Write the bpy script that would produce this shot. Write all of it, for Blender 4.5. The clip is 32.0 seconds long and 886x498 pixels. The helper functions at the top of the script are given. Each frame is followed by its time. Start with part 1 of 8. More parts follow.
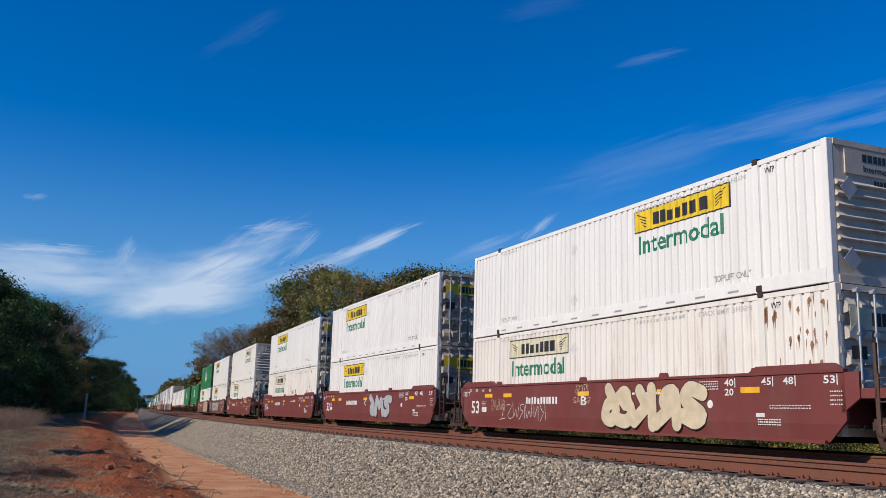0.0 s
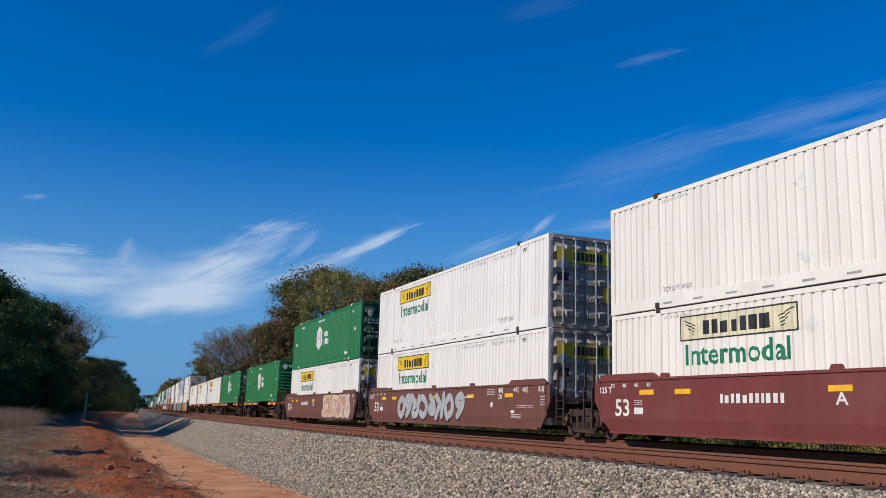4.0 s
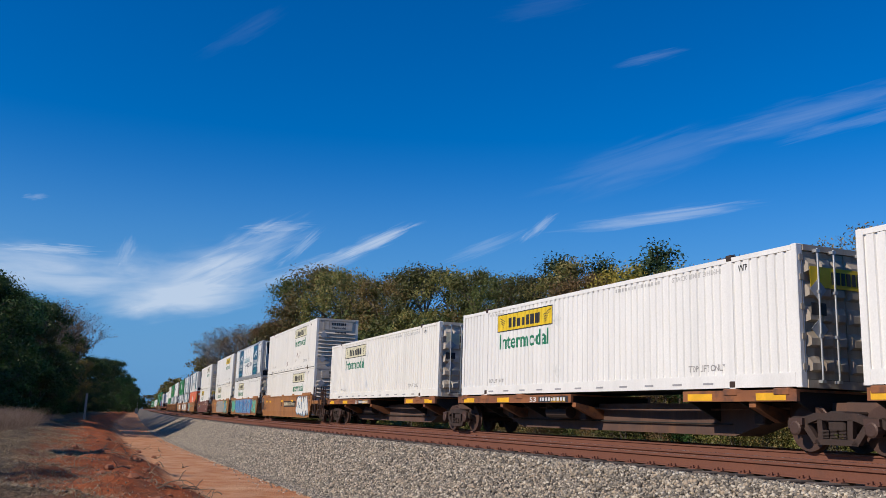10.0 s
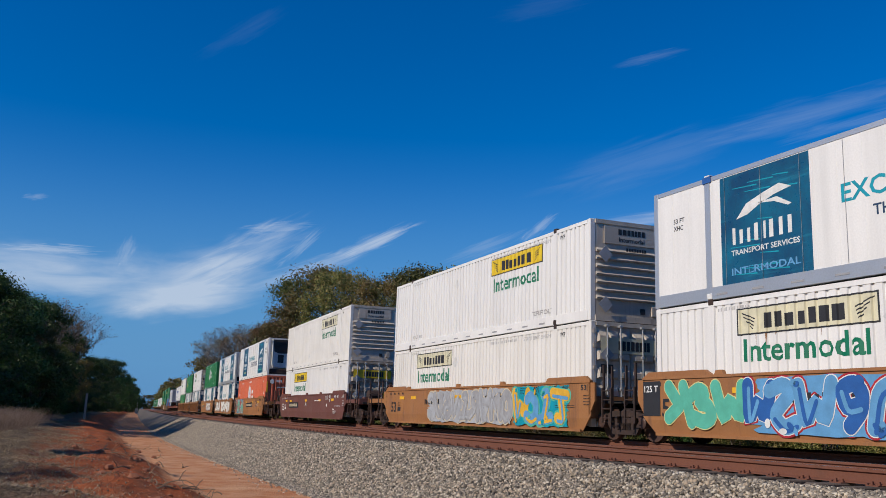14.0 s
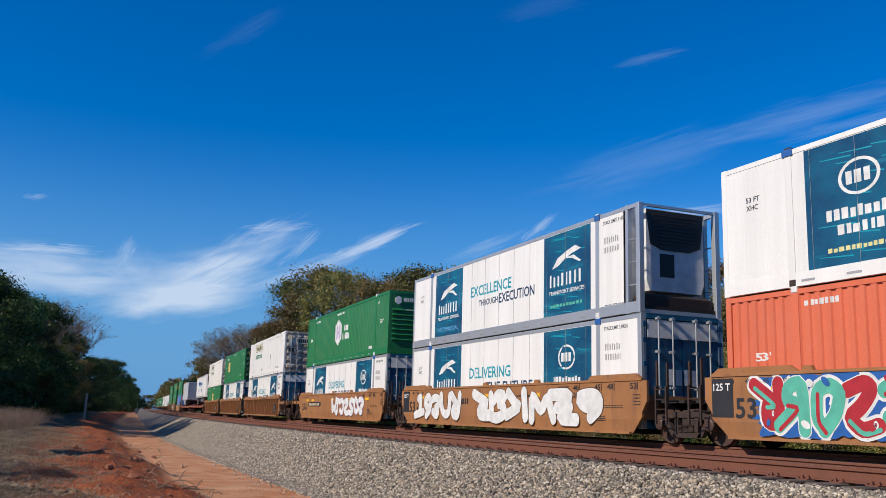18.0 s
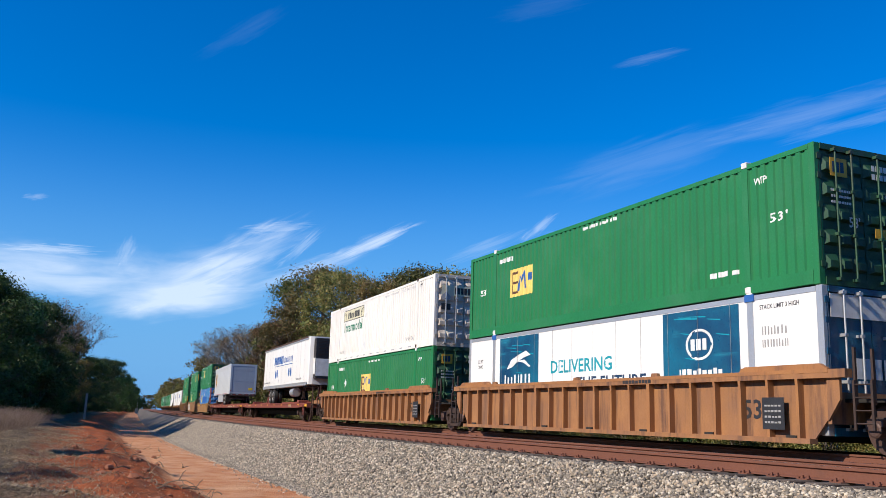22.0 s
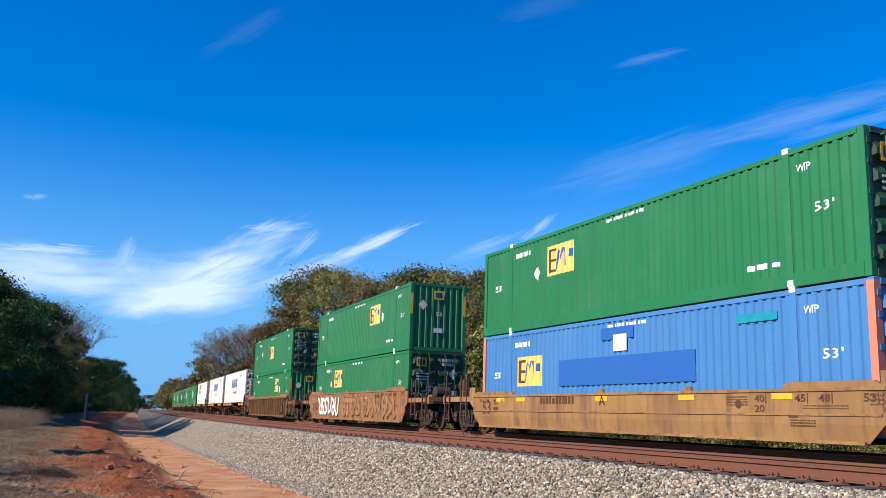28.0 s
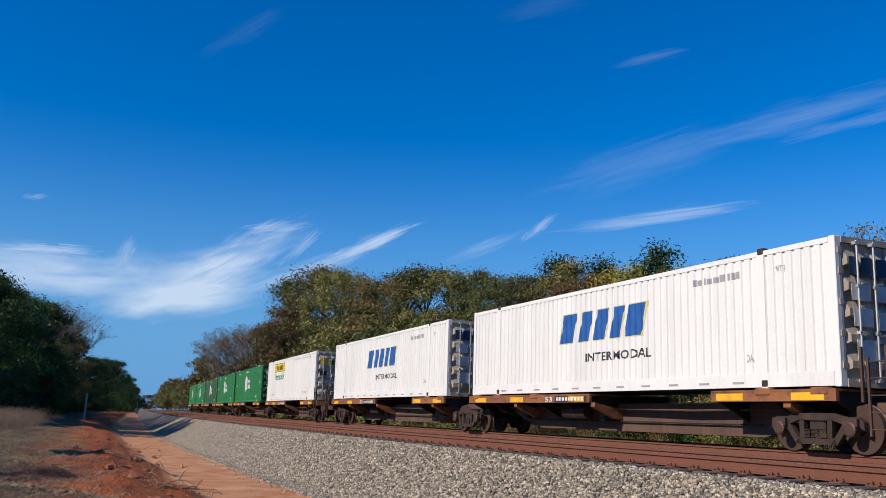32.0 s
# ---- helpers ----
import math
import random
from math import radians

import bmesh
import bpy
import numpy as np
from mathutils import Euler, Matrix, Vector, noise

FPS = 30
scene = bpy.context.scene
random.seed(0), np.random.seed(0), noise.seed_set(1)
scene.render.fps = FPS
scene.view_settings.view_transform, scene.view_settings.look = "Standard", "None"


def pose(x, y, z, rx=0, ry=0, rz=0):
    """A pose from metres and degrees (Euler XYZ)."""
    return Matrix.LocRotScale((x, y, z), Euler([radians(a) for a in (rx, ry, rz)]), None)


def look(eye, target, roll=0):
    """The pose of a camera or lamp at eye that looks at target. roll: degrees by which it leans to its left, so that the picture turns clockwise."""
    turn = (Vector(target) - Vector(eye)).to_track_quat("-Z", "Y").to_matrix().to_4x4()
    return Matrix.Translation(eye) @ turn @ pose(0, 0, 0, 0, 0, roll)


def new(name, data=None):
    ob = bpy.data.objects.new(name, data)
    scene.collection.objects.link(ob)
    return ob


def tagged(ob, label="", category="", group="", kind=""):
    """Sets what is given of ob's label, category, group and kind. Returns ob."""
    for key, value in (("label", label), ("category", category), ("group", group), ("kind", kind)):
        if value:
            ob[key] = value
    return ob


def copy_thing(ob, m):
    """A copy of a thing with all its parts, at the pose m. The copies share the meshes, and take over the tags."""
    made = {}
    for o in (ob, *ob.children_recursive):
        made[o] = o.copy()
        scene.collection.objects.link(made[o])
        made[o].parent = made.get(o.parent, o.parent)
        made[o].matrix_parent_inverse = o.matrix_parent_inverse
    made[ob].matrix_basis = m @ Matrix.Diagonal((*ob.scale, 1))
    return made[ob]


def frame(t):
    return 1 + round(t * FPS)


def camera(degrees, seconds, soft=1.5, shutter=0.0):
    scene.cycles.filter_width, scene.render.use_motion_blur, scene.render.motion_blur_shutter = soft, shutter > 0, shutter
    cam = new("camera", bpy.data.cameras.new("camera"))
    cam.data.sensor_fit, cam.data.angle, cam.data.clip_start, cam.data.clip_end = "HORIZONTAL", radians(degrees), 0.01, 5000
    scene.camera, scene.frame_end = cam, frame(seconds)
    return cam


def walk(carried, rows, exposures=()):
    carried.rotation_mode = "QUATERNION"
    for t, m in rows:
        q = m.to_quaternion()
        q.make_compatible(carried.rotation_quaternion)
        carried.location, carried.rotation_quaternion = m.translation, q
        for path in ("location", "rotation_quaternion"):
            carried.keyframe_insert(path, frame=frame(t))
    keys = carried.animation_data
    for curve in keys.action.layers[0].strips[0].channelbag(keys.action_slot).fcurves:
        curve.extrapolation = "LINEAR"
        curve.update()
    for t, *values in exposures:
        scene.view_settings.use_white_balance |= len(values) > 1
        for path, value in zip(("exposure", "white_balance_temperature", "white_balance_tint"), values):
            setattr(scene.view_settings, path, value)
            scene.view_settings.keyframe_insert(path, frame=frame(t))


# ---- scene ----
SECONDS = 32.0
EYE = (0.0, 0.0, 0.46)          # rail top beside the camera is z = 0
YAW, PITCH, ROLL = 24.861, 11.285, 1.469
cam = camera(52.941, SECONDS, soft=0.7, shutter=0.0)
_cy, _cp = radians(YAW), radians(PITCH)
AIM = (math.sin(_cy) * math.cos(_cp), math.cos(_cy) * math.cos(_cp), EYE[2] + math.sin(_cp))
stand = look(EYE, AIM, ROLL)
EXPOSURES = [(0.0, 0.06), (2.0, 0.0), (3.5, 0.02), (5.5, 0.15), (6.0, 0.28), (6.5, 0.55), (7.0, 0.68), (8.0, 0.55), (9.0, 0.16), (10.0, 0.04), (12.0, -0.05), (14.5, -0.1), (16.5, 0.2), (17.0, 0.36), (17.5, 0.2), (18.0, 0.15), (19.0, 0.0), (20.0, 0.12), (20.5, 0.2), (21.0, 0.0), (21.5, 0.25), (22.0, 0.48), (23.0, 0.32), (24.0, 0.18), (25.0, 0.25), (25.4, 0.42), (27.5, 0.5), (28.0, 0.66), (30.0, 0.62), (30.5, 0.65), (31.0, 0.65), (32.0, 0.2)]
walk(cam, [(0.0, stand), (SECONDS, stand)], EXPOSURES)

# ---- world, sun ----
SUN_AZ, SUN_EL = 265.0, 35.0     # degrees clockwise from +y, and above the horizon
world = bpy.data.worlds.new("sky")
scene.world = world
world.use_nodes = True


def build_sky():
    nt = world.node_tree
    nt.nodes.clear()
    N, Lk = nt.nodes.new, nt.links.new
    out, bg = N("ShaderNodeOutputWorld"), N("ShaderNodeBackground")
    sky = N("ShaderNodeTexSky")
    sky.sky_type, sky.sun_disc = "NISHITA", False
    sky.sun_elevation, sky.sun_rotation = radians(SUN_EL), radians(SUN_AZ)
    sky.air_density, sky.dust_density, sky.ozone_density = 1.0, 0.05, 3.0
    hue = N("ShaderNodeHueSaturation")
    hue.inputs["Hue"].default_value, hue.inputs["Saturation"].default_value, hue.inputs["Value"].default_value = 0.513, 1.51, 1.0
    Lk(sky.outputs[0], hue.inputs["Color"])
    coord = N("ShaderNodeTexCoord")
    sep = N("ShaderNodeSeparateXYZ")
    Lk(coord.outputs["Generated"], sep.inputs[0])

    def m(op, a, b=None, c=None):
        n = N("ShaderNodeMath")
        n.operation = op
        for i, v in enumerate((a, b, c)):
            if v is None:
                continue
            if isinstance(v, (int, float)):
                n.inputs[i].default_value = v
            else:
                Lk(v, n.inputs[i])
        return n.outputs[0]

    az = m("ARCTAN2", sep.outputs[0], sep.outputs[1])
    el = m("ARCSINE", sep.outputs[2])
    flat = N("ShaderNodeCombineXYZ")
    Lk(az, flat.inputs[0]), Lk(el, flat.inputs[1])

    def cirrus(a0, e0, turn, length, width, seed, gain, fine=1.0, veil=0.0, sharp=0.0):
        # a streak of thin ice cloud round (azimuth, elevation), turned, combed along its length
        mp = N("ShaderNodeMapping")
        mp.vector_type = "TEXTURE"
        mp.inputs["Location"].default_value = (radians(a0), radians(e0), 0)
        mp.inputs["Rotation"].default_value = (0, 0, radians(turn))
        mp.inputs["Scale"].default_value = (radians(length), radians(width), 1)
        Lk(flat.outputs[0], mp.inputs["Vector"])
        warp = N("ShaderNodeTexNoise")
        warp.inputs["Scale"].default_value, warp.inputs["Detail"].default_value = 1.3, 3
        off = N("ShaderNodeVectorMath")
        off.operation = "ADD"
        off.inputs[1].default_value = (seed, seed * 1.7, seed * 0.3)
        Lk(mp.outputs[0], off.inputs[0]), Lk(off.outputs[0], warp.inputs["Vector"])
        comb = N("ShaderNodeMapping")
        comb.inputs["Scale"].default_value = (0.8 * fine, 1.5 * fine, 1)
        Lk(off.outputs[0], comb.inputs["Vector"])
        wisp = N("ShaderNodeTexNoise")
        wisp.inputs["Scale"].default_value, wisp.inputs["Detail"].default_value = 1.4, 7
        wisp.inputs["Roughness"].default_value, wisp.inputs["Distortion"].default_value = 0.58, 1.0
        Lk(comb.outputs[0], wisp.inputs["Vector"])
        s2 = N("ShaderNodeSeparateXYZ")
        Lk(mp.outputs[0], s2.inputs[0])
        v = m("ADD", s2.outputs[1], m("MULTIPLY", m("SUBTRACT", warp.outputs["Fac"], 0.5), 0.9))
        # the under-side is cut sharper than the combed-out top
        v = m("ADD", v, m("MULTIPLY", m("MINIMUM", v, 0.0), sharp))
        r2 = m("ADD", m("MULTIPLY", s2.outputs[0], s2.outputs[0]), m("MULTIPLY", v, v))
        body = m("POWER", 2.718, m("MULTIPLY", r2, -1.5))
        dense = m("MULTIPLY_ADD", m("SUBTRACT", wisp.outputs["Fac"], 0.5), 2.6 - 1.6 * veil, body)
        edge = N("ShaderNodeMapRange")
        edge.interpolation_type = "SMOOTHSTEP"
        for k, x in zip(("From Min", "From Max", "To Min", "To Max"), (0.22 - 0.18 * veil, 1.0 + 0.35 * veil, 0.0, gain)):
            edge.inputs[k].default_value = x
        Lk(m("MULTIPLY", dense, m("MINIMUM", m("MULTIPLY", body, 3.0), 1.0)), edge.inputs["Value"])
        return edge.outputs[0]

    clouds = [
        (8.0, 7.9, 8, 6.6, 3.0, 1.3, 0.62, 0.9, 1.0, 0.7), (9.0, 7.0, 10, 5.2, 1.6, 4.4, 0.46, 0.9, 0.8, 0.8), (12.0, 10.2, 27, 5.4, 1.5, 4.1, 0.44, 1.1, 0.65, 0.2), (0.0, 8.3, 1, 6.8, 1.9, 7.7, 0.60, 1.0, 0.9, 0.3), (0.8, 9.7, 3, 3.2, 0.4, 3.9, 0.36, 1.3, 0.3, 0.3),
        (5.0, 10.0, 70, 1.1, 0.6, 6.3, 0.20, 1.0, 0.6, 0.0), (14.0, 12.1, 8, 2.6, 0.5, 8.8, 0.24, 1.2, 0.4, 0.3), (15.6, 11.0, 42, 2.2, 0.4, 5.2, 0.24, 1.2, 0.4, 0.0),
        (20.2, 11.4, 25, 3.6, 0.7, 2.6, 0.62, 1.0, 0.5, 0.5), (16.0, 9.5, 20, 4.2, 0.8, 9.1, 0.34, 1.0, 0.7, 0.3),
        (38.6, 13.15, 6, 7.2, 0.7, 9.2, 0.36, 0.9, 0.55, 0.6), (31.2, 12.8, 38, 1.6, 0.36, 2.2, 0.34, 1.0, 0.5, 0.0), (27.5, 11.4, 22, 3.4, 0.5, 4.7, 0.16, 1.0, 0.6, 0.0),
        (48.5, 18.9, 9, 8.0, 1.1, 5.5, 0.13, 1.0, 0.7, 0.3), (51.0, 18.2, 10, 5.0, 0.6, 5.9, 0.13, 1.0, 0.6, 0.3), (38.0, 16.8, 15, 8.0, 1.5, 7.1, 0.09, 1.0, 0.8, 0.0), (38.5, 23.1, 10, 2.6, 0.4, 3.3, 0.08, 1.0, 0.7, 0.0),
        (11.0, 24.0, 33, 3.6, 0.7, 6.1, 0.028, 1.0, 0.7, 0.0), (31.5, 26.5, 8, 4.0, 0.7, 8.4, 0.025, 1.0, 0.7, 0.0), (-0.4, 12.7, 10, 0.8, 0.22, 2.1, 0.2, 1.0, 0.6, 0.0)]
    total = None
    for row in clouds:
        k = cirrus(*row)
        total = k if total is None else m("ADD", total, k)
    cover = m("MINIMUM", total, 0.70)
    low = N("ShaderNodeMapRange")
    low.interpolation_type = "SMOOTHSTEP"
    for k, x in zip(("From Min", "From Max", "To Min", "To Max"), (radians(17), radians(1), 0.0, 0.9)):
        low.inputs[k].default_value = x
    Lk(el, low.inputs["Value"])
    clear = N("ShaderNodeMix")
    clear.data_type = "RGBA"
    clear.inputs["B"].default_value = (0.52, 2.2, 5.0, 1)
    Lk(low.outputs[0], clear.inputs["Factor"]), Lk(hue.outputs[0], clear.inputs["A"])
    mix = N("ShaderNodeMix")
    mix.data_type = "RGBA"
    mix.inputs["B"].default_value = (5.6, 6.3, 7.3, 1)
    Lk(cover, mix.inputs["Factor"]), Lk(clear.outputs["Result"], mix.inputs["A"])
    Lk(mix.outputs["Result"], bg.inputs["Color"])
    bg.inputs["Strength"].default_value = 0.115
    Lk(bg.outputs[0], out.inputs[0])


build_sky()
sun_data = bpy.data.lights.new("sun", "SUN")
sun_data.energy, sun_data.angle, sun_data.color = 4.5, radians(0.53), (1.0, 0.90, 0.765)
sun = new("sun", sun_data)
_a, _e = radians(SUN_AZ), radians(SUN_EL)
sun.matrix_world = look((math.sin(_a) * math.cos(_e) * 50, math.cos(_a) * math.cos(_e) * 50, math.sin(_e) * 50), (0, 0, 0))

# ---- the line of the railway ----
LATERAL, BEND, REACH, GRADE = 15.0791, 0.0015576, 70.851, 0.0110746
_A = np.linspace(-1000, 2600, 7201)
_PSI = BEND * REACH * np.tanh(_A / REACH)
_i0 = int(np.argmin(np.abs(_A)))
_TX = np.cumsum(np.sin(_PSI)) * 0.5
_TY = np.cumsum(np.cos(_PSI)) * 0.5
_TX, _TY = _TX - _TX[_i0] + LATERAL, _TY - _TY[_i0]


def rise(a):
    return GRADE * np.clip(a, -300, 900)


def on_line(a, off=0.0, z=0.0):
    """The place at arc a along the far track's middle, off metres to its right, z above rail top."""
    psi = float(np.interp(a, _A, _PSI))
    return (float(np.interp(a, _A, _TX)) + math.cos(psi) * off, float(np.interp(a, _A, _TY)) - math.sin(psi) * off, z + float(rise(a)))


def line_pose(a, off=0.0, z=0.0, turn=0.0):
    psi = math.degrees(float(np.interp(a, _A, _PSI)))
    return pose(*on_line(a, off, z), math.degrees(GRADE), 0, -psi + turn)


def shift(y):
    return np.interp(y, _TY, _TX) - LATERAL


def gone(t):
    """How far the train has come at t seconds."""
    return 17.94481 * t - 0.0237633 * t * t + 0.00016375 * t ** 3
# ---- materials ----
MATS = {}


def surface(name, base, alt=None, rough=0.55, metal=0.0, grain=60.0, big=0.8, mix=0.5, bump=0.15, dirt=None, amount=0.3, streak=False, spec=0.5, coords="Object", vary=0.0):
    """A worn surface: two tones by a broad noise, fine grain in tone, gloss and relief, and dirt in patches or runs."""
    if name in MATS:
        return MATS[name]
    mat = MATS[name] = bpy.data.materials.new(name)
    mat.use_nodes = True
    nt = mat.node_tree
    N, Lk = nt.nodes.new, nt.links.new
    b = nt.nodes["Principled BSDF"]
    alt = alt or tuple(c * 0.8 for c in base)
    tc = N("ShaderNodeTexCoord")
    info = N("ShaderNodeObjectInfo")
    off = N("ShaderNodeVectorMath")
    off.operation = "ADD"
    sc = N("ShaderNodeVectorMath")
    sc.operation = "SCALE"
    sc.inputs[0].default_value, sc.inputs["Scale"].default_value = (37, 19, 11), 1
    Lk(info.outputs["Random"], sc.inputs["Scale"])
    Lk(tc.outputs[coords], off.inputs[0]), Lk(sc.outputs[0], off.inputs[1])

    def noise(scale, detail, stretch=(1, 1, 1), rough_=0.55):
        mp, n = N("ShaderNodeMapping"), N("ShaderNodeTexNoise")
        mp.inputs["Scale"].default_value = stretch
        n.inputs["Scale"].default_value, n.inputs["Detail"].default_value, n.inputs["Roughness"].default_value = scale, detail, rough_
        Lk(off.outputs[0], mp.inputs[0]), Lk(mp.outputs[0], n.inputs["Vector"])
        return n.outputs["Fac"]

    def ramp(v, lo, hi, a=0.0, z=1.0):
        n = N("ShaderNodeMapRange")
        for k, x in zip(("From Min", "From Max", "To Min", "To Max"), (lo, hi, a, z)):
            n.inputs[k].default_value = x
        Lk(v, n.inputs["Value"])
        return n.outputs[0]

    def blend(fac, a, c, mode="MIX"):
        n = N("ShaderNodeMix")
        n.data_type, n.blend_type = "RGBA", mode
        for key, v in (("Factor", fac), ("A", a), ("B", c)):
            if isinstance(v, (int, float)):
                n.inputs[key].default_value = v
            elif isinstance(v, tuple):
                n.inputs[key].default_value = (*v, 1)
            else:
                Lk(v, n.inputs[key])
        return n.outputs["Result"]

    broad, fine = noise(big, 5), noise(grain, 4)
    col = blend(ramp(broad, 0.35, 0.68, 0, mix), base, alt)
    col = blend(ramp(fine, 0.3, 0.7, 0.0, 0.35), col, tuple(c * 0.72 for c in base))
    if vary:
        hsv = N("ShaderNodeHueSaturation")
        Lk(ramp(info.outputs["Random"], 0, 1, 1 - vary, 1 + vary), hsv.inputs["Value"])
        Lk(col, hsv.inputs["Color"])
        col = hsv.outputs[0]
    r = ramp(fine, 0.3, 0.7, max(0.05, rough - 0.1), min(1, rough + 0.12))
    if dirt:
        d = noise(3.0, 8, (1, 0.1, 1) if streak == "along" else (1, 1, 0.12) if streak else (1, 1, 1), 0.65)
        lo = 0.655 - 0.34 * amount
        f = ramp(d, lo, lo + 0.16, 0, min(1.0, 0.35 + amount))
        col = blend(f, col, dirt)
    if streak is True:
        wash = noise(1.6, 7, (1, 1, 0.05), 0.7)
        col = blend(ramp(wash, 0.42, 0.72, 0.0, 0.42), col, tuple(c * 0.62 for c in base))
        chalk = noise(0.55, 8, (1, 1, 1), 0.7)
        col = blend(ramp(chalk, 0.5, 0.75, 0.0, 0.22), col, tuple(min(0.9, c * 0.8 + 0.10) for c in base))
    Lk(col, b.inputs["Base Color"]), Lk(r, b.inputs["Roughness"])
    b.inputs["Metallic"].default_value, b.inputs["Specular IOR Level"].default_value = metal, spec
    if bump:
        bp = N("ShaderNodeBump")
        bp.inputs["Strength"].default_value, bp.inputs["Distance"].default_value = bump, 0.02
        Lk(fine, bp.inputs["Height"]), Lk(bp.outputs[0], b.inputs["Normal"])
    return mat


RUST = (0.17, 0.065, 0.035)
WHITE = surface("white_paint", (0.79, 0.775, 0.745), (0.71, 0.695, 0.665), 0.45, grain=25, big=0.5, dirt=(0.48, 0.45, 0.41), amount=0.05, streak=True, bump=0.05)
AGED = surface("aged_white_paint", (0.775, 0.75, 0.70), (0.69, 0.66, 0.60), 0.55, grain=25, big=0.6, dirt=(0.42, 0.30, 0.20), amount=0.14, streak=True, bump=0.06)
RUSTY = surface("rust_stained_white", (0.76, 0.73, 0.68), (0.67, 0.62, 0.54), 0.6, grain=25, big=0.6, dirt=(0.38, 0.23, 0.13), amount=0.26, streak=True, bump=0.06)
GREEN = surface("green_container_paint", (0.010, 0.175, 0.050), (0.014, 0.145, 0.046), 0.5, grain=25, big=0.4, dirt=(0.05, 0.12, 0.06), amount=0.12, streak=True, bump=0.05)
GREEN_LIGHT = surface("faded_green_paint", (0.010, 0.175, 0.056), (0.016, 0.150, 0.054), 0.52, grain=25, big=0.4, dirt=(0.08, 0.14, 0.08), amount=0.18, streak=True, bump=0.05)
# maroon stains over a green darkened to imitate the shaded door end
GREEN_DOOR = surface("grimy_shade_green_doors", (0.012, 0.075, 0.03), (0.02, 0.055, 0.03), 0.55, grain=25, big=0.9, mix=0.8, dirt=(0.06, 0.035, 0.03), amount=0.4, streak=True, bump=0.06)
BLUE = surface("blue_container_paint", (0.05, 0.20, 0.47), (0.075, 0.22, 0.45), 0.5, grain=25, big=0.5, dirt=(0.13, 0.2, 0.4), amount=0.2, streak=True, bump=0.05)
BLUE_DEEP = surface("deep_blue_paint", (0.02, 0.11, 0.40), (0.03, 0.12, 0.36), 0.5, grain=25, bump=0.05)
ORANGE = surface("orange_container_paint", (0.66, 0.145, 0.065), (0.57, 0.15, 0.08), 0.5, grain=25, big=0.5, dirt=(0.5, 0.2, 0.12), amount=0.16, streak=True, bump=0.05)
PINK = surface("salmon_paint", (0.72, 0.22, 0.15), rough=0.5)
MAROON = surface("maroon_car_paint", (0.165, 0.034, 0.028), (0.13, 0.036, 0.03), 0.6, grain=30, big=0.7, dirt=(0.12, 0.06, 0.045), amount=0.25, streak=True, bump=0.1)
MAROON_OLD = surface("faded_brown_car_paint", (0.145, 0.048, 0.036), (0.11, 0.047, 0.037), 0.7, grain=30, big=0.7, dirt=(0.13, 0.07, 0.05), amount=0.35, streak=True, bump=0.1)
TAN = surface("ochre_car_paint", (0.345, 0.15, 0.048), (0.26, 0.105, 0.04), 0.65, grain=30, big=0.8, mix=0.8, dirt=(0.13, 0.06, 0.035), amount=0.36, streak=True, bump=0.1)
TAN_RUST = surface("rusted_ochre_paint", (0.33, 0.15, 0.056), (0.21, 0.09, 0.042), 0.75, grain=30, big=1.1, mix=0.9, dirt=(0.085, 0.04, 0.028), amount=0.5, streak=True, bump=0.12)
BROWN_RIB = surface("rust_brown_car_paint", (0.15, 0.06, 0.042), (0.11, 0.045, 0.034), 0.7, grain=30, big=0.9, dirt=(0.27, 0.13, 0.06), amount=0.35, streak=True, bump=0.12)
YELLOW_CAR = surface("faded_yellow_car_paint", (0.34, 0.18, 0.058), (0.22, 0.105, 0.04), 0.7, grain=30, big=0.9, mix=0.9, dirt=(0.14, 0.065, 0.035), amount=0.5, streak=True, bump=0.1)
FLAT_RED = surface("red_oxide_flatcar_paint", (0.21, 0.047, 0.030), (0.17, 0.05, 0.035), 0.65, grain=30, big=0.7, dirt=(0.15, 0.07, 0.05), amount=0.3, streak=True, bump=0.1)
STEEL = surface("grimy_steel", (0.038, 0.024, 0.019), (0.065, 0.034, 0.025), 0.7, 0.2, grain=40, big=2.5, dirt=(0.085, 0.045, 0.03), amount=0.4, bump=0.2)
DARK = surface("dark_underframe", (0.013, 0.012, 0.011), (0.026, 0.019, 0.015), 0.8, grain=40, big=2.0, bump=0.2)
WHEEL = surface("wheel_steel", (0.085, 0.045, 0.034), (0.05, 0.03, 0.025), 0.6, 0.3, grain=30, big=3, bump=0.15)
TREAD = surface("bright_tread", (0.42, 0.40, 0.38), rough=0.3, metal=0.9, bump=0.03)
RAILRUST = surface("rusted_rail", (0.17, 0.062, 0.035), (0.135, 0.05, 0.03), 0.75, 0.1, grain=35, big=1.2, dirt=(0.12, 0.05, 0.03), amount=0.3, bump=0.2)
RAILTOP = surface("worn_rail_head", (0.30, 0.24, 0.21), (0.25, 0.16, 0.12), 0.35, 0.8, grain=40, bump=0.04)
TIEWOOD = surface("creosoted_timber", (0.075, 0.055, 0.042), (0.11, 0.085, 0.065), 0.85, grain=18, big=3, bump=0.4, vary=0.3)
CASTING = surface("grey_casting", (0.33, 0.33, 0.32), (0.25, 0.22, 0.2), 0.6, 0.1, grain=30)
RUBBER = surface("tyre_rubber", (0.018, 0.018, 0.019), (0.03, 0.028, 0.026), 0.85, grain=30, bump=0.2)
ALUMINIUM = surface("dull_aluminium", (0.55, 0.56, 0.57), (0.45, 0.46, 0.47), 0.4, 0.6, grain=30, bump=0.05)
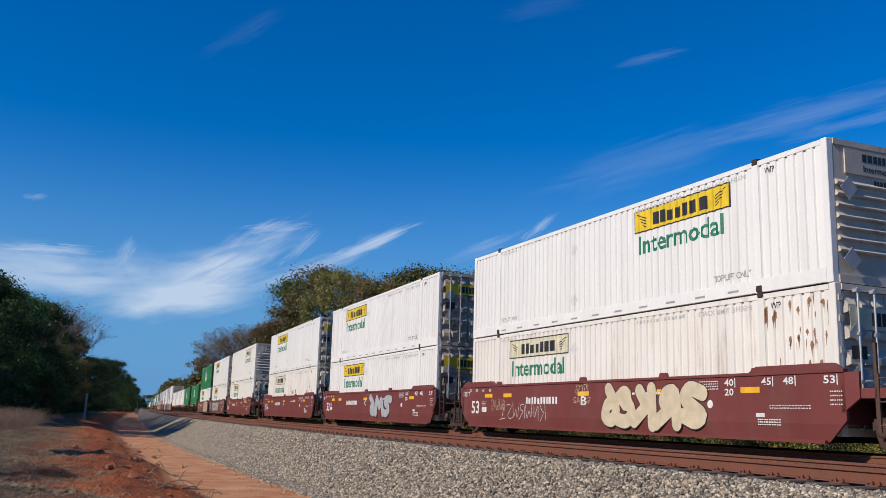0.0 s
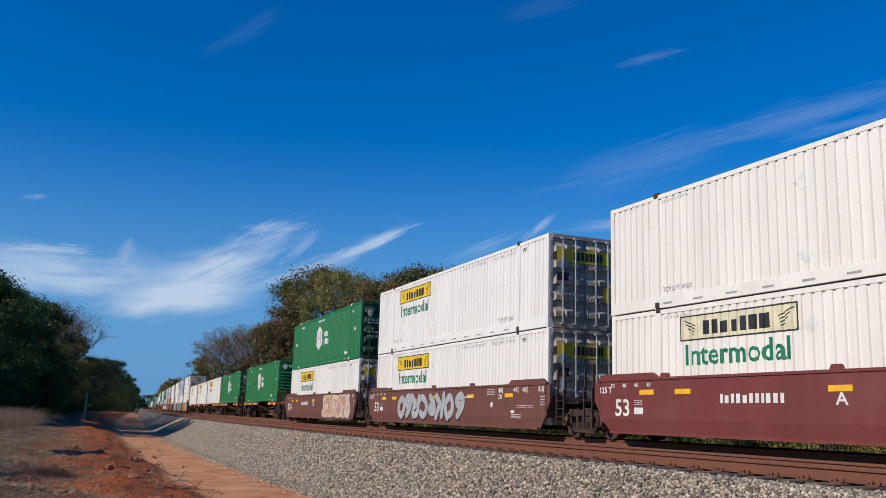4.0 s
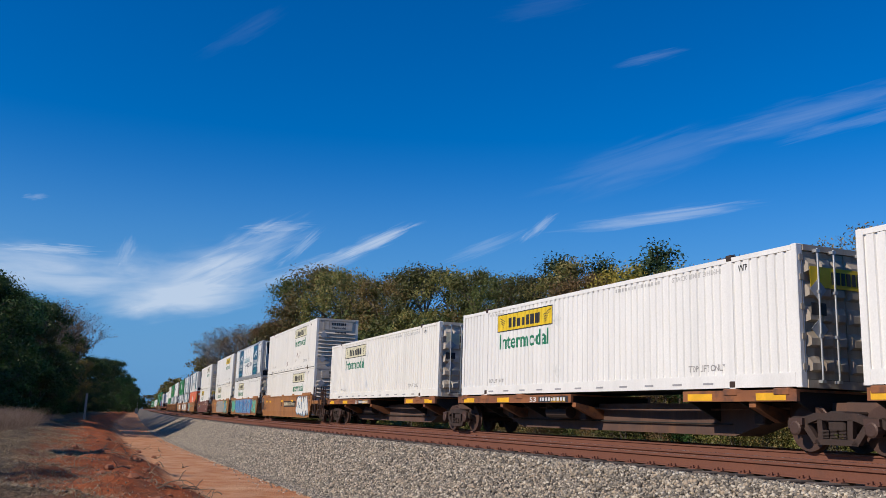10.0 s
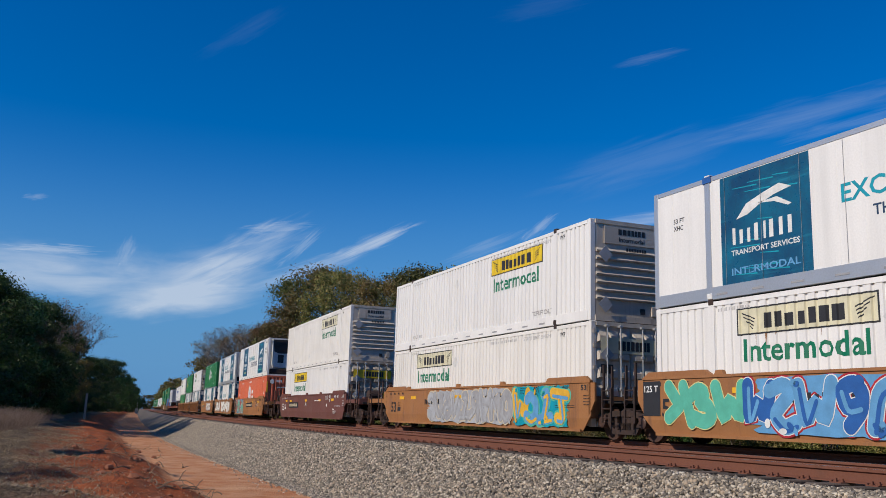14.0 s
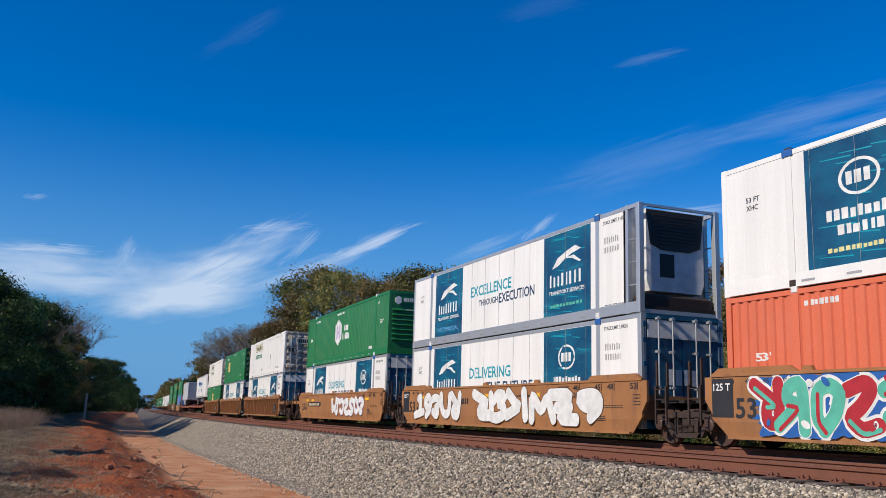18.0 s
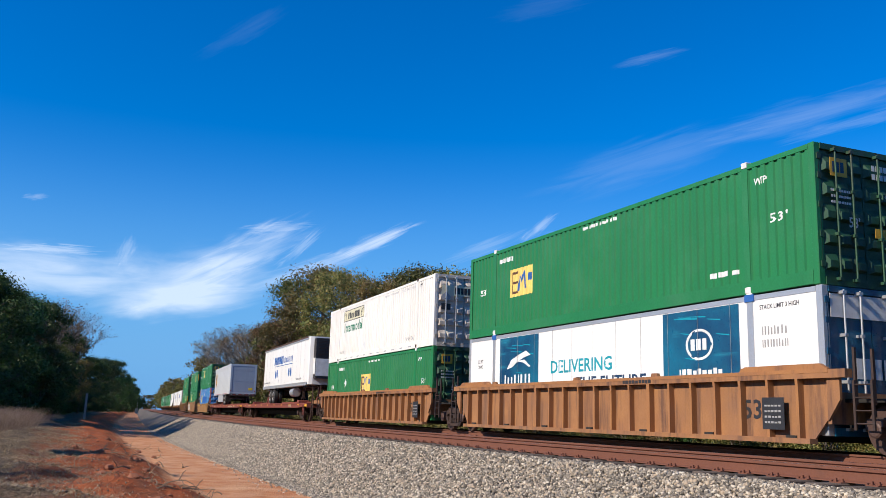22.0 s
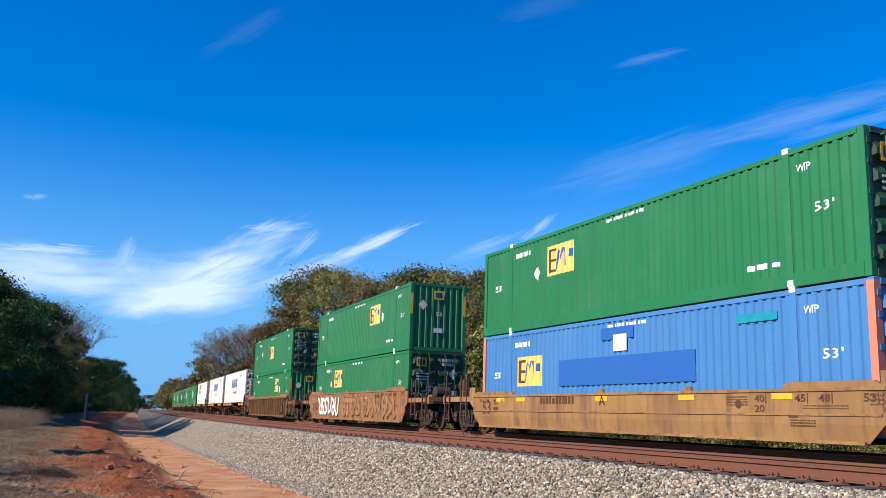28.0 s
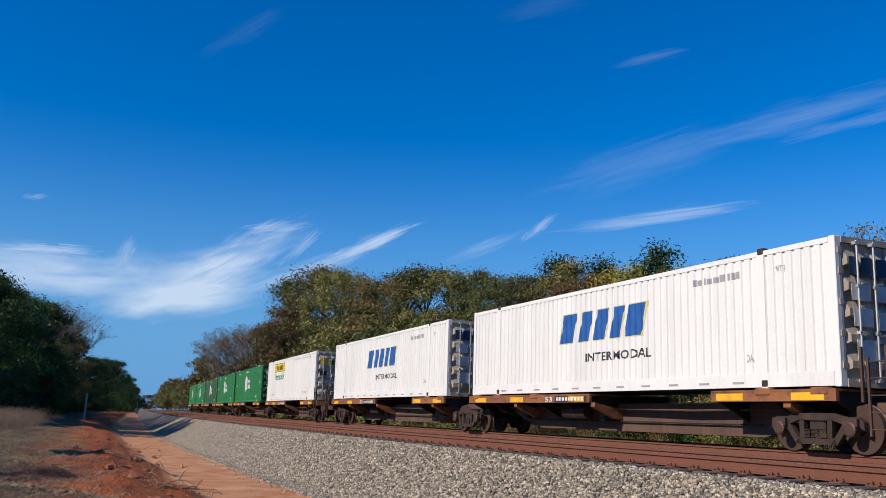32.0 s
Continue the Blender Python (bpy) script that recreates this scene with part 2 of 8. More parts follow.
GREYWALL = surface("grey_trailer_panel", (0.55, 0.57, 0.59), (0.50, 0.52, 0.54), 0.4, grain=20, big=0.4, dirt=(0.4, 0.4, 0.4), amount=0.1, streak=True, bump=0.03)
# door and end paints: real dirt, plus a darker, warmer base imitating end-face shade
DOORGREY = surface("dusty_shade_toned_door", (0.46, 0.39, 0.305), (0.31, 0.25, 0.18), 0.5, grain=25, big=0.9, mix=0.8, dirt=(0.17, 0.115, 0.075), amount=0.35, streak=True, bump=0.06)
SHADED_GRIME = surface("grimy_shade_toned_end", (0.62, 0.55, 0.46), (0.46, 0.38, 0.29), 0.6, grain=25, big=1.2, mix=0.8, dirt=(0.15, 0.09, 0.055), amount=0.3, streak=True, bump=0.08)
ROLLDOOR = surface("blue_grey_roll_door", (0.30, 0.35, 0.42), (0.24, 0.29, 0.36), 0.4, grain=20, dirt=(0.2, 0.2, 0.2), amount=0.2, streak=True, bump=0.04)
PANEL = surface("blue_teal_print", (0.008, 0.052, 0.12), (0.008, 0.13, 0.22), 0.35, grain=18, big=0.9, mix=1.0, dirt=(0.03, 0.30, 0.40), amount=0.22, streak="along", bump=0.02)
C = {}
for key, col in dict(yellow=(0.80, 0.56, 0.02), amber=(0.82, 0.60, 0.15), dull_yellow=(0.62, 0.55, 0.22), safety=(0.85, 0.45, 0.02), green=(0.0, 0.17, 0.085), dark=(0.025, 0.025, 0.028),
                     white=(0.74, 0.735, 0.71), navy=(0.008, 0.042, 0.105), teal=(0.0, 0.30, 0.40), brown=(0.11, 0.045, 0.02), gold=(0.75, 0.42, 0.04),
                     blue=(0.02, 0.11, 0.37), grey=(0.35, 0.35, 0.36), red=(0.42, 0.02, 0.03), cream=(0.62, 0.52, 0.36), sky=(0.12, 0.33, 0.58), purple=(0.25, 0.10, 0.35),
                     mint=(0.10, 0.45, 0.33), pale_yellow=(0.68, 0.62, 0.27), bleached=(0.70, 0.655, 0.46), silver=(0.40, 0.41, 0.43), rustspot=(0.16, 0.05, 0.03), salmon=(0.50, 0.27, 0.20), rustrun=(0.30, 0.155, 0.07), lilac=(0.5, 0.42, 0.6), stencil=(0.32, 0.31, 0.30), faint=(0.52, 0.51, 0.49)).items():
    C[key] = surface("paint_" + key, col, tuple(c * 0.7 for c in col), 0.55, grain=40, big=3.5, mix=0.85, bump=0.04)
# ---- mesh helpers ----
class Geo:
    """Vertices and faces of one mesh in the making."""

    def __init__(self):
        self.v, self.f = [], []

    def add(self, verts, faces):
        k = len(self.v)
        self.v.extend(verts)
        self.f.extend([tuple(i + k for i in q) for q in faces])
        return self

    def box(self, x0, x1, y0, y1, z0, z1):
        v = [(x, y, z) for z in (z0, z1) for y in (y0, y1) for x in (x0, x1)]
        return self.add(v, [(0, 2, 3, 1), (4, 5, 7, 6), (0, 1, 5, 4), (2, 6, 7, 3), (0, 4, 6, 2), (1, 3, 7, 5)])

    def soft(self, x0, x1, y0, y1, z0, z1, c=0.02):
        """A box with chamfered edges."""
        prof = lambda a0, a1, b0, b1: [(a0 + c, b0), (a1 - c, b0), (a1, b0 + c), (a1, b1 - c), (a1 - c, b1), (a0 + c, b1), (a0, b1 - c), (a0, b0 + c)]
        rings = [[(x, y, z0) for x, y in prof(x0 + c, x1 - c, y0 + c, y1 - c)], [(x, y, z0 + c) for x, y in prof(x0, x1, y0, y1)],
                 [(x, y, z1 - c) for x, y in prof(x0, x1, y0, y1)], [(x, y, z1) for x, y in prof(x0 + c, x1 - c, y0 + c, y1 - c)]]
        faces = [tuple(range(7, -1, -1)), tuple(range(24, 32))]
        for r in range(3):
            faces += [(r * 8 + i, r * 8 + (i + 1) % 8, r * 8 + 8 + (i + 1) % 8, r * 8 + 8 + i) for i in range(8)]
        return self.add([p for ring in rings for p in ring], faces)

    def prism(self, pts, axis, lo, hi):
        """Extrude a polygon along an axis; pts are the other two coordinates in x, y, z order."""
        n = len(pts)

        def at(p, h):
            return {"x": (h, p[0], p[1]), "y": (p[0], h, p[1]), "z": (p[0], p[1], h)}[axis]

        v = [at(p, lo) for p in pts] + [at(p, hi) for p in pts]
        f = [tuple(range(n)), tuple(range(2 * n - 1, n - 1, -1))] + [((i + 1) % n, i, n + i, n + (i + 1) % n) for i in range(n)]
        return self.add(v, f)

    def tube(self, path, r, n=8, r1=None):
        """A tube along points, with closed ends."""
        path = [Vector(p) for p in path]
        k = len(path)
        rings = []
        for i, p in enumerate(path):
            d = (path[min(i + 1, k - 1)] - path[max(i - 1, 0)]).normalized()
            a = d.orthogonal().normalized() if abs(d.z) > 0.95 else d.cross(Vector((0, 0, 1))).normalized()
            b = d.cross(a)
            rr = r if r1 is None else r + (r1 - r) * i / (k - 1)
            rings += [tuple(p + (a * math.cos(t) + b * math.sin(t)) * rr) for t in (2 * math.pi * j / n for j in range(n))]
        f = [tuple(range(n)), tuple(range(k * n - 1, (k - 1) * n - 1, -1))]
        for i in range(k - 1):
            f += [(i * n + j, i * n + n + j, i * n + n + (j + 1) % n, i * n + (j + 1) % n) for j in range(n)]
        return self.add(rings, f)

    def lathe(self, prof, n=28, centre=(0, 0, 0)):
        """Turn a profile of (x, radius) about the x axis."""
        cx, cy, cz = centre
        v = [(cx + x, cy + r * math.cos(t), cz + r * math.sin(t)) for x, r in prof for t in (2 * math.pi * j / n for j in range(n))]
        f = []
        for i in range(len(prof) - 1):
            f += [(i * n + j, i * n + (j + 1) % n, i * n + n + (j + 1) % n, i * n + n + j) for j in range(n)]
        f += [tuple(range(n - 1, -1, -1)), tuple(range((len(prof) - 1) * n, len(prof) * n))]
        return self.add(v, f)

    def mesh(self, name):
        me = bpy.data.meshes.new(name)
        me.from_pydata(self.v, [], self.f)
        bm = bmesh.new()
        bm.from_mesh(me)
        bmesh.ops.recalc_face_normals(bm, faces=bm.faces)
        bm.to_mesh(me)
        bm.free()
        return me


def part(name, g, material, parent, label="", m=None):
    """Link a Geo (or a finished mesh) as one mesh object under a thing or a part."""
    me = g.mesh(name) if isinstance(g, Geo) else g
    if not me.materials:
        me.materials.append(material)
    ob = new(name, me)
    ob.parent = parent
    if m is not None:
        ob.matrix_basis = m
    return tagged(ob, label) if label else ob


def thing(name, label, category, group=""):
    return tagged(new(name), label, category, group)


def sheet(name, verts, faces, material, label, category, kind):
    me = bpy.data.meshes.new(name)
    me.from_pydata(verts, [], faces)
    me.materials.append(material)
    return tagged(new(name, me), label, category, "", kind)


def cloud_mesh(name, verts, loops, per, material):
    """A mesh of many small alike faces from flat arrays."""
    me = bpy.data.meshes.new(name)
    nf = len(loops) // per
    me.vertices.add(len(verts)), me.loops.add(len(loops)), me.polygons.add(nf)
    me.vertices.foreach_set("co", np.asarray(verts, np.float32).ravel())
    me.loops.foreach_set("vertex_index", np.asarray(loops, np.int32))
    me.polygons.foreach_set("loop_start", np.arange(0, nf * per, per, dtype=np.int32))
    me.update(calc_edges=True)
    me.materials.append(material)
    return me


SIDE = Matrix(((0, 0, -1, 0), (-1, 0, 0, 0), (0, 1, 0, 0), (0, 0, 0, 1)))   # writing on the side that faces -x
FACE = Matrix(((1, 0, 0, 0), (0, 0, -1, 0), (0, 1, 0, 0), (0, 0, 0, 1)))    # writing on an end that faces -y
_LETTERS = {}


def letter_mesh(text, w, h, material):
    key = (text, round(w, 3), round(h, 3), material.name)
    if key in _LETTERS:
        return _LETTERS[key]
    cu = bpy.data.curves.new("lettering", "FONT")
    cu.body, cu.resolution_u, cu.offset = text, 2, 0.018
    ob = bpy.data.objects.new("lettering", cu)
    scene.collection.objects.link(ob)
    bpy.context.view_layer.update()
    me = bpy.data.meshes.new_from_object(ob.evaluated_get(bpy.context.evaluated_depsgraph_get()))
    bpy.data.objects.remove(ob)
    co = np.array([v.co for v in me.vertices])
    lo, hi = co.min(0), co.max(0)
    co = (co - lo) / np.maximum(hi - lo, 1e-6) * np.array((w, h, 0))
    me.vertices.foreach_set("co", co.astype(np.float32).ravel())
    me.update()
    me.materials.clear()
    me.materials.append(material)
    _LETTERS[key] = me
    return me


def words(parent, text, left, right, z0, z1, material, x=-1.303, name="lettering"):
    """Writing on the camera's side: left and right as y (left is the larger)."""
    return part(name, letter_mesh(text, left - right, z1 - z0, material), material, parent, "", Matrix.Translation((x, left, z0)) @ SIDE)


def words_end(parent, text, x0, x1, z0, z1, material, y, name="lettering"):
    return part(name, letter_mesh(text, x1 - x0, z1 - z0, material), material, parent, "", Matrix.Translation((x0, y, z0)) @ FACE)


def plate(parent, left, right, z0, z1, material, x=-1.300, t=0.004, name="plate", label=""):
    return part(name, Geo().box(x - t, x, right, left, z0, z1), material, parent, label)


def plate_end(parent, x0, x1, z0, z1, material, y, t=0.006, name="plate", label=""):
    return part(name, Geo().box(x0, x1, y - t, y, z0, z1), material, parent, label)


def bars(parent, left, right, z0, z1, material, n, x=-1.303, seed=1, slant=0.0, name="mark_bars", fill=0.74, label=""):
    """A brand's or a number's writing as a row of plain blocks."""
    r = random.Random(seed)
    g = Geo()
    ws = [r.uniform(0.7, 1.2) for _ in range(n)]
    k = (left - right) / sum(ws)
    y = left
    for w in ws:
        a, b = y, y - w * k * fill
        lean = slant * (z1 - z0)
        hi = z1 if slant else z0 + (z1 - z0) * r.choice((1.0, 1.0, 0.82))
        g.prism([(a, z0), (a - lean, hi), (b - lean, hi), (b, z0)], "x", x - 0.003, x)
        y -= w * k
    return part(name, g, material, parent, label)


def bars_end(parent, x0, x1, z0, z1, material, n, y, seed=1, name="mark_bars"):
    r = random.Random(seed)
    g = Geo()
    ws = [r.uniform(0.7, 1.2) for _ in range(n)]
    k = (x1 - x0) / sum(ws)
    x = x0
    for w in ws:
        g.box(x, x + w * k * 0.74, y - 0.004, y, z0, z1)
        x += w * k
    return part(name, g, material, parent)


# sprayed shapes as strokes through points across and up a unit square
SKELETON = dict(
    p=[(.55, .02, .2, .35, .1, .75, .38, .98, .78, .82, .66, .5, .3, .5)], e=[(.9, .75, .6, .98, .28, .8, .62, .58, .25, .5, .1, .2, .48, .02, .9, .15)],
    k=[(.12, .98, .28, .02), (.98, .95, .4, .52, .62, .42, .98, .02)], o=[(.5, .98, .12, .75, .12, .25, .5, .02, .88, .25, .88, .75, .5, .98)],
    s=[(.95, .82, .5, .98, .12, .75, .5, .52, .88, .28, .5, .02, .05, .15)], n=[(.08, .02, .2, .96, .78, .06, .92, .98)],
    a=[(.02, .02, .45, .98, .6, .95, .98, .02), (.25, .33, .78, .33)], t=[(.0, .88, .98, .95), (.52, .9, .42, .02, .75, .1)],
    r=[(.12, .02, .18, .95, .78, .9, .72, .55, .3, .5, .98, .02)], u=[(.08, .98, .14, .2, .5, .02, .82, .25, .92, .98)],
    m=[(.02, .02, .2, .96, .5, .3, .8, .96, .98, .02)], c=[(.92, .8, .5, .98, .1, .6, .18, .2, .55, .02, .92, .2)], z=[(.05, .92, .92, .95, .1, .06, .98, .1), (.3, .5, .75, .52)])


def stroke(g, pts, half, x):
    """A flat fat line with round ends through points of (y, z)."""
    fine = []
    for (a, b), (c, d) in zip(pts, pts[1:]):
        fine += [(a + (c - a) * i / 4, b + (d - b) * i / 4) for i in range(4)]
    fine.append(pts[-1])
    for _ in range(2):
        fine = [fine[0]] + [((fine[i - 1][0] + 2 * fine[i][0] + fine[i + 1][0]) / 4, (fine[i - 1][1] + 2 * fine[i][1] + fine[i + 1][1]) / 4) for i in range(1, len(fine) - 1)] + [fine[-1]]
    left, right = [], []
    for i, p in enumerate(fine):
        q0, q1 = fine[max(0, i - 1)], fine[min(len(fine) - 1, i + 1)]
        d = (q1[0] - q0[0], q1[1] - q0[1])
        ln = math.hypot(*d) or 1
        nx, nz = -d[1] / ln * half, d[0] / ln * half
        left.append((x - 0.00012 * i, p[0] + nx, p[1] + nz)), right.append((x - 0.00012 * i, p[0] - nx, p[1] - nz))
    n = len(fine)
    g.add(left + right, [(i, i + 1, n + i + 1, n + i) for i in range(n - 1)])
    for k, p in ((1, fine[0]), (2, fine[-1])):
        g.add([(x - (0.0003 if k == 1 else 0.00012 * n + 0.0002), p[0] + half * math.cos(t), p[1] + half * math.sin(t)) for t in (2 * math.pi * j / 14 for j in range(14))], [tuple(range(14))])


def graffiti(parent, left, right, z0, z1, fill, edge, seed, n=6, x=-1.509, under=None, w=0.11, second=None, halo=None, shapes=None):
    """Sprayed shapes: fat rounded strokes with a thin rim and a halo that run into each other, or thin scrawled lines."""
    r = random.Random(seed)
    wide, tall = left - right, z1 - z0
    if under is not None:
        g = Geo()
        pts = []
        for i in range(90):
            t = 2 * math.pi * i / 90
            k = r.uniform(0.86, 1.0)
            sq = max(abs(math.cos(t)), abs(math.sin(t)))
            pts.append(((left + right) / 2 + wide / 2 * math.cos(t) / sq * k, (z0 + z1) / 2 + tall / 2 * math.sin(t) / sq * k))
        g.prism(pts, "x", x - 0.002, x)
        part("spray_ground", g, under, parent)
    shapes = shapes or "".join(r.choice("pekosnatrumcz") for _ in range(n))
    step = wide / len(shapes)
    thin = w < 0.05
    half = w * 0.4 if thin else min(step * 0.165, tall * 0.125) * (w / 0.13) ** 0.3
    rim_w = 0.0 if thin else 0.022
    pad = half + rim_w
    for i, shape in enumerate(shapes):
        wd = step * (1.0 if thin else 1.36)
        y = left - step * i + (wd - step) * (0.5 if 0 < i else 0.0)
        sz, lean = tall * r.uniform(0.92, 1.0), r.uniform(-0.22, 0.22)
        low = z0 + (tall - sz) * r.random()
        rim, core, shine, glow = Geo(), Geo(), Geo(), Geo()
        flip, over = True, i % 2 == 0
        for k, sk in enumerate(SKELETON[shape]):
            pts = []
            for j in range(0, len(sk), 2):
                u, v = (1 - sk[j] if flip else sk[j]) + r.uniform(-0.08, 0.08), min(1, max(0, (1 - sk[j + 1] if over else sk[j + 1]) + r.uniform(-0.07, 0.07)))
                pts.append((y - pad - (wd - 2 * pad) * (u + lean * (v - 0.5)), low + pad + (sz - 2 * pad) * v))
            if thin:
                stroke(core, pts, half, x - 0.004 - k * 0.0007)
                continue
            stroke(rim, pts, half + rim_w, x - 0.004 - i * 0.0002 - k * 0.0004)
            if halo:
                stroke(glow, pts, half + rim_w + 0.04, x - 0.001 - i * 0.0002 - k * 0.0004)
            stroke(core, pts, half, x - 0.0085 - i * 0.0002 - k * 0.0007)
            if second is not None:
                stroke(shine, [(a - half * 0.2, b - half * 0.5) for a, b in pts[-3:]], half * 0.3, x - 0.0130 - i * 0.0002 - k * 0.0004)
        if thin:
            part("graffiti_line", core, edge, parent)
            continue
        p = part("graffiti_letter", core, fill if second is None or i % 3 else second, parent, "sprayed bubble shape")
        part("graffiti_rim", rim, edge, p)
        if halo:
            part("graffiti_halo", glow, halo, p)
        if second is not None:
            part("graffiti_shade", shine, second if i % 3 else fill, p)


def mural(parent, left, right, z0, z1, ground, tones, seed, n=16, x=-1.509):
    """A sprayed piece that fills the sill: a solid ground, big overlapping strokes with rims and halos, and small ovals."""
    r = random.Random(seed)
    k = max(3, round((left - right) / 0.8))
    graffiti(parent, left, right, z0, z1, tones[0], tones[-1], seed, k, x, ground, 0.19, tones[1], tones[2 % len(tones)])
    for i in range(k * 2):
        yc, zc = r.uniform(right + 0.15, left - 0.15), r.choice((z0 + r.uniform(0.12, 0.3), z1 - r.uniform(0.12, 0.25)))
        wd, ht, turn = r.uniform(0.05, 0.11), r.uniform(0.06, 0.1), r.uniform(-0.6, 0.6)
        g = Geo().add([(x - 0.018, yc + wd * math.cos(t) + turn * ht * math.sin(t), zc + ht * math.sin(t)) for t in (2 * math.pi * j / 12 for j in range(12))], [tuple(range(12))])
        part("sprayed_oval", g, (ground, tones[1], tones[-1])[i % 3], parent)
# ---- ground, ballast, tracks ----
def terrain(u, y):
    """Height of the ground at u metres from the far track's middle, at y."""
    o = u
    pts_o = [-400, -90, -40, -24, -16.5, -13.6, -12.4, -11.6, -9.0, -2.0, 3.0, 5.0, 9.0, 14.0, 40.0, 120.0, 400.0]
    pts_z = [6.0, 2.4, 0.5, -0.45, -0.62, -0.80, -1.10, -1.36, -1.40, -1.40, -1.30, -1.20, -0.95, -0.5, 0.4, 2.0, 6.0]
    return np.interp(o, pts_o, pts_z)


def lumps(x, y):
    return (np.sin(x * 1.7 + 0.6 * np.sin(y * 0.9)) * np.sin(y * 1.3 + x * 0.5) + 0.6 * np.sin(x * 3.9 + y * 2.3) * np.sin(y * 3.1 - x * 1.1) + 0.4 * np.sin(x * 8.3 - y * 6.1) * np.sin(y * 7.7 + x * 2.9) + 0.25 * np.sin(x * 15.1 + y * 4.3) * np.sin(y * 9.7 - x * 6.9))


def ground_height(u, y):
    z = terrain(u, y)
    bank = np.interp(u, [-24, -18, -14.6, -13.2, -12.2, -11.6], [0.0, 1.0, 1.0, 0.8, 0.35, 0.0])
    mound = 0.13 * np.sin(0.62 * y + 0.9 * np.sin(0.8 * u) + 0.6) * np.sin(0.75 * u + 1.0) + 0.08 * np.sin(1.25 * y + 1.4 * u) + 0.05 * np.sin(2.3 * y - 1.9 * u + 1.1)
    z = z + bank * mound
    rough = np.interp(u, [-60, -18, -13.5, -12, -11.2, -9, 3, 6, 20], [0.25, 0.06, 0.07, 0.09, 0.014, 0.01, 0.02, 0.06, 0.2])
    return z + lumps(u + LATERAL, y) * rough + rise(y)


def zone_material():
    mat = bpy.data.materials.new("clay_and_grass")
    mat.use_nodes = True
    nt = mat.node_tree
    N, Lk = nt.nodes.new, nt.links.new
    b = nt.nodes["Principled BSDF"]
    at = N("ShaderNodeAttribute")
    at.attribute_name = "away"
    tc = N("ShaderNodeTexCoord")

    def noise(scale, detail, stretch=(1, 1, 1)):
        mp, n = N("ShaderNodeMapping"), N("ShaderNodeTexNoise")
        mp.inputs["Scale"].default_value = stretch
        n.inputs["Scale"].default_value, n.inputs["Detail"].default_value, n.inputs["Roughness"].default_value = scale, detail, 0.6
        Lk(tc.outputs["Object"], mp.inputs[0]), Lk(mp.outputs[0], n.inputs["Vector"])
        return n.outputs["Fac"]

    def mth(op, a, c):
        n = N("ShaderNodeMath")
        n.operation = op
        for i, v in enumerate((a, c)):
            if isinstance(v, (int, float)):
                n.inputs[i].default_value = v
            else:
                Lk(v, n.inputs[i])
        return n.outputs[0]

    def ramp(v, lo, hi, a=0.0, z=1.0):
        n = N("ShaderNodeMapRange")
        for k, x in zip(("From Min", "From Max", "To Min", "To Max"), (lo, hi, a, z)):
            n.inputs[k].default_value = x
        Lk(v, n.inputs["Value"])
        return n.outputs[0]

    def blend(fac, a, c):
        n = N("ShaderNodeMix")
        n.data_type = "RGBA"
        for key, v in (("Factor", fac), ("A", a), ("B", c)):
            if isinstance(v, (int, float)):
                n.inputs[key].default_value = v
            elif isinstance(v, tuple):
                n.inputs[key].default_value = (*v, 1)
            else:
                Lk(v, n.inputs[key])
        return n.outputs["Result"]

    n1, n2, n3, ruts = noise(0.45, 6), noise(2.2, 7), noise(19, 7), noise(1.1, 8)
    road = blend(ramp(ruts, 0.38, 0.66), (0.50, 0.205, 0.09), (0.64, 0.365, 0.205))
    clay = blend(ramp(n2, 0.4, 0.62), (0.40, 0.10, 0.032), (0.24, 0.085, 0.04))
    dead = blend(ramp(n3, 0.38, 0.6), (0.19, 0.145, 0.095), (0.06, 0.045, 0.03))
    wild = blend(ramp(n3, 0.35, 0.65), (0.10, 0.085, 0.045), (0.045, 0.055, 0.022))
    edge = mth("ADD", at.outputs["Fac"], mth("MULTIPLY", mth("SUBTRACT", n1, 0.5), 3.6))
    edge = mth("ADD", edge, mth("MULTIPLY", mth("SUBTRACT", n2, 0.5), 2.2))
    near = mth("ADD", at.outputs["Fac"], mth("MULTIPLY", mth("SUBTRACT", n2, 0.5), 0.9))
    col = blend(ramp(edge, -15.7, -14.1), dead, clay)
    col = blend(ramp(near, -12.3, -11.7), col, road)
    col = blend(ramp(edge, 3.0, 5.5), col, wild)
    col = blend(ramp(edge, -24, -19, 1, 0), col, wild)
    col = blend(ramp(n3, 0.35, 0.75, 0, 0.3), col, (0.10, 0.05, 0.03))
    Lk(col, b.inputs["Base Color"])
    b.inputs["Roughness"].default_value, b.inputs["Specular IOR Level"].default_value = 0.95, 0.15
    bp, h = N("ShaderNodeBump"), mth("ADD", mth("MULTIPLY", n3, 0.5), n2)
    bp.inputs["Strength"].default_value, bp.inputs["Distance"].default_value = 1.0, 0.12
    Lk(h, bp.inputs["Height"]), Lk(bp.outputs[0], b.inputs["Normal"])
    return mat


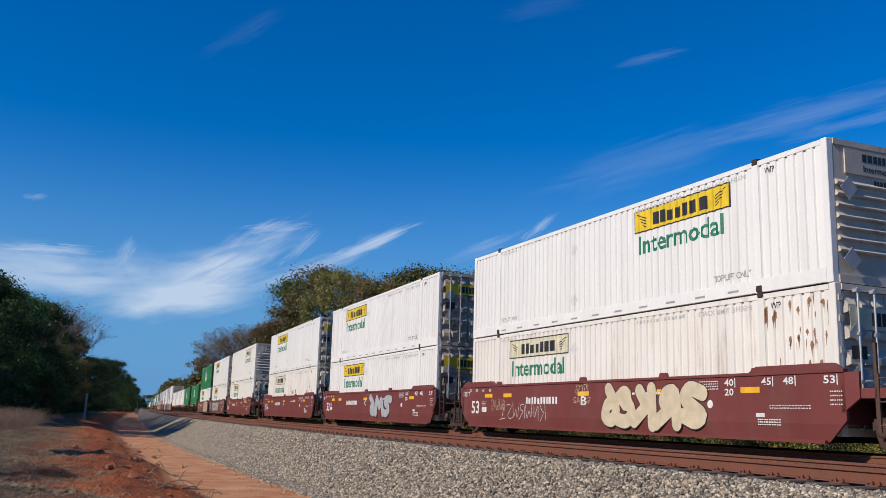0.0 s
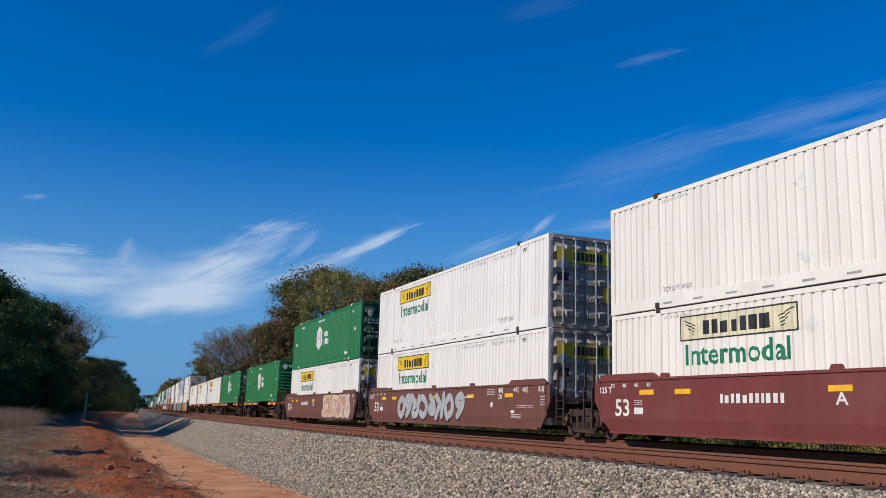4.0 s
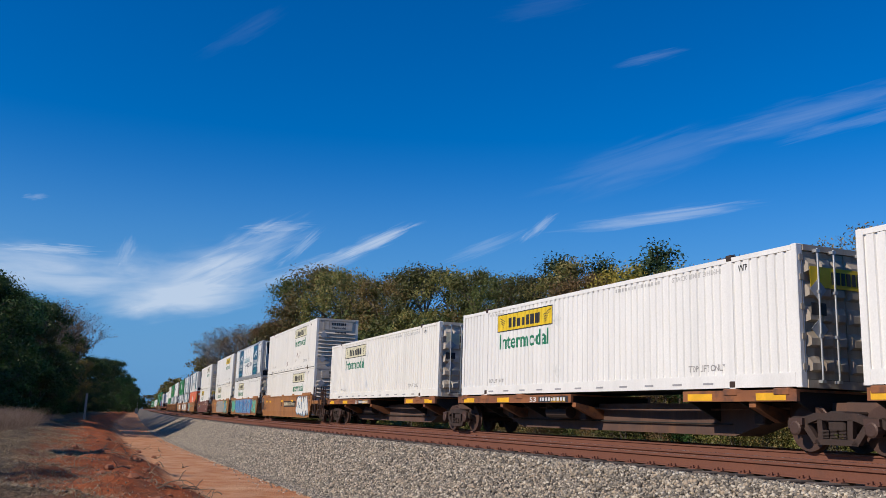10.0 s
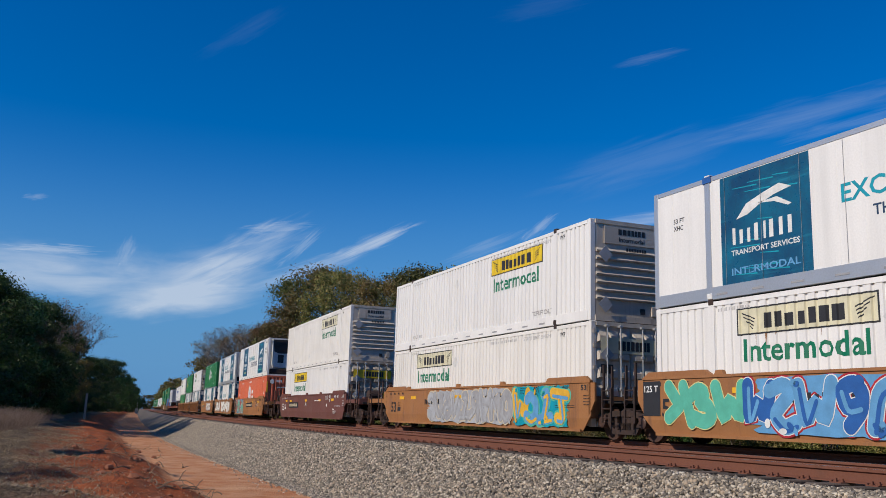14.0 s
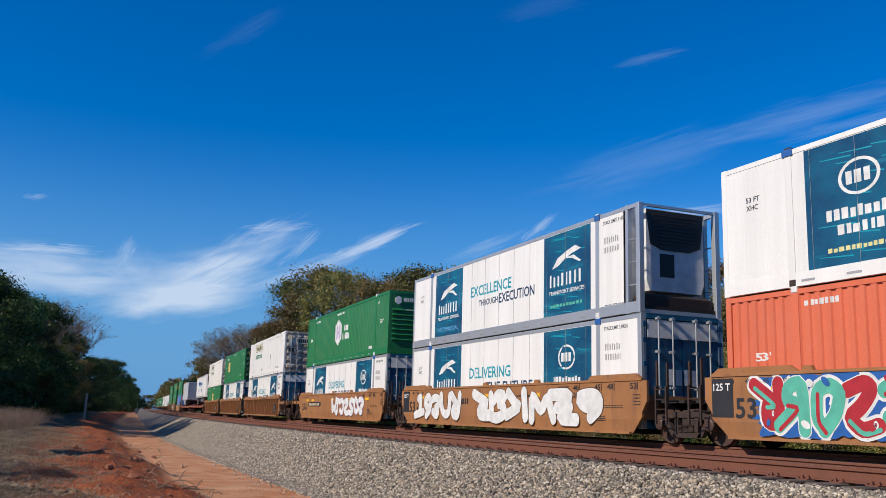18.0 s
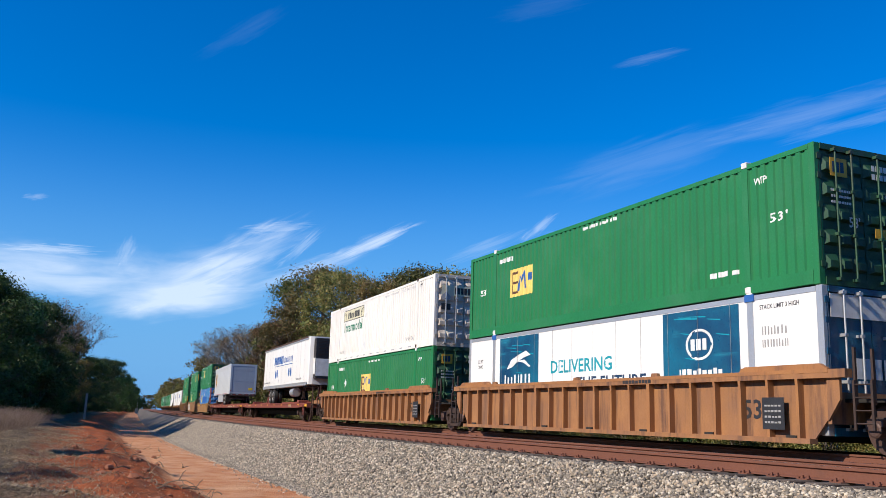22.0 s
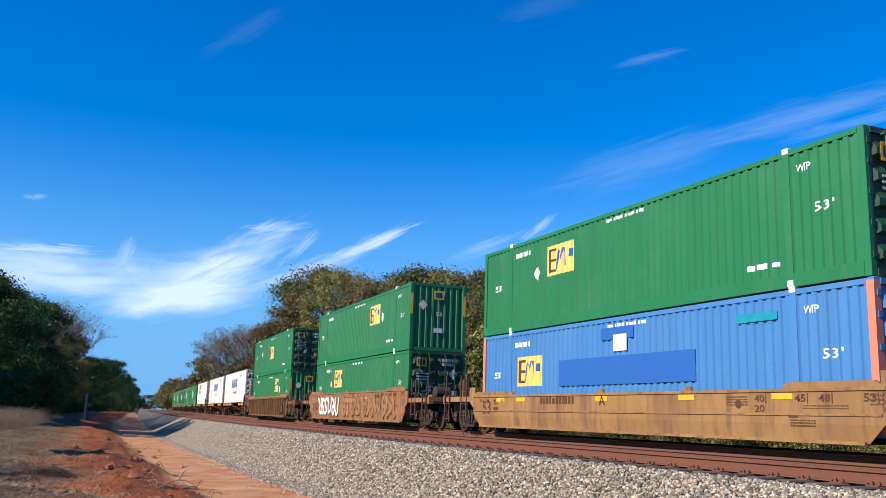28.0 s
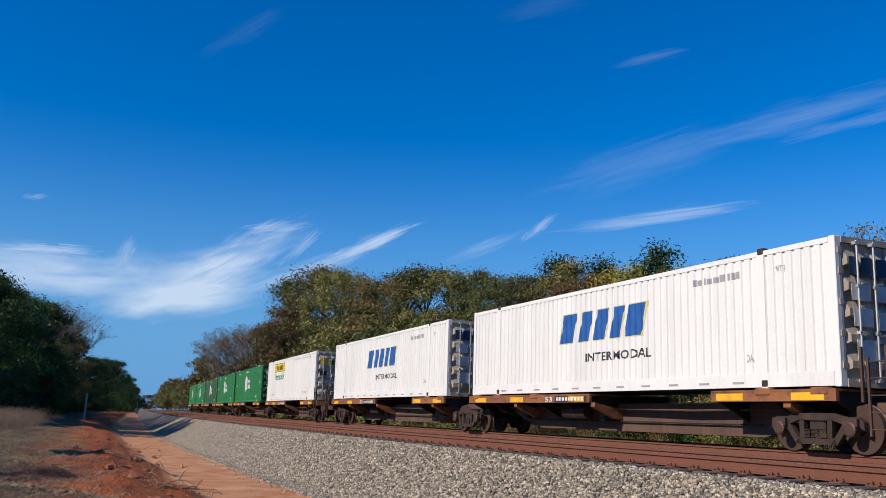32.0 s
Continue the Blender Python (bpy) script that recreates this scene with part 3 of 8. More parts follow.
def build_ground():
    us = np.concatenate([-np.geomspace(1800, 30, 26), np.arange(-28, -17, 0.8), np.arange(-17, -8.4, 0.16), np.arange(-8, 8, 0.8), np.arange(8, 30, 2.0), np.geomspace(32, 1800, 24)])
    ys = np.concatenate([np.linspace(-900, -20, 30), np.arange(-15, 12, 1.5), np.arange(12, 60, 0.28), np.arange(60, 140, 0.9), np.arange(140, 300, 4), np.geomspace(305, 2400, 30)])
    U, Y = np.meshgrid(us, ys)
    Z = ground_height(U, Y)
    X = U + LATERAL + shift(Y)
    n, k = len(us), len(ys)
    i = (np.arange(k - 1)[:, None] * n + np.arange(n - 1)[None]).ravel()
    loops = np.stack([i, i + 1, i + n + 1, i + n], 1).ravel()
    me = cloud_mesh("ground", np.stack([X, Y, Z], 2).reshape(-1, 3), loops, 4, zone_material())
    at = me.attributes.new("away", "FLOAT", "POINT")
    at.data.foreach_set("value", U.astype(np.float32).ravel())
    tagged(new("ground", me), "red clay road beside rough dead grass and dirt bank", "ground", "", "structure")


build_ground()
# bed toned darker than the loose stones, imitating shade in the gaps between them
STONE = surface("crushed_granite", (0.16, 0.135, 0.105), (0.085, 0.07, 0.055), 0.85, grain=30, big=14, mix=0.9, dirt=(0.36, 0.31, 0.25), amount=0.3, bump=0.8, coords="Object")


def stone_material(name="loose_granite_stones", tones=None):
    mat = bpy.data.materials.new(name)
    mat.use_nodes = True
    nt = mat.node_tree
    N, Lk = nt.nodes.new, nt.links.new
    b = nt.nodes["Principled BSDF"]
    g, cr = N("ShaderNodeNewGeometry"), N("ShaderNodeValToRGB")
    els = cr.color_ramp.elements
    els[0].position, els[0].color = 0.0, (0.06, 0.05, 0.04, 1)
    els[1].position, els[1].color = 1.0, (0.56, 0.50, 0.40, 1)
    for p, c in ((0.3, (0.16, 0.138, 0.11, 1)), (0.6, (0.28, 0.242, 0.19, 1)), (0.8, (0.37, 0.285, 0.20, 1))):
        els.new(p).color = c
    for e, c in zip(els, tones or ()):
        e.color = (*c, 1)
    Lk(g.outputs["Random Per Island"], cr.inputs[0]), Lk(cr.outputs[0], b.inputs["Base Color"])
    b.inputs["Roughness"].default_value = 0.85
    return mat


NEAR = -5.0        # middle of the near track
TIE_TOP = -0.19


def ballast_profile():
    # (off, z) across both tracks, from the road's edge to the woods' side
    return [(-9.05, -1.46), (-8.75, -1.36), (-6.9, -0.42), (-6.65, -0.27), (-6.3, -0.24), (-3.7, -0.24), (-2.5, -0.30), (-1.3, -0.24), (1.35, -0.24), (1.8, -0.27), (2.2, -0.42), (4.2, -1.22), (4.5, -1.36)]


def stones(P, low, high, seed):
    """Rough eight-faced stones at the places P, sized low to high."""
    r = np.random.default_rng(seed)
    n = len(P)
    base = np.array([(1, 0, 0), (0, 1, 0), (-1, 0, 0), (0, -1, 0), (0, 0, 1), (0, 0, -1)], float)
    faces = np.array([(0, 1, 4), (1, 2, 4), (2, 3, 4), (3, 0, 4), (1, 0, 5), (2, 1, 5), (3, 2, 5), (0, 3, 5)])
    size = r.uniform(low, high, (n, 1, 1)) * r.uniform(0.6, 1.15, (n, 1, 3))
    q = r.normal(size=(n, 4))
    q /= np.linalg.norm(q, axis=1, keepdims=True)
    w, x, y, zz = q.T
    R = np.stack([np.stack([1 - 2 * (y * y + zz * zz), 2 * (x * y - zz * w), 2 * (x * zz + y * w)], 1), np.stack([2 * (x * y + zz * w), 1 - 2 * (x * x + zz * zz), 2 * (y * zz - x * w)], 1),
                  np.stack([2 * (x * zz - y * w), 2 * (y * zz + x * w), 1 - 2 * (x * x + y * y)], 1)], 1)
    V = np.einsum("nij,nkj->nki", R, base[None] * size * r.uniform(0.75, 1.25, (n, 6, 1))) + P[:, None]
    loops = (faces[None] + (np.arange(n) * 6)[:, None, None]).ravel()
    return V.reshape(-1, 3), loops


def build_ballast():
    prof = ballast_profile()
    arcs = np.concatenate([np.arange(-60, 10, 5), np.arange(10, 80, 1.0), np.arange(80, 300, 5), np.arange(300, 1500, 40)])
    v, f, n = [], [], len(prof)
    for a in arcs:
        for o, z in prof:
            v.append(on_line(a, o, z))
    for i in range(len(arcs) - 1):
        f += [(i * n + j, i * n + j + 1, i * n + n + j + 1, i * n + n + j) for j in range(n - 1)]
    sheet("ballast", v, f, STONE, "grey crushed granite ballast bed under two tracks", "ballast", "structure")
    # loose stones on the shoulder
    r = np.random.default_rng(5)
    po, pz = np.array([p[0] for p in prof]), np.array([p[1] for p in prof])
    n = 150000
    a = 6.5 + 74 * r.random(n) ** 1.5
    o = -9.25 + 2.9 * r.random(n)
    tail = r.random(n) < 0.03
    o[tail] -= r.random(tail.sum()) * 0.7
    z = np.interp(o, po, pz) + 0.006 + 0.022 * r.random(n)
    z[o < -8.85] = -1.385
    psi = np.interp(a, _A, _PSI)
    P = np.stack([np.interp(a, _A, _TX) + np.cos(psi) * o, np.interp(a, _A, _TY) - np.sin(psi) * o, z + rise(a)], 1)
    V, loops = stones(P, 0.017, 0.046, 6)
    tagged(new("ballast_stones", cloud_mesh("ballast_stones", V, loops, 3, stone_material())), "loose grey and tan crushed granite on the shoulder", "stones", "", "stuff")


build_ballast()


def build_crumbs():
    # crumbs of soil and torn turf over the bank, redder towards the road
    r = np.random.default_rng(12)
    n = 11000
    a = 12 + 46 * r.random(n) ** 1.5
    o = -18.5 + 6.3 * r.random(n)
    psi = np.interp(a, _A, _PSI)
    x, y = np.interp(a, _A, _TX) + np.cos(psi) * o, np.interp(a, _A, _TY) - np.sin(psi) * o
    red = o + r.normal(scale=0.5, size=n) > -14.0
    P = np.stack([x, y, ground_height(o, y) + 0.006], 1)
    for mask, name, label, tones in ((~red, "turf_crumbs", "brown crumbs of dead turf and soil", [(0.06, 0.045, 0.034), (0.13, 0.095, 0.07), (0.21, 0.16, 0.12), (0.29, 0.23, 0.17), (0.36, 0.29, 0.22)]),
                                     (red, "clay_crumbs", "red clay crumbs along the bank", [(0.16, 0.055, 0.025), (0.26, 0.09, 0.04), (0.33, 0.13, 0.06), (0.38, 0.19, 0.10), (0.42, 0.24, 0.14)])):
        V, loops = stones(P[mask], 0.008, 0.028, 8)
        tagged(new(name, cloud_mesh(name, V, loops, 3, stone_material(name, tones))), label, "soil", "", "stuff")


build_crumbs()
RAIL_PROFILE = [(-0.075, -0.180), (0.075, -0.180), (0.075, -0.168), (0.012, -0.150), (0.010, -0.052), (0.037, -0.036), (0.037, -0.006), (0.028, 0.0), (-0.028, 0.0), (-0.037, -0.006), (-0.037, -0.036), (-0.010, -0.052), (-0.012, -0.150), (-0.075, -0.168)]


def rail(parent, off):
    arcs = np.concatenate([np.arange(-60, 100, 2.0), np.arange(100, 300, 6), np.arange(300, 1500, 40)])
    n = len(RAIL_PROFILE)
    side, top = Geo(), Geo()
    side.v = [on_line(a, off + o, z) for a in arcs for o, z in RAIL_PROFILE]
    for i in range(len(arcs) - 1):
        side.f += [(i * n + j, i * n + (j + 1) % n, i * n + n + (j + 1) % n, i * n + n + j) for j in range(n)]
    top.v = [on_line(a, off + o, 0.002) for a in arcs for o in (-0.026, 0.026)]
    top.f = [(2 * i, 2 * i + 1, 2 * i + 3, 2 * i + 2) for i in range(len(arcs) - 1)]
    ob = part("rail", side, RAILRUST, parent)
    part("running_surface", top, RAILTOP, ob, "worn steel running surface")


def track(name, off, label):
    root = tagged(thing(name, label, "track", "railway tracks"), kind="structure")
    for s in (-0.7525, 0.7525):
        rail(root, off + s)
    tie = Geo().soft(-1.3, 1.3, -0.115, 0.115, -0.17, 0, 0.015).mesh("tie")
    tie.materials.append(TIEWOOD)
    plates = Geo()
    for s in (-0.7525, 0.7525):
        plates.box(s - 0.17, s + 0.17, -0.09, 0.09, 0.0, 0.012)
        for dx in (-0.10, 0.10):
            for dy in (-0.05, 0.05):
                plates.box(s + dx - 0.012, s + dx + 0.012, dy - 0.012, dy + 0.012, 0.012, 0.055)
    for s in (-0.7525, 0.7525):
        plates.box(s - 0.10, s + 0.10, 0.12, 0.15, -0.03, 0.03)
    pm = plates.mesh("tie_plate")
    pm.materials.append(RAILRUST)
    r = random.Random(3)
    far = Geo()
    k = 0
    a = 6.0
    while a < 260:
        if a < 86:
            t = new("tie", tie)
            t.parent, t.matrix_basis = root, line_pose(a, off + r.uniform(-0.04, 0.04), TIE_TOP, r.uniform(-1, 1))
            if a < 44:
                p = new("tie_plate", pm)
                p.parent, p.matrix_basis = root, line_pose(a, off, TIE_TOP)
        else:
            m = line_pose(a, off, TIE_TOP)
            q = Geo().box(-1.3, 1.3, -0.115, 0.115, -0.17, 0)
            far.add([tuple(m @ Vector(p)) for p in q.v], q.f)
        a += 0.53
    tagged(part("far_ties", far, TIEWOOD, root), kind="stuff")


track("track_far", 0.0, "railway track with rusty rails carrying the train")
track("track_near", NEAR, "empty railway track with rust-brown rails on ballast")
# ---- the train ----
BOX_L, BOX_W, BOX_H = 16.154, 2.59, 2.896
HALF = BOX_L / 2
WELL, SPINE, DECK = 0.33, 1.25, 1.08      # floors above rail top
MOVERS, WHEELS = [], []
_MESH = {}


def shared(key, make, material):
    k = (key, material.name)
    if k not in _MESH:
        me = make().mesh("side_panel" if key.startswith("side_panel") else key)
        me.materials.append(material)
        _MESH[k] = me
    return _MESH[k]


def corrugated(flat, slope, groove, depth, y0, y1, z0, z1, x):
    """A pressed steel side between y0 and y1, its crests at x, facing -x."""
    pitch = flat + 2 * slope + groove
    n = max(1, round((y1 - y0) / pitch))
    k = (y1 - y0) / (n * pitch)
    pts, y = [], y0
    for _ in range(n):
        pts += [(y, 0), (y + flat * k, 0), (y + (flat + slope) * k, depth), (y + (flat + slope + groove) * k, depth)]
        y += pitch * k
    pts.append((y1, 0))
    g = Geo()
    g.v = [(x + d, y, z) for y, d in pts for z in (z0, z1)]
    g.f = [(2 * i, 2 * i + 1, 2 * i + 3, 2 * i + 2) for i in range(len(pts) - 1)]
    return g


_PRESS, _PRESSED = {}, {}


def press_profile(rib, cut):
    """Where the pressed side bends: places along it and the depth below its crests there."""
    fl, sl, gr, dp = RIB[rib]
    ys, ds = [], []
    for y0, y1 in ((-HALF + cut, -HALF + 1.89), (-HALF + 2.07, HALF - 2.07), (HALF - 1.89, HALF - 0.13)):
        n = max(1, round((y1 - y0) / (fl + 2 * sl + gr)))
        k = (y1 - y0) / n / (fl + 2 * sl + gr)
        for i in range(n):
            y = y0 + i * (y1 - y0) / n
            ys += [y, y + fl * k, y + (fl + sl) * k, y + (fl + sl + gr) * k]
            ds += [0, 0, dp, dp]
        ys.append(y1), ds.append(0)
    return np.array(ys), np.array(ds)


def press_marks(root):
    """Lay the paint marks of a container's side into its pressed corrugation."""
    rib, cut = _PRESS[root.name]
    ys, ds = press_profile(rib, cut)
    for ob in root.children_recursive:
        m, up = ob.matrix_basis.copy(), ob.parent
        while up is not root:
            m, up = up.matrix_basis @ m, up.parent
        co = [m @ v.co for v in ob.data.vertices]
        if not co or max(p.x for p in co) > -1.2968 or min(p.x for p in co) < -1.33:
            continue
        lift = 0.0012 + 0.22 * (-1.2968 - min(p.x for p in co))
        key = (ob.data.name, rib, cut, tuple(round(x, 4) for row in m for x in row))
        if key not in _PRESSED:
            bm = bmesh.new()
            bm.from_mesh(ob.data)
            bm.transform(m)
            bm.normal_update()
            if max(p.x for p in co) - min(p.x for p in co) > 0.0008:
                bmesh.ops.delete(bm, geom=[f for f in bm.faces if f.normal.x > -0.7], context="FACES")
            lo, hi = min(p.y for p in co), max(p.y for p in co)
            if rib != "flat":
                for y in ys[(ys > lo + 0.001) & (ys < hi - 0.001)]:
                    bmesh.ops.bisect_plane(bm, geom=bm.verts[:] + bm.edges[:] + bm.faces[:], dist=1e-5, plane_co=(0, y, 0), plane_no=(0, 1, 0))
            for v in bm.verts:
                v.co.x = -BOX_W / 2 + 0.012 + float(np.interp(v.co.y, ys, ds)) - lift
            bm.transform(m.inverted())
            me = bpy.data.meshes.new(ob.data.name)
            bm.to_mesh(me)
            bm.free()
            me.materials.append(ob.data.materials[0])
            _PRESSED[key] = me
        ob.data = _PRESSED[key]
    return root


RIB = {"shallow": (0.165, 0.022, 0.055, 0.034), "deep": (0.115, 0.03, 0.085, 0.036), "flat": (0.60, 0.004, 0.004, 0.004)}


def container(label, body, rib="shallow", front="doors", door=None, group="containers on the train", post=None, upright=False):
    """A 53-foot box: sides, roof, rails, posts, castings, ends. y runs back along the train, the camera's side is -x."""
    root = thing("shipping_container", label, "container", group)
    door, post = door or body, post or body
    inner = 0.105 if rib != "flat" else 0.02
    x = -BOX_W / 2
    fl, sl, gr, dp = RIB[rib]
    end = 1.98
    cut = 0.72 if front == "reefer" else 0.13
    _PRESS[root.name] = (rib, cut)
    segs = [(-HALF + cut, -HALF + end - 0.09), (-HALF + end + 0.09, HALF - end - 0.09), (HALF - end + 0.09, HALF - 0.13)]

    for k, (y0, y1) in enumerate(segs):
        for sx in (1, -1):
            def one():
                q = corrugated(fl, sl, gr, dp, y0, y1, 0.30, BOX_H - 0.11, x + 0.012)
                q.v = [(a * sx, b, c) for a, b, c in q.v]
                return q

            part("side_panel", shared("side_panel_%s_%d_%d_%s" % (rib, k, sx, cut), one, body), body, root)
    for s in (-1, 1):
        part("bottom_rail", shared("bottom_rail", lambda: Geo().box(-0.05, 0.05, -HALF + 0.16, HALF - 0.16, 0.02, 0.30), post), post, root, "", pose(s * (BOX_W / 2 - 0.052), 0, 0))
        part("top_rail", shared("top_rail", lambda: Geo().box(-0.045, 0.045, -HALF + 0.16, HALF - 0.16, BOX_H - 0.12, BOX_H - 0.015), post), post, root, "", pose(s * (BOX_W / 2 - 0.047), 0, 0))
    slots = Geo()
    for i in range(11):
        y = -HALF + 2.6 + i * 1.1
        slots.box(x - 0.004, x + 0.001, y, y + 0.34, 0.10, 0.145)
    if "slots" not in _MESH:
        _MESH["slots"] = slots.mesh("slot_row")
        _MESH["slots"].materials.append(C["grey"])
    if not upright:
        tagged(part("slot_row", _MESH["slots"], C["grey"], root, "dark slots in the bottom rail"), kind="stuff")
    part("roof", shared("roof" if cut < 0.5 else "short_roof", lambda: Geo().box(-BOX_W / 2 + 0.06, BOX_W / 2 - 0.06, -HALF + max(0.05, cut - 0.1), HALF - 0.05, BOX_H - 0.06, BOX_H - 0.02), post), post, root)
    part("floor_frame", shared("floor_frame", lambda: Geo().box(-BOX_W / 2 + 0.1, BOX_W / 2 - 0.1, -HALF + 0.05, HALF - 0.05, 0.03, 0.2), DARK), DARK, root)
    for sx in (-1, 1):
        for y in (-HALF + 0.08, HALF - 0.08):
            part("corner_post", shared("corner_post", lambda: Geo().soft(-0.08, 0.08, -0.08, 0.08, 0.0, BOX_H, 0.012), post), post, root, "", pose(sx * (BOX_W / 2 - 0.08), y, 0))
        for y in (-HALF + end, HALF - end):
            part("lift_post", shared("lift_post", lambda: Geo().box(-0.05, 0.05, -0.09, 0.09, 0.0, BOX_H - 0.02), post), post, root, "", pose(sx * (BOX_W / 2 - 0.05), y, 0))
            cast = STEEL if post in (WHITE, AGED, RUSTY) else C["white"]
            part("corner_casting", shared("corner_casting", lambda: Geo().soft(-0.085, 0.085, -0.085, 0.085, -0.06, 0.075, 0.012), cast), cast, root, "steel lifting casting", pose(sx * (BOX_W / 2 - 0.07), y, BOX_H - 0.03))
            part("corner_casting", shared("corner_casting", lambda: Geo(), cast), cast, root, "steel lifting casting", pose(sx * (BOX_W / 2 - 0.07), y, 0.09))
    for k, kind in ((-1, front), (1, "nose" if front == "doors" else "doors")):
        if kind == "doors":
            doors(root, door, k, deep=rib != "flat")
        elif kind == "nose" and (upright or k > 0 and rib == "deep"):
            upright_nose(root, door, k)
        elif kind == "nose":
            nose(root, door, k)
        elif kind == "reefer":
            pass
    if front == "reefer":
        reefer(root, post)
        doors(root, door, 1, deep=False)
    return root


def hinge_geo():
    g = Geo().box(-0.012, 0.012, -0.012, 0.03, 0.3, 2.7)
    for z in (0.35, 0.95, 1.55, 2.15, 2.55):
        g.box(-0.05, 0.05, -0.03, 0.03, z, z + 0.12)
    return g


def doors(root, material, k, deep=True):
    """Two cargo doors with pressed panels, hinges and four locking rods, at the end y = k * HALF."""
    m = Matrix.Translation((0, k * (HALF - 0.03), 0)) @ (Matrix.Identity(4) if k < 0 else Matrix.Rotation(math.pi, 4, "Z"))

    def leaf():
        g = Geo().box(-0.575, 0.575, 0.0, 0.05, 0.17, BOX_H - 0.14)
        if deep:
            for i in range(5):
                z = 0.30 + i * 0.5
                for x0, x1 in ((-0.54, -0.20), (-0.17, 0.17), (0.20, 0.54)):
                    g.add([(x0, 0, z), (x1, 0, z), (x1, 0, z + 0.34), (x0, 0, z + 0.34), (x0 + 0.08, -0.09, z + 0.05), (x1 - 0.05, -0.09, z + 0.05), (x1 - 0.05, -0.09, z + 0.19), (x0 + 0.08, -0.09, z + 0.19)],
                          [(0, 1, 5, 4), (1, 2, 6, 5), (2, 3, 7, 6), (3, 0, 4, 7), (4, 5, 6, 7)])
        return g

    # rods on coloured doors take the door material to look dimly lit
    steel = ALUMINIUM if material in (DOORGREY, SHADED_GRIME, AGED, PANEL, WHITE) else material
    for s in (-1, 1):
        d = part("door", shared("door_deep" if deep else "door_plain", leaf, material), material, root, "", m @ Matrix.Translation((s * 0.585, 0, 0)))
        for dx in (-0.24, 0.20):
            part("locking_rod", shared("locking_rod", lambda: Geo().tube([(0, -0.125, 0.10), (0, -0.125, BOX_H - 0.08)], 0.021, 8).box(-0.05, 0.05, -0.15, -0.02, 0.1, 0.16).box(-0.05, 0.05, -0.15, -0.02, BOX_H - 0.16, BOX_H - 0.1)
                                       .box(-0.04, 0.04, -0.15, -0.0, 1.0, 1.06).box(-0.04, 0.04, -0.15, -0.0, 1.9, 1.96), steel), steel, d, "galvanised locking rod", pose(dx, 0, 0))
        part("hinge_strip", shared("hinge_strip", lambda: hinge_geo(), material), material, d, "", pose(s * 0.6, -0.02, 0))
    part("door_sill", shared("door_sill", lambda: Geo().box(-BOX_W / 2 + 0.16, BOX_W / 2 - 0.16, -0.05, 0.06, 0.0, 0.16), material), material, root, "", m)
    part("door_header", shared("door_header", lambda: Geo().box(-BOX_W / 2 + 0.16, BOX_W / 2 - 0.16, -0.05, 0.06, BOX_H - 0.13, BOX_H - 0.01), material), material, root, "", m)


def upright_nose(root, material, k):
    """A closed end pressed in upright waves, with orange reflective strips on its posts."""
    m = Matrix.Translation((0, k * (HALF - 0.02), 0)) @ (Matrix.Identity(4) if k < 0 else Matrix.Rotation(math.pi, 4, "Z"))

    def sheet_geo():
        q = corrugated(0.09, 0.06, 0.09, 0.055, -1.13, 1.13, 0.16, BOX_H - 0.12, 0.0)
        q.v = [(b, a, c) for a, b, c in q.v]
        return q

    part("end_wall", shared("upright_wall", sheet_geo, material), material, root, "upright corrugated end wall", m)
    part("end_sill", shared("upright_sill", lambda: Geo().box(-1.135, 1.135, -0.005, 0.08, 0.0, 0.16), material), material, root, "", m)
    part("end_header", shared("upright_header", lambda: Geo().box(-1.135, 1.135, -0.005, 0.08, BOX_H - 0.12, BOX_H), material), material, root, "", m)
    if k < 0:
        for x in (-1.22, 1.22):
            plate_end(root, x - 0.05, x + 0.05, 1.55, 2.45, C["safety"], -HALF - 0.001, name="reflective_strip", label="orange reflective strip")


def nose(root, material, k):
    """The closed end: a sheet with horizontal pressed ribs between header and sill."""
    m = Matrix.Translation((0, k * (HALF - 0.004), 0)) @ (Matrix.Identity(4) if k < 0 else Matrix.Rotation(math.pi, 4, "Z"))

    w = BOX_W / 2 - 0.16
    wall = part("end_wall", shared("end_wall", lambda: Geo().box(-w, w, 0, 0.05, 0.1, BOX_H - 0.05), material), material, root, "flat end wall with pressed ribs", m)
    for i in range(7):
        part("pressed_rib", shared("pressed_rib", lambda: Geo().prism([(0.0, 0.0), (-0.065, 0.02), (-0.075, 0.05), (0.0, 0.125)], "x", -w + 0.02, w - 0.02), material), material, wall, "", pose(0, 0, 0.60 + i * 0.225))
    part("end_sill", shared("nose_sill", lambda: Geo().box(-w, w, -0.03, 0.0, 0.0, 0.16), material), material, root, "", m)
    part("end_header", shared("nose_header", lambda: Geo().box(-w, w, -0.03, 0.0, BOX_H - 0.12, BOX_H), material), material, root, "", m)
    part("document_box", shared("document_box", lambda: Geo().soft(w - 0.42, w - 0.22, -0.06, 0.0, 0.22, 0.5, 0.01), material), material, root, "", m)
    part("vent_hatch", shared("vent_hatch", lambda: Geo().box(w - 0.78, w - 0.62, -0.02, 0.0, 0.26, 0.42), C["dark"]), C["dark"], root, "dark vent opening", m)


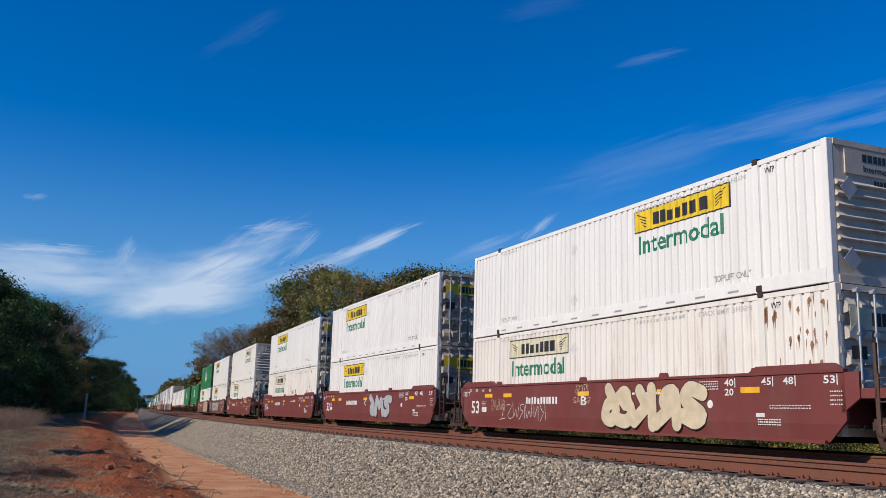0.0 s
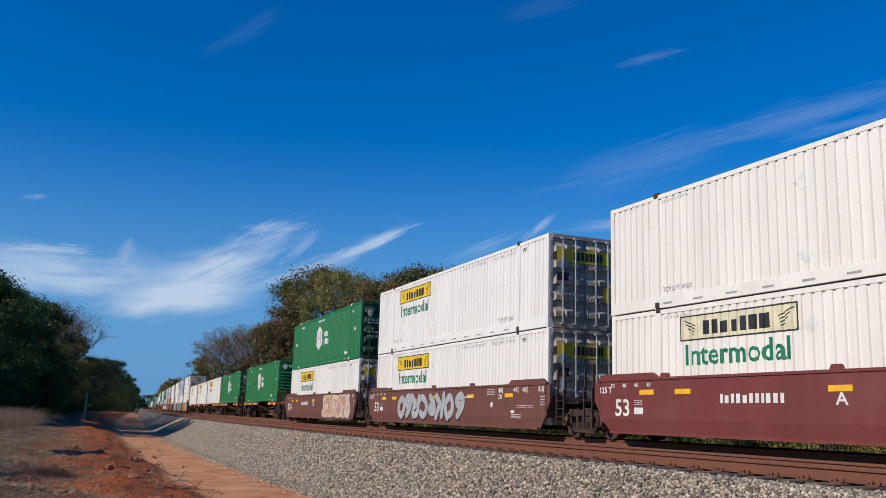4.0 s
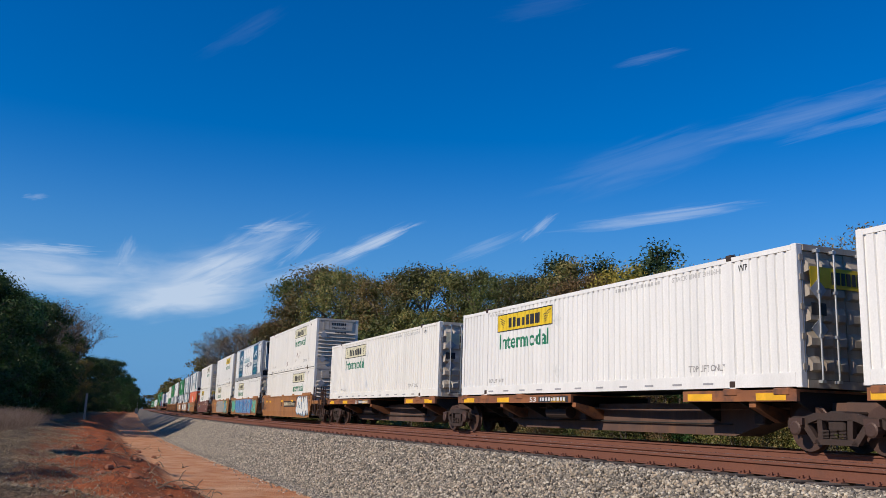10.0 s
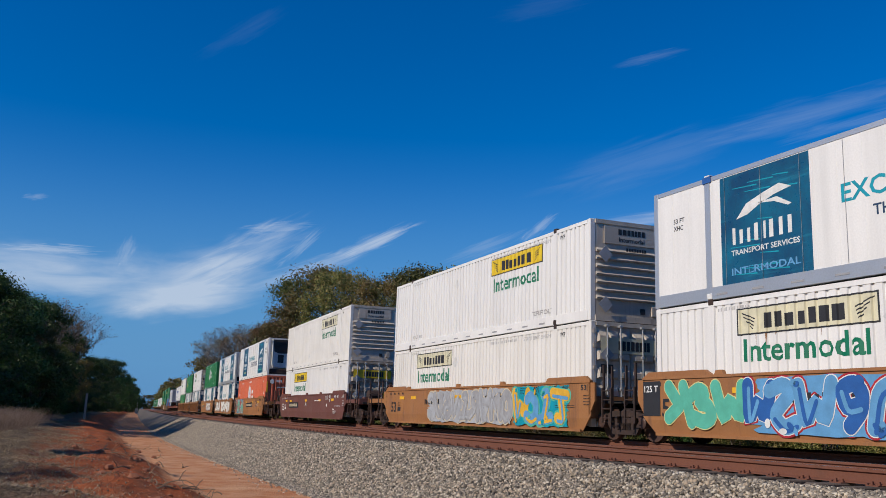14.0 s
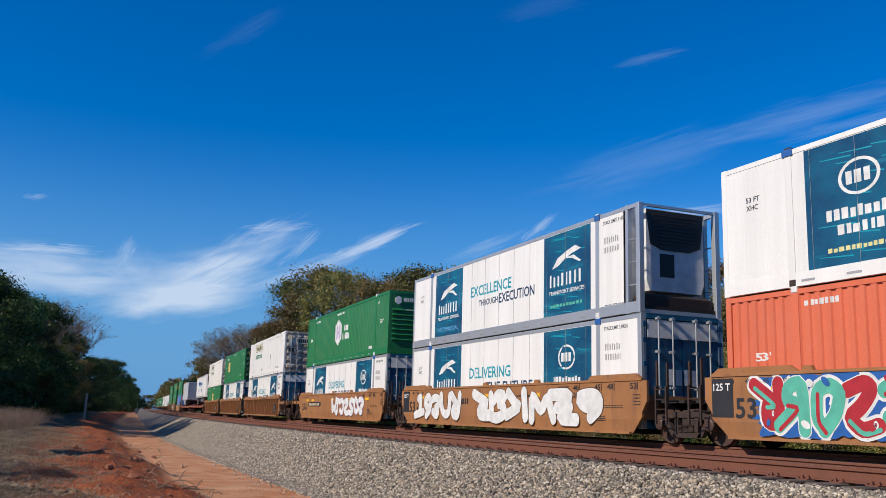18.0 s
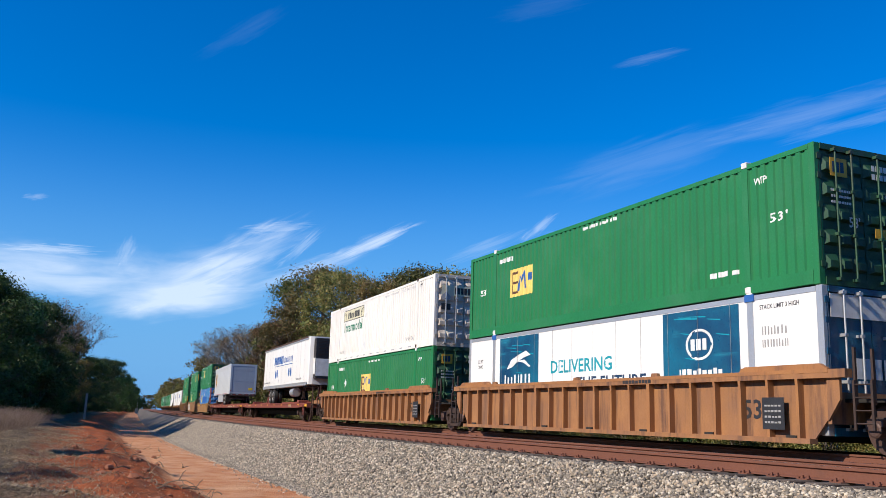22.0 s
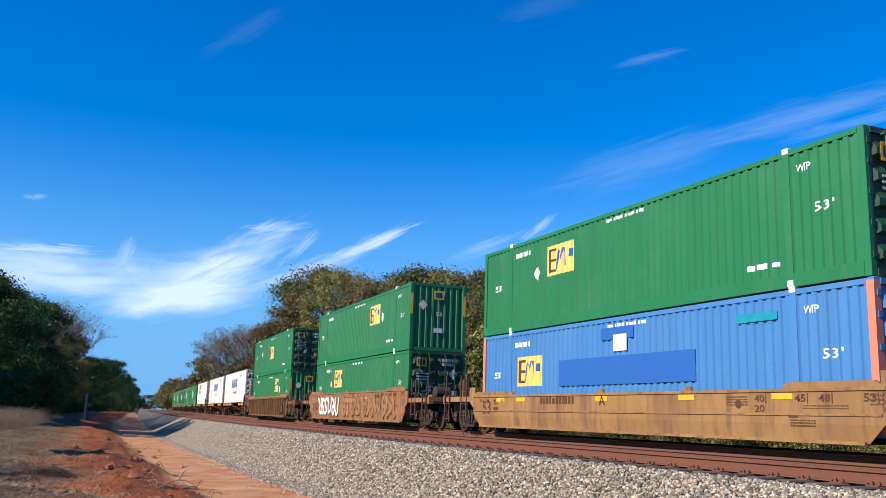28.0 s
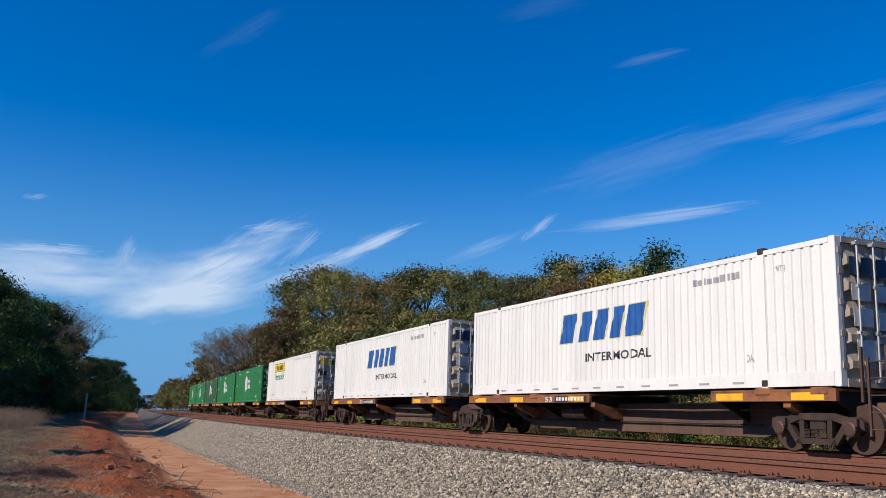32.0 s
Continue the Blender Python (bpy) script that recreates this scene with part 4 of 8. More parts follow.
def reefer(root, post):
    """Refrigeration machinery recessed in an open end frame, the fuel tank below it."""
    y = -HALF
    part("bulkhead", Geo().box(-1.18, 1.18, y + 0.62, y + 0.68, 0.1, BOX_H - 0.05), C["white"], root, "white insulated bulkhead")
    g = Geo()
    for s in (-1, 1):
        g.box(s * 1.295 - (0.12 if s > 0 else 0), s * 1.295 + (0.12 if s < 0 else 0), y + 0.5, y + 0.62, 0, BOX_H)
        for z in (0.75, 1.35, 1.95):
            g.tube([(s * 1.22, y + 0.08, z), (s * 1.22, y + 0.56, z)], 0.02, 6)
    g.box(-1.2, 1.2, y + 0.02, y + 0.10, BOX_H - 0.09, BOX_H - 0.02)
    g.box(-1.2, 1.2, y + 0.02, y + 0.62, 0.0, 0.10)
    part("end_frame", g, post, root, "metal end frame with rungs")
    cas = Geo().prism([(-0.82, 0.62), (-0.92, 0.9), (-0.92, BOX_H - 0.10), (0.92, BOX_H - 0.10), (0.92, 0.9), (0.82, 0.62)], "y", y + 0.22, y + 0.62)
    part("machine_casing", cas, C["white"], root, "white refrigeration unit casing")
    gr = Geo().prism([(-0.92, BOX_H - 0.12), (-0.80, 1.86), (-0.45, 1.72), (0.45, 1.72), (0.80, 1.86), (0.92, BOX_H - 0.12)], "y", y + 0.19, y + 0.22)
    part("condenser_grille", gr, C["dark"], root, "black condenser grille")
    sl = Geo()
    for i in range(9):
        z = 1.86 + i * 0.095
        sl.box(-0.74, 0.74, y + 0.175, y + 0.19, z, z + 0.03)
    part("grille_slats", sl, STEEL, root)
    part("access_hatch", Geo().box(-0.5, -0.05, y + 0.2, y + 0.22, 1.0, 1.62), C["dark"], root, "dark control hatch")
    part("fuel_tank", Geo().soft(-1.12, 1.12, y + 0.1, y + 0.55, 0.12, 0.52, 0.06), STEEL, root, "dark steel fuel tank")


def board_marks(root, nose_front, old=False, faded=False):
    """Yellow name board with plain bars, the green word below, small stencils."""
    L0, R0 = (-HALF + 6.42, -HALF + 2.80) if nose_front else (-HALF + 13.37, -HALF + 9.72)
    board = C["bleached"] if old else C["yellow"]
    b = plate(root, L0, R0, 2.055, 2.645, C["dark"], -1.300, name="name_board", label="framed name board")
    part("board_face", Geo().box(-1.309, -1.304, R0 + 0.04, L0 - 0.04, 2.09, 2.61), board, b, "pale faded board" if old else "bright yellow board")
    bars(b, L0 - 0.80, R0 + 0.66, 2.17, 2.49, C["dark"], 7, -1.3095, 4, fill=0.72)
    g = Geo()
    for s, yy in ((1, L0 - 0.12), (-1, R0 + 0.12)):
        for i in range(4):
            g.prism([(yy - s * i * 0.08, 2.56 - i * 0.1), (yy - s * (0.42 - i * 0.02), 2.40 - i * 0.07), (yy - s * (0.42 - i * 0.02), 2.37 - i * 0.07), (yy - s * i * 0.08, 2.53 - i * 0.1)], "x", -1.3125, -1.3095)
    part("scroll_lines", g, C["dark"], b)
    words(root, "Intermodal", L0 - 0.18, R0 + 0.24, 1.48, 1.97, C["green"], -1.304)
    words(root, "TOP LIFT ONLY", -HALF + 3.45 if not nose_front else -HALF + 3.4, -HALF + 2.2, 0.40, 0.55, C["stencil"], -1.304)
    words(root, "TOP LIFT ONLY", HALF - 2.2, HALF - 3.3, 0.40, 0.52, C["stencil"], -1.304)
    words(root, "STACK LIMIT 3 HIGH", -HALF + 4.0, -HALF + 2.3, BOX_H - 0.32, BOX_H - 0.20, C["faint"], -1.304)
    bars(root, -HALF + 6.4, -HALF + 4.4, BOX_H - 0.29, BOX_H - 0.20, C["faint"], 14, -1.303, 8, fill=0.5)
    words(root, "WTP", -HALF + 1.7, -HALF + 1.42, BOX_H - 0.36, BOX_H - 0.22, C["dark"], -1.304)
    bars(root, HALF - 2.2, HALF - 3.2, BOX_H - 0.26, BOX_H - 0.18, C["faint"], 12, -1.303, 9, fill=0.5)
    for z in (0.45, 1.95):
        g = Geo().prism([(1.35, z), (1.60, z + 0.2), (1.35, z + 0.42), (1.10, z + 0.2)], "x", -1.306, -1.301)
        part("placard_holder", g, C["white"], root, "diamond placard holder")
    if not nose_front:
        p = plate_end(root, -1.02, 1.02, 2.02, 2.44, board, -HALF - 0.062, name="door_board", label="faded board" if old else "yellow board across the doors")
        bars_end(p, -0.45, 0.62, 2.10, 2.36, C["dark"], 8, -HALF - 0.069, 5)
        plate_end(root, 0.62, 0.98, 0.85, 1.32, C["yellow"], -HALF - 0.062, name="warning_sticker", label="yellow sticker")
        plate_end(root, -1.02, -0.62, 1.45, 1.70, C["dark"], -HALF - 0.062, name="dark_plate")
        for z in (0.95, 1.75):
            part("placard_holder", Geo().prism([(-0.82, z), (-0.60, z + 0.22), (-0.82, z + 0.44), (-1.04, z + 0.22)], "y", -HALF - 0.072, -HALF - 0.064), C["silver"], root, "diamond placard holder")
    else:
        p = plate_end(root, -0.85, 0.92, 2.22, 2.72, SHADED_GRIME, -HALF + 0.0, 0.03, name="header_panel")
        bars_end(p, -0.38, 0.55, 2.50, 2.66, C["dark"], 7, -HALF - 0.031, 6)
        words_end(p, "Intermodal", -0.36, 0.5, 2.29, 2.43, C["dark"], -HALF - 0.033)
        bars_end(root, -0.15, 0.55, 2.02, 2.12, C["dark"], 8, -HALF - 0.081, 7)
        for z in (0.22, 1.65):
            part("placard_holder", Geo().prism([(-0.85, z), (-0.62, z + 0.24), (-0.85, z + 0.48), (-1.08, z + 0.24)], "y", -HALF - 0.092, -HALF - 0.08), C["silver"], root, "diamond placard holder")
    return root


def white_box(nose_front=False, old=False, body=None, label=None):
    body = body or WHITE
    lab = label or ("white steel container with a %s name board and green lettering" % ("pale faded" if old else "yellow"))
    root = container(lab, body, "shallow", "nose" if nose_front else "doors", door=SHADED_GRIME if nose_front or body is not WHITE else DOORGREY)
    return press_marks(board_marks(root, nose_front, old))


def hexagon(root, yc, zc, w, h, material):
    pts = [(yc + w / 2, zc - h * 0.28), (yc + w / 2, zc + h * 0.28), (yc, zc + h / 2), (yc - w / 2, zc + h * 0.28), (yc - w / 2, zc - h * 0.28), (yc, zc - h / 2)]
    return part("hexagon_mark", Geo().prism(pts, "x", -1.306, -1.301), material, root, "white hexagon mark")


def hexagon_box(front="doors", body=None, label="dark green corrugated container with a white hexagon mark", upright=False):
    body = body or GREEN
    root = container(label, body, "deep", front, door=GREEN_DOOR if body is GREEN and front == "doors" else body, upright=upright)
    y = -HALF
    h = hexagon(root, y + 8.9, 1.62, 1.24, 1.42, C["white"])
    g = Geo()
    for s in (-1, 1):
        g.box(-1.311, -1.307, y + 8.9 + s * 0.26 - 0.09, y + 8.9 + s * 0.26 + 0.09, 1.25, 2.0)
    g.box(-1.311, -1.307, y + 8.9 - 0.2, y + 8.9 + 0.2, 1.56, 1.68)
    part("inner_mark", g, C["lilac"], h)
    bars(root, y + 7.72, y + 6.8, 1.62, 1.90, C["white"], 3, -1.304, 12, fill=0.6)
    bars(root, y + 7.98, y + 6.58, 1.16, 1.50, C["white"], 5, -1.304, 13, fill=0.6)
    words(root, "53'", y + 1.25, y + 0.82, 1.48, 1.66, C["white"], -1.304)
    words(root, "53'", -y - 0.85, -y - 1.25, 1.48, 1.66, C["white"], -1.304)
    words(root, "WTP", y + 1.7, y + 1.4, 2.40, 2.54, C["white"], -1.304)
    bars(root, y + 9.2, y + 7.6, 2.56, 2.66, C["white"], 9, -1.304, 14)
    bars(root, -y - 2.2, -y - 3.1, 2.52, 2.64, C["white"], 7, -1.304, 15)
    bars(root, y + 3.0, y + 2.3, 0.36, 0.50, C["white"], 2, -1.304, 16)
    ends(root, front, C["white"])
    return press_marks(root)


def ends(root, front, ink):
    y = -HALF - 0.062 if front == "doors" else -HALF - 0.08
    if front == "doors":
        part("hexagon_mark", Geo().prism([(-0.98, 2.2), (-0.98, 2.4), (-0.84, 2.5), (-0.70, 2.4), (-0.70, 2.2), (-0.84, 2.1)], "y", y - 0.004, y), ink, root, "small white mark")
        bars_end(root, 0.2, 0.85, 2.32, 2.44, ink, 5, y, 31)
        bars_end(root, 0.3, 0.85, 2.1, 2.22, ink, 5, y, 32)
        for i, z in enumerate((1.9, 1.76, 1.3, 1.1)):
            bars_end(root, -0.95, -0.35, z, z + 0.07, ink, 7, y, 33 + i)
        plate_end(root, 0.45, 0.9, 0.75, 1.0, C["white"], y, name="notice", label="white notice")
    else:
        part("hexagon_mark", Geo().prism([(-1.0, 2.35), (-1.0, 2.55), (-0.86, 2.65), (-0.72, 2.55), (-0.72, 2.35), (-0.86, 2.25)], "y", y - 0.004, y + 0.05), ink, root, "small white mark")
        bars_end(root, -0.6, -0.1, 2.4, 2.58, ink, 5, y + 0.05, 36)
        bars_end(root, -0.5, 0.5, 1.98, 2.06, ink, 9, y + 0.02, 37)
        plate_end(root, 0.0, 0.42, 0.52, 0.80, C["white"], y, name="notice", label="white notice")


def square_box(mark_y=8.0, front="doors", body=None, label="green corrugated container with a yellow square mark", diamond=12.3, zc=1.62):
    body = body or GREEN_LIGHT
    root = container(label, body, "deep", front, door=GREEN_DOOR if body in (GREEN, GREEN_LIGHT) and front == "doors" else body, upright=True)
    y = -HALF
    m = plate(root, y + mark_y + 0.76, y + mark_y - 0.76, zc - 0.46, zc + 0.46, C["amber"], -1.301, name="square_mark", label="yellow square with dark and blue shapes")
    g = Geo()
    g.box(-1.309, -1.305, y + mark_y + 0.56, y + mark_y + 0.68, zc - 0.36, zc + 0.36)
    for z in (-0.36, -0.04, 0.28):
        g.box(-1.309, -1.305, y + mark_y + 0.22, y + mark_y + 0.56, zc + z, zc + z + 0.08)
    part("dark_shape", g, C["brown"], m)
    g = Geo()
    g.prism([(y + mark_y + 0.18, zc - 0.3), (y + mark_y + 0.1, zc + 0.22), (y + mark_y - 0.02, zc - 0.05), (y + mark_y - 0.16, zc + 0.28), (y + mark_y - 0.24, zc - 0.25), (y + mark_y - 0.32, zc - 0.25), (y + mark_y - 0.26, zc + 0.32), (y + mark_y - 0.10, zc + 0.32), (y + mark_y + 0.0, zc + 0.1), (y + mark_y + 0.14, zc + 0.32), (y + mark_y + 0.26, zc - 0.3)], "x", -1.309, -1.305)
    g.box(-1.309, -1.305, y + mark_y - 0.68, y + mark_y - 0.42, zc - 0.02, zc + 0.22)
    part("blue_shape", g, C["blue"], m)
    if diamond:
        part("placard", Geo().prism([(y + diamond, 1.5), (y + diamond + 0.2, 1.73), (y + diamond, 1.96), (y + diamond - 0.2, 1.73)], "x", -1.306, -1.301), C["white"], root, "white diamond placard")
    words(root, "53'", y + 1.3, y + 0.8, 1.45, 1.66, C["white"], -1.304)
    words(root, "53'", -y - 0.85, -y - 1.3, 1.45, 1.66, C["white"], -1.304)
    words(root, "WTP", y + 1.7, y + 1.35, 2.36, 2.52, C["white"], -1.304)
    bars(root, y + 8.6, y + 6.9, 2.62, 2.71, C["white"], 10, -1.304, 41)
    bars(root, -y - 2.3, -y - 3.3, 2.4, 2.55, C["white"], 7, -1.304, 42)
    bars(root, y + 3.2, y + 2.2, 0.5, 0.62, C["white"], 3, -1.304, 43)
    yy = -HALF - 0.062 if front == "doors" else -HALF - 0.008
    x0 = -0.95 if front == "doors" else -0.22
    e = plate_end(root, x0, x0 + 0.46, 2.22, 2.60, C["gold"], yy, name="end_mark", label="yellow square mark on the end")
    bars_end(e, x0 + 0.06, x0 + 0.40, 2.30, 2.52, C["navy"], 3, yy - 0.007, 44)
    if front == "doors":
        for i, z in enumerate((2.46, 2.28, 1.9, 1.78, 1.66)):
            bars_end(root, 0.2 if i < 2 else -0.95, 0.75 if i < 2 else -0.4, z, z + (0.12 if i < 2 else 0.05), C["white"], 5 if i < 2 else 8, yy, 45 + i)
        plate_end(root, 0.2, 0.55, 1.05, 1.25, C["gold"], yy, name="sticker")
        plate_end(root, 0.6, 0.9, 1.05, 1.25, C["white"], yy, name="notice")
        words_end(root, "53'", -0.5, -0.2, 1.2, 1.42, C["white"], yy - 0.003)
    else:
        words_end(root, "53", -0.12, 0.16, 1.5, 1.68, C["white"], yy - 0.003)
        plate_end(root, -0.2, 0.2, 0.78, 0.98, C["white"], yy, name="notice", label="white notice")
    xd = 0.72 if front == "doors" else -0.72
    part("placard", Geo().prism([(xd, 1.72), (xd + 0.2, 1.95), (xd, 2.18), (xd - 0.2, 1.95)], "y", yy - 0.006, yy - 0.001), C["white"], root, "white diamond placard")
    return press_marks(root)


def hound(parent, y, z, w, h):
    """A plain leaping curve as the carrier's mark."""
    g = Geo()
    g.prism([(y + w * 0.5, z), (y + w * 0.30, z + h * 0.55), (y, z + h * 0.8), (y - w * 0.3, z + h), (y - w * 0.5, z + h * 0.75), (y - w * 0.22, z + h * 0.62), (y + w * 0.05, z + h * 0.4), (y + w * 0.28, z + h * 0.1)], "x", -1.313, -1.310)
    g.prism([(y + w * 0.1, z + h * 0.45), (y - w * 0.25, z + h * 0.5), (y - w * 0.5, z + h * 0.1), (y - w * 0.44, z + h * 0.05), (y - w * 0.2, z + h * 0.34)], "x", -1.313, -1.310)
    return part("leaping_mark", g, C["white"], parent)


def cold_box(style="excellence", front="doors", label="white refrigerated container with blue panels"):
    root = container(label, WHITE, "flat", front, door=PANEL if front == "doors" else WHITE, post=WHITE if style == "future" else ALUMINIUM)
    y = -HALF
    seams = Geo()
    for i in range(11):
        yy = y + 2.6 + i * 1.1
        seams.box(-1.297, -1.292, yy, yy + 0.006, 0.3, BOX_H - 0.12)
    part("panel_seams", seams, C["grey"], root)
    P = []
    for left, right in ((5.0, 2.33), (13.75, 11.15)):
        p = plate(root, y + left, y + right, 0.20, BOX_H - 0.14, PANEL, -1.300, name="blue_panel", label="deep blue panel with light streaks")
        g = Geo()
        r = random.Random(int(left))
        for i in range(14):
            z = r.uniform(1.4, 2.6) if i % 2 else r.uniform(0.3, 1.2)
            a = r.uniform(right + 0.3, left - 0.9)
            w = r.uniform(0.3, 0.9)
            g.prism([(y + a, z), (y + a + w, z + 0.06), (y + a + w, z + 0.075), (y + a, z + 0.03)], "x", -1.307, -1.304)
        part("light_streaks", g, C["teal"], p)
        P.append((p, (left + right) / 2, left - right))
    for i, (p, c, w) in enumerate(P):
        if style == "future" and i == 1 or style == "future_low" and i == 0:
            ring = Geo()
            for k in range(24):
                t0, t1 = 2 * math.pi * k / 24, 2 * math.pi * (k + 1) / 24
                ring.add([(-1.309, y + c + 0.48 * math.cos(t) * q, 1.95 + 0.36 * math.sin(t) * q) for t in (t0, t1) for q in (0.84, 1.0)], [(0, 1, 3, 2)])
            part("ring_mark", ring, C["white"], p, "white ring mark")
            bars(p, y + c + 0.3, y + c - 0.3, 1.82, 2.08, C["white"], 3, -1.309, 60)
            bars(p, y + c + 0.8, y + c - 0.8, 1.18, 1.40, C["white"], 9, -1.309, 61)
            bars(p, y + c + 0.55, y + c - 0.55, 0.88, 1.08, C["white"], 6, -1.309, 62)
            bars(p, y + c + 0.8, y + c - 0.8, 0.56, 0.65, C["pale_yellow"], 12, -1.309, 63)
        else:
            hound(p, y + c, 1.72, w * 0.62, 0.55)
            bars(p, y + c + w * 0.36, y + c - w * 0.36, 1.16, 1.54, C["white"], 8, -1.309, 64, fill=0.42)
            words(p, "TRANSPORT SERVICES", y + c + w * 0.38, y + c - w * 0.38, 0.92, 1.04, C["white"], -1.309)
            if i == 1:
                words(p, "INTERMODAL", y + c + w * 0.38, y + c - w * 0.38, 0.48, 0.64, C["sky"], -1.309)
            else:
                bars(p, y + c + w * 0.34, y + c - w * 0.34, 0.54, 0.63, C["mint"], 10, -1.309, 65)
    if style == "excellence":
        words(root, "EXCELLENCE", y + 10.4, y + 7.2, 1.50, 1.88, C["teal"], -1.302)
        words(root, "THROUGH", y + 9.7, y + 8.2, 1.12, 1.34, C["navy"], -1.302)
        words(root, "EXECUTION", y + 8.1, y + 5.6, 1.08, 1.42, C["navy"], -1.302)
    else:
        words(root, "DELIVERING", y + 10.4, y + 7.2, 1.50, 1.88, C["teal"], -1.302)
        words(root, "THE FUTURE", y + 9.0, y + 5.7, 1.00, 1.36, C["navy"], -1.302)
    bars(root, y + 1.65, y + 0.9, 2.02, 2.20, C["stencil"], 8, -1.302, 66, fill=0.45)
    bars(root, y + 1.65, y + 0.9, 1.76, 1.92, C["stencil"], 10, -1.302, 67, fill=0.45)
    words(root, "STACK LIMIT 3 HIGH", y + 1.7, y + 0.6, BOX_H - 0.34, BOX_H - 0.24, C["dark"], -1.302)
    words(root, "TOP LIFT ONLY", y + 1.6, y + 0.62, 0.24, 0.34, C["dark"], -1.302)
    words(root, "53 FT", -y - 0.75, -y - 1.15, 2.0, 2.12, C["dark"], -1.302)
    words(root, "XHC", -y - 0.75, -y - 1.1, 1.82, 1.94, C["dark"], -1.302)
    for yy in (y + 1.98, -y - 1.98):
        part("blue_cap", Geo().box(-1.312, -1.25, yy - 0.14, yy + 0.14, BOX_H - 0.14, BOX_H + 0.01), C["blue"], root, "blue painted casting")
    if front == "doors":
        plate_end(root, -1.1, 1.1, BOX_H - 0.62, BOX_H - 0.16, C["white"], y - 0.003, name="door_header", label="white band above the blue doors")
        bars_end(root, -0.5, 0.5, 1.1, 1.5, C["white"], 4, y - 0.012, 68)
    return press_marks(root)


def slant_box(label="white steel container with slanted blue name and black lettering"):
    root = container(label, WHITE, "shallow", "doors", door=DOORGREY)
    y = -HALF
    bars(root, y + 10.24, y + 5.95, 1.42, 2.24, C["blue"], 5, -1.304, 70, slant=0.28, fill=0.70, name="slanted_mark", label="slanted blue blocks with yellow edges")
    bars(root, y + 10.29, y + 5.90, 1.39, 2.26, C["pale_yellow"], 5, -1.3005, 70, slant=0.28, fill=0.74, name="slanted_edge")
    words(root, "INTERMODAL", y + 8.86, y + 5.84, 0.84, 1.08, C["dark"], -1.304)
    bars(root, y + 4.2, y + 2.6, 2.38, 2.54, C["grey"], 9, -1.304, 71)
    words(root, "WTP", y + 1.6, y + 1.3, 2.36, 2.5, C["grey"], -1.304)
    words(root, "DA", y + 2.5, y + 2.3, 0.55, 0.72, C["grey"], -1.304)
    yy = y - 0.062
    bars_end(root, -1.0, 0.2, 2.15, 2.5, C["navy"], 3, yy, 72)
    for x0, z, h in ((-0.98, 1.65, 0.32), (-0.35, 1.65, 0.32), (-0.95, 1.15, 0.35), (-0.3, 1.1, 0.35), (-0.9, 0.5, 0.4)):
        plate_end(root, x0, x0 + 0.5, z, z + h, C["white"], yy, name="notice", label="white notice")
    return press_marks(root)


def rust_runs(root, runs, seed=3):
    """Narrow brown runs below flaked spots: (from, to, top, count) along the side."""
    r = random.Random(seed)
    for ya, yb, top, n in runs:
        g = Geo()
        for i in range(n):
            y, z, ln, w = -HALF + r.uniform(ya, yb), top + r.uniform(-0.25, 0.12), r.uniform(0.12, 0.55), r.uniform(0.012, 0.05)
            x = -1.3015 - 0.0004 * (i % 4)
            g.add([(x, y + w, z - 0.06), (x, y + w * 0.6, z), (x, y - w * 0.5, z + 0.02), (x, y - w, z - 0.07), (x, y - w * 0.35, z - ln * 0.6), (x, y, z - ln), (x, y + w * 0.4, z - ln * 0.5)], [(0, 1, 2, 3, 4, 5, 6)])
        tagged(part("rust_runs", g, C["rustrun"], root, "brown rust runs"), kind="stuff")
    press_marks(root)


def rust_patches(root, spots, seed=2):
    """Dark rust scabs where the paint has flaked: (y from the front, z, size)."""
    r = random.Random(seed)
    for y, z, s in spots:
        pts = []
        for i in range(11):
            t = 2 * math.pi * i / 11
            q = s * r.uniform(0.55, 1.1)
            pts.append((-HALF + y + math.cos(t) * q * 0.6, z + math.sin(t) * q * 1.3))
        part("rust_patch", Geo().prism(pts, "x", -1.303, -1.300), C["rustspot"], root, "flaked rusty patch")
    press_marks(root)


# ---- running gear ----
def wheelset_geo():
    g = Geo()
    g.lathe([(-0.95, 0.075), (0.95, 0.075)], 10)
    for s in (-1, 1):
        g.lathe([(s * 0.80, 0.36), (s * 0.80, 0.455), (s * 0.70, 0.46), (s * 0.685, 0.485), (s * 0.665, 0.485), (s * 0.665, 0.36), (s * 0.70, 0.33), (s * 0.72, 0.16), (s * 0.66, 0.11), (s * 0.86, 0.11), (s * 0.78, 0.17), (s * 0.755, 0.33)], 28)
        for k in range(2):
            t = k * math.pi
            g.box(s * 0.775 - 0.012, s * 0.775 + 0.012, 0.22 * math.cos(t) - 0.05, 0.22 * math.cos(t) + 0.05, 0.22 * math.sin(t) - 0.05, 0.22 * math.sin(t) + 0.05)
    return g




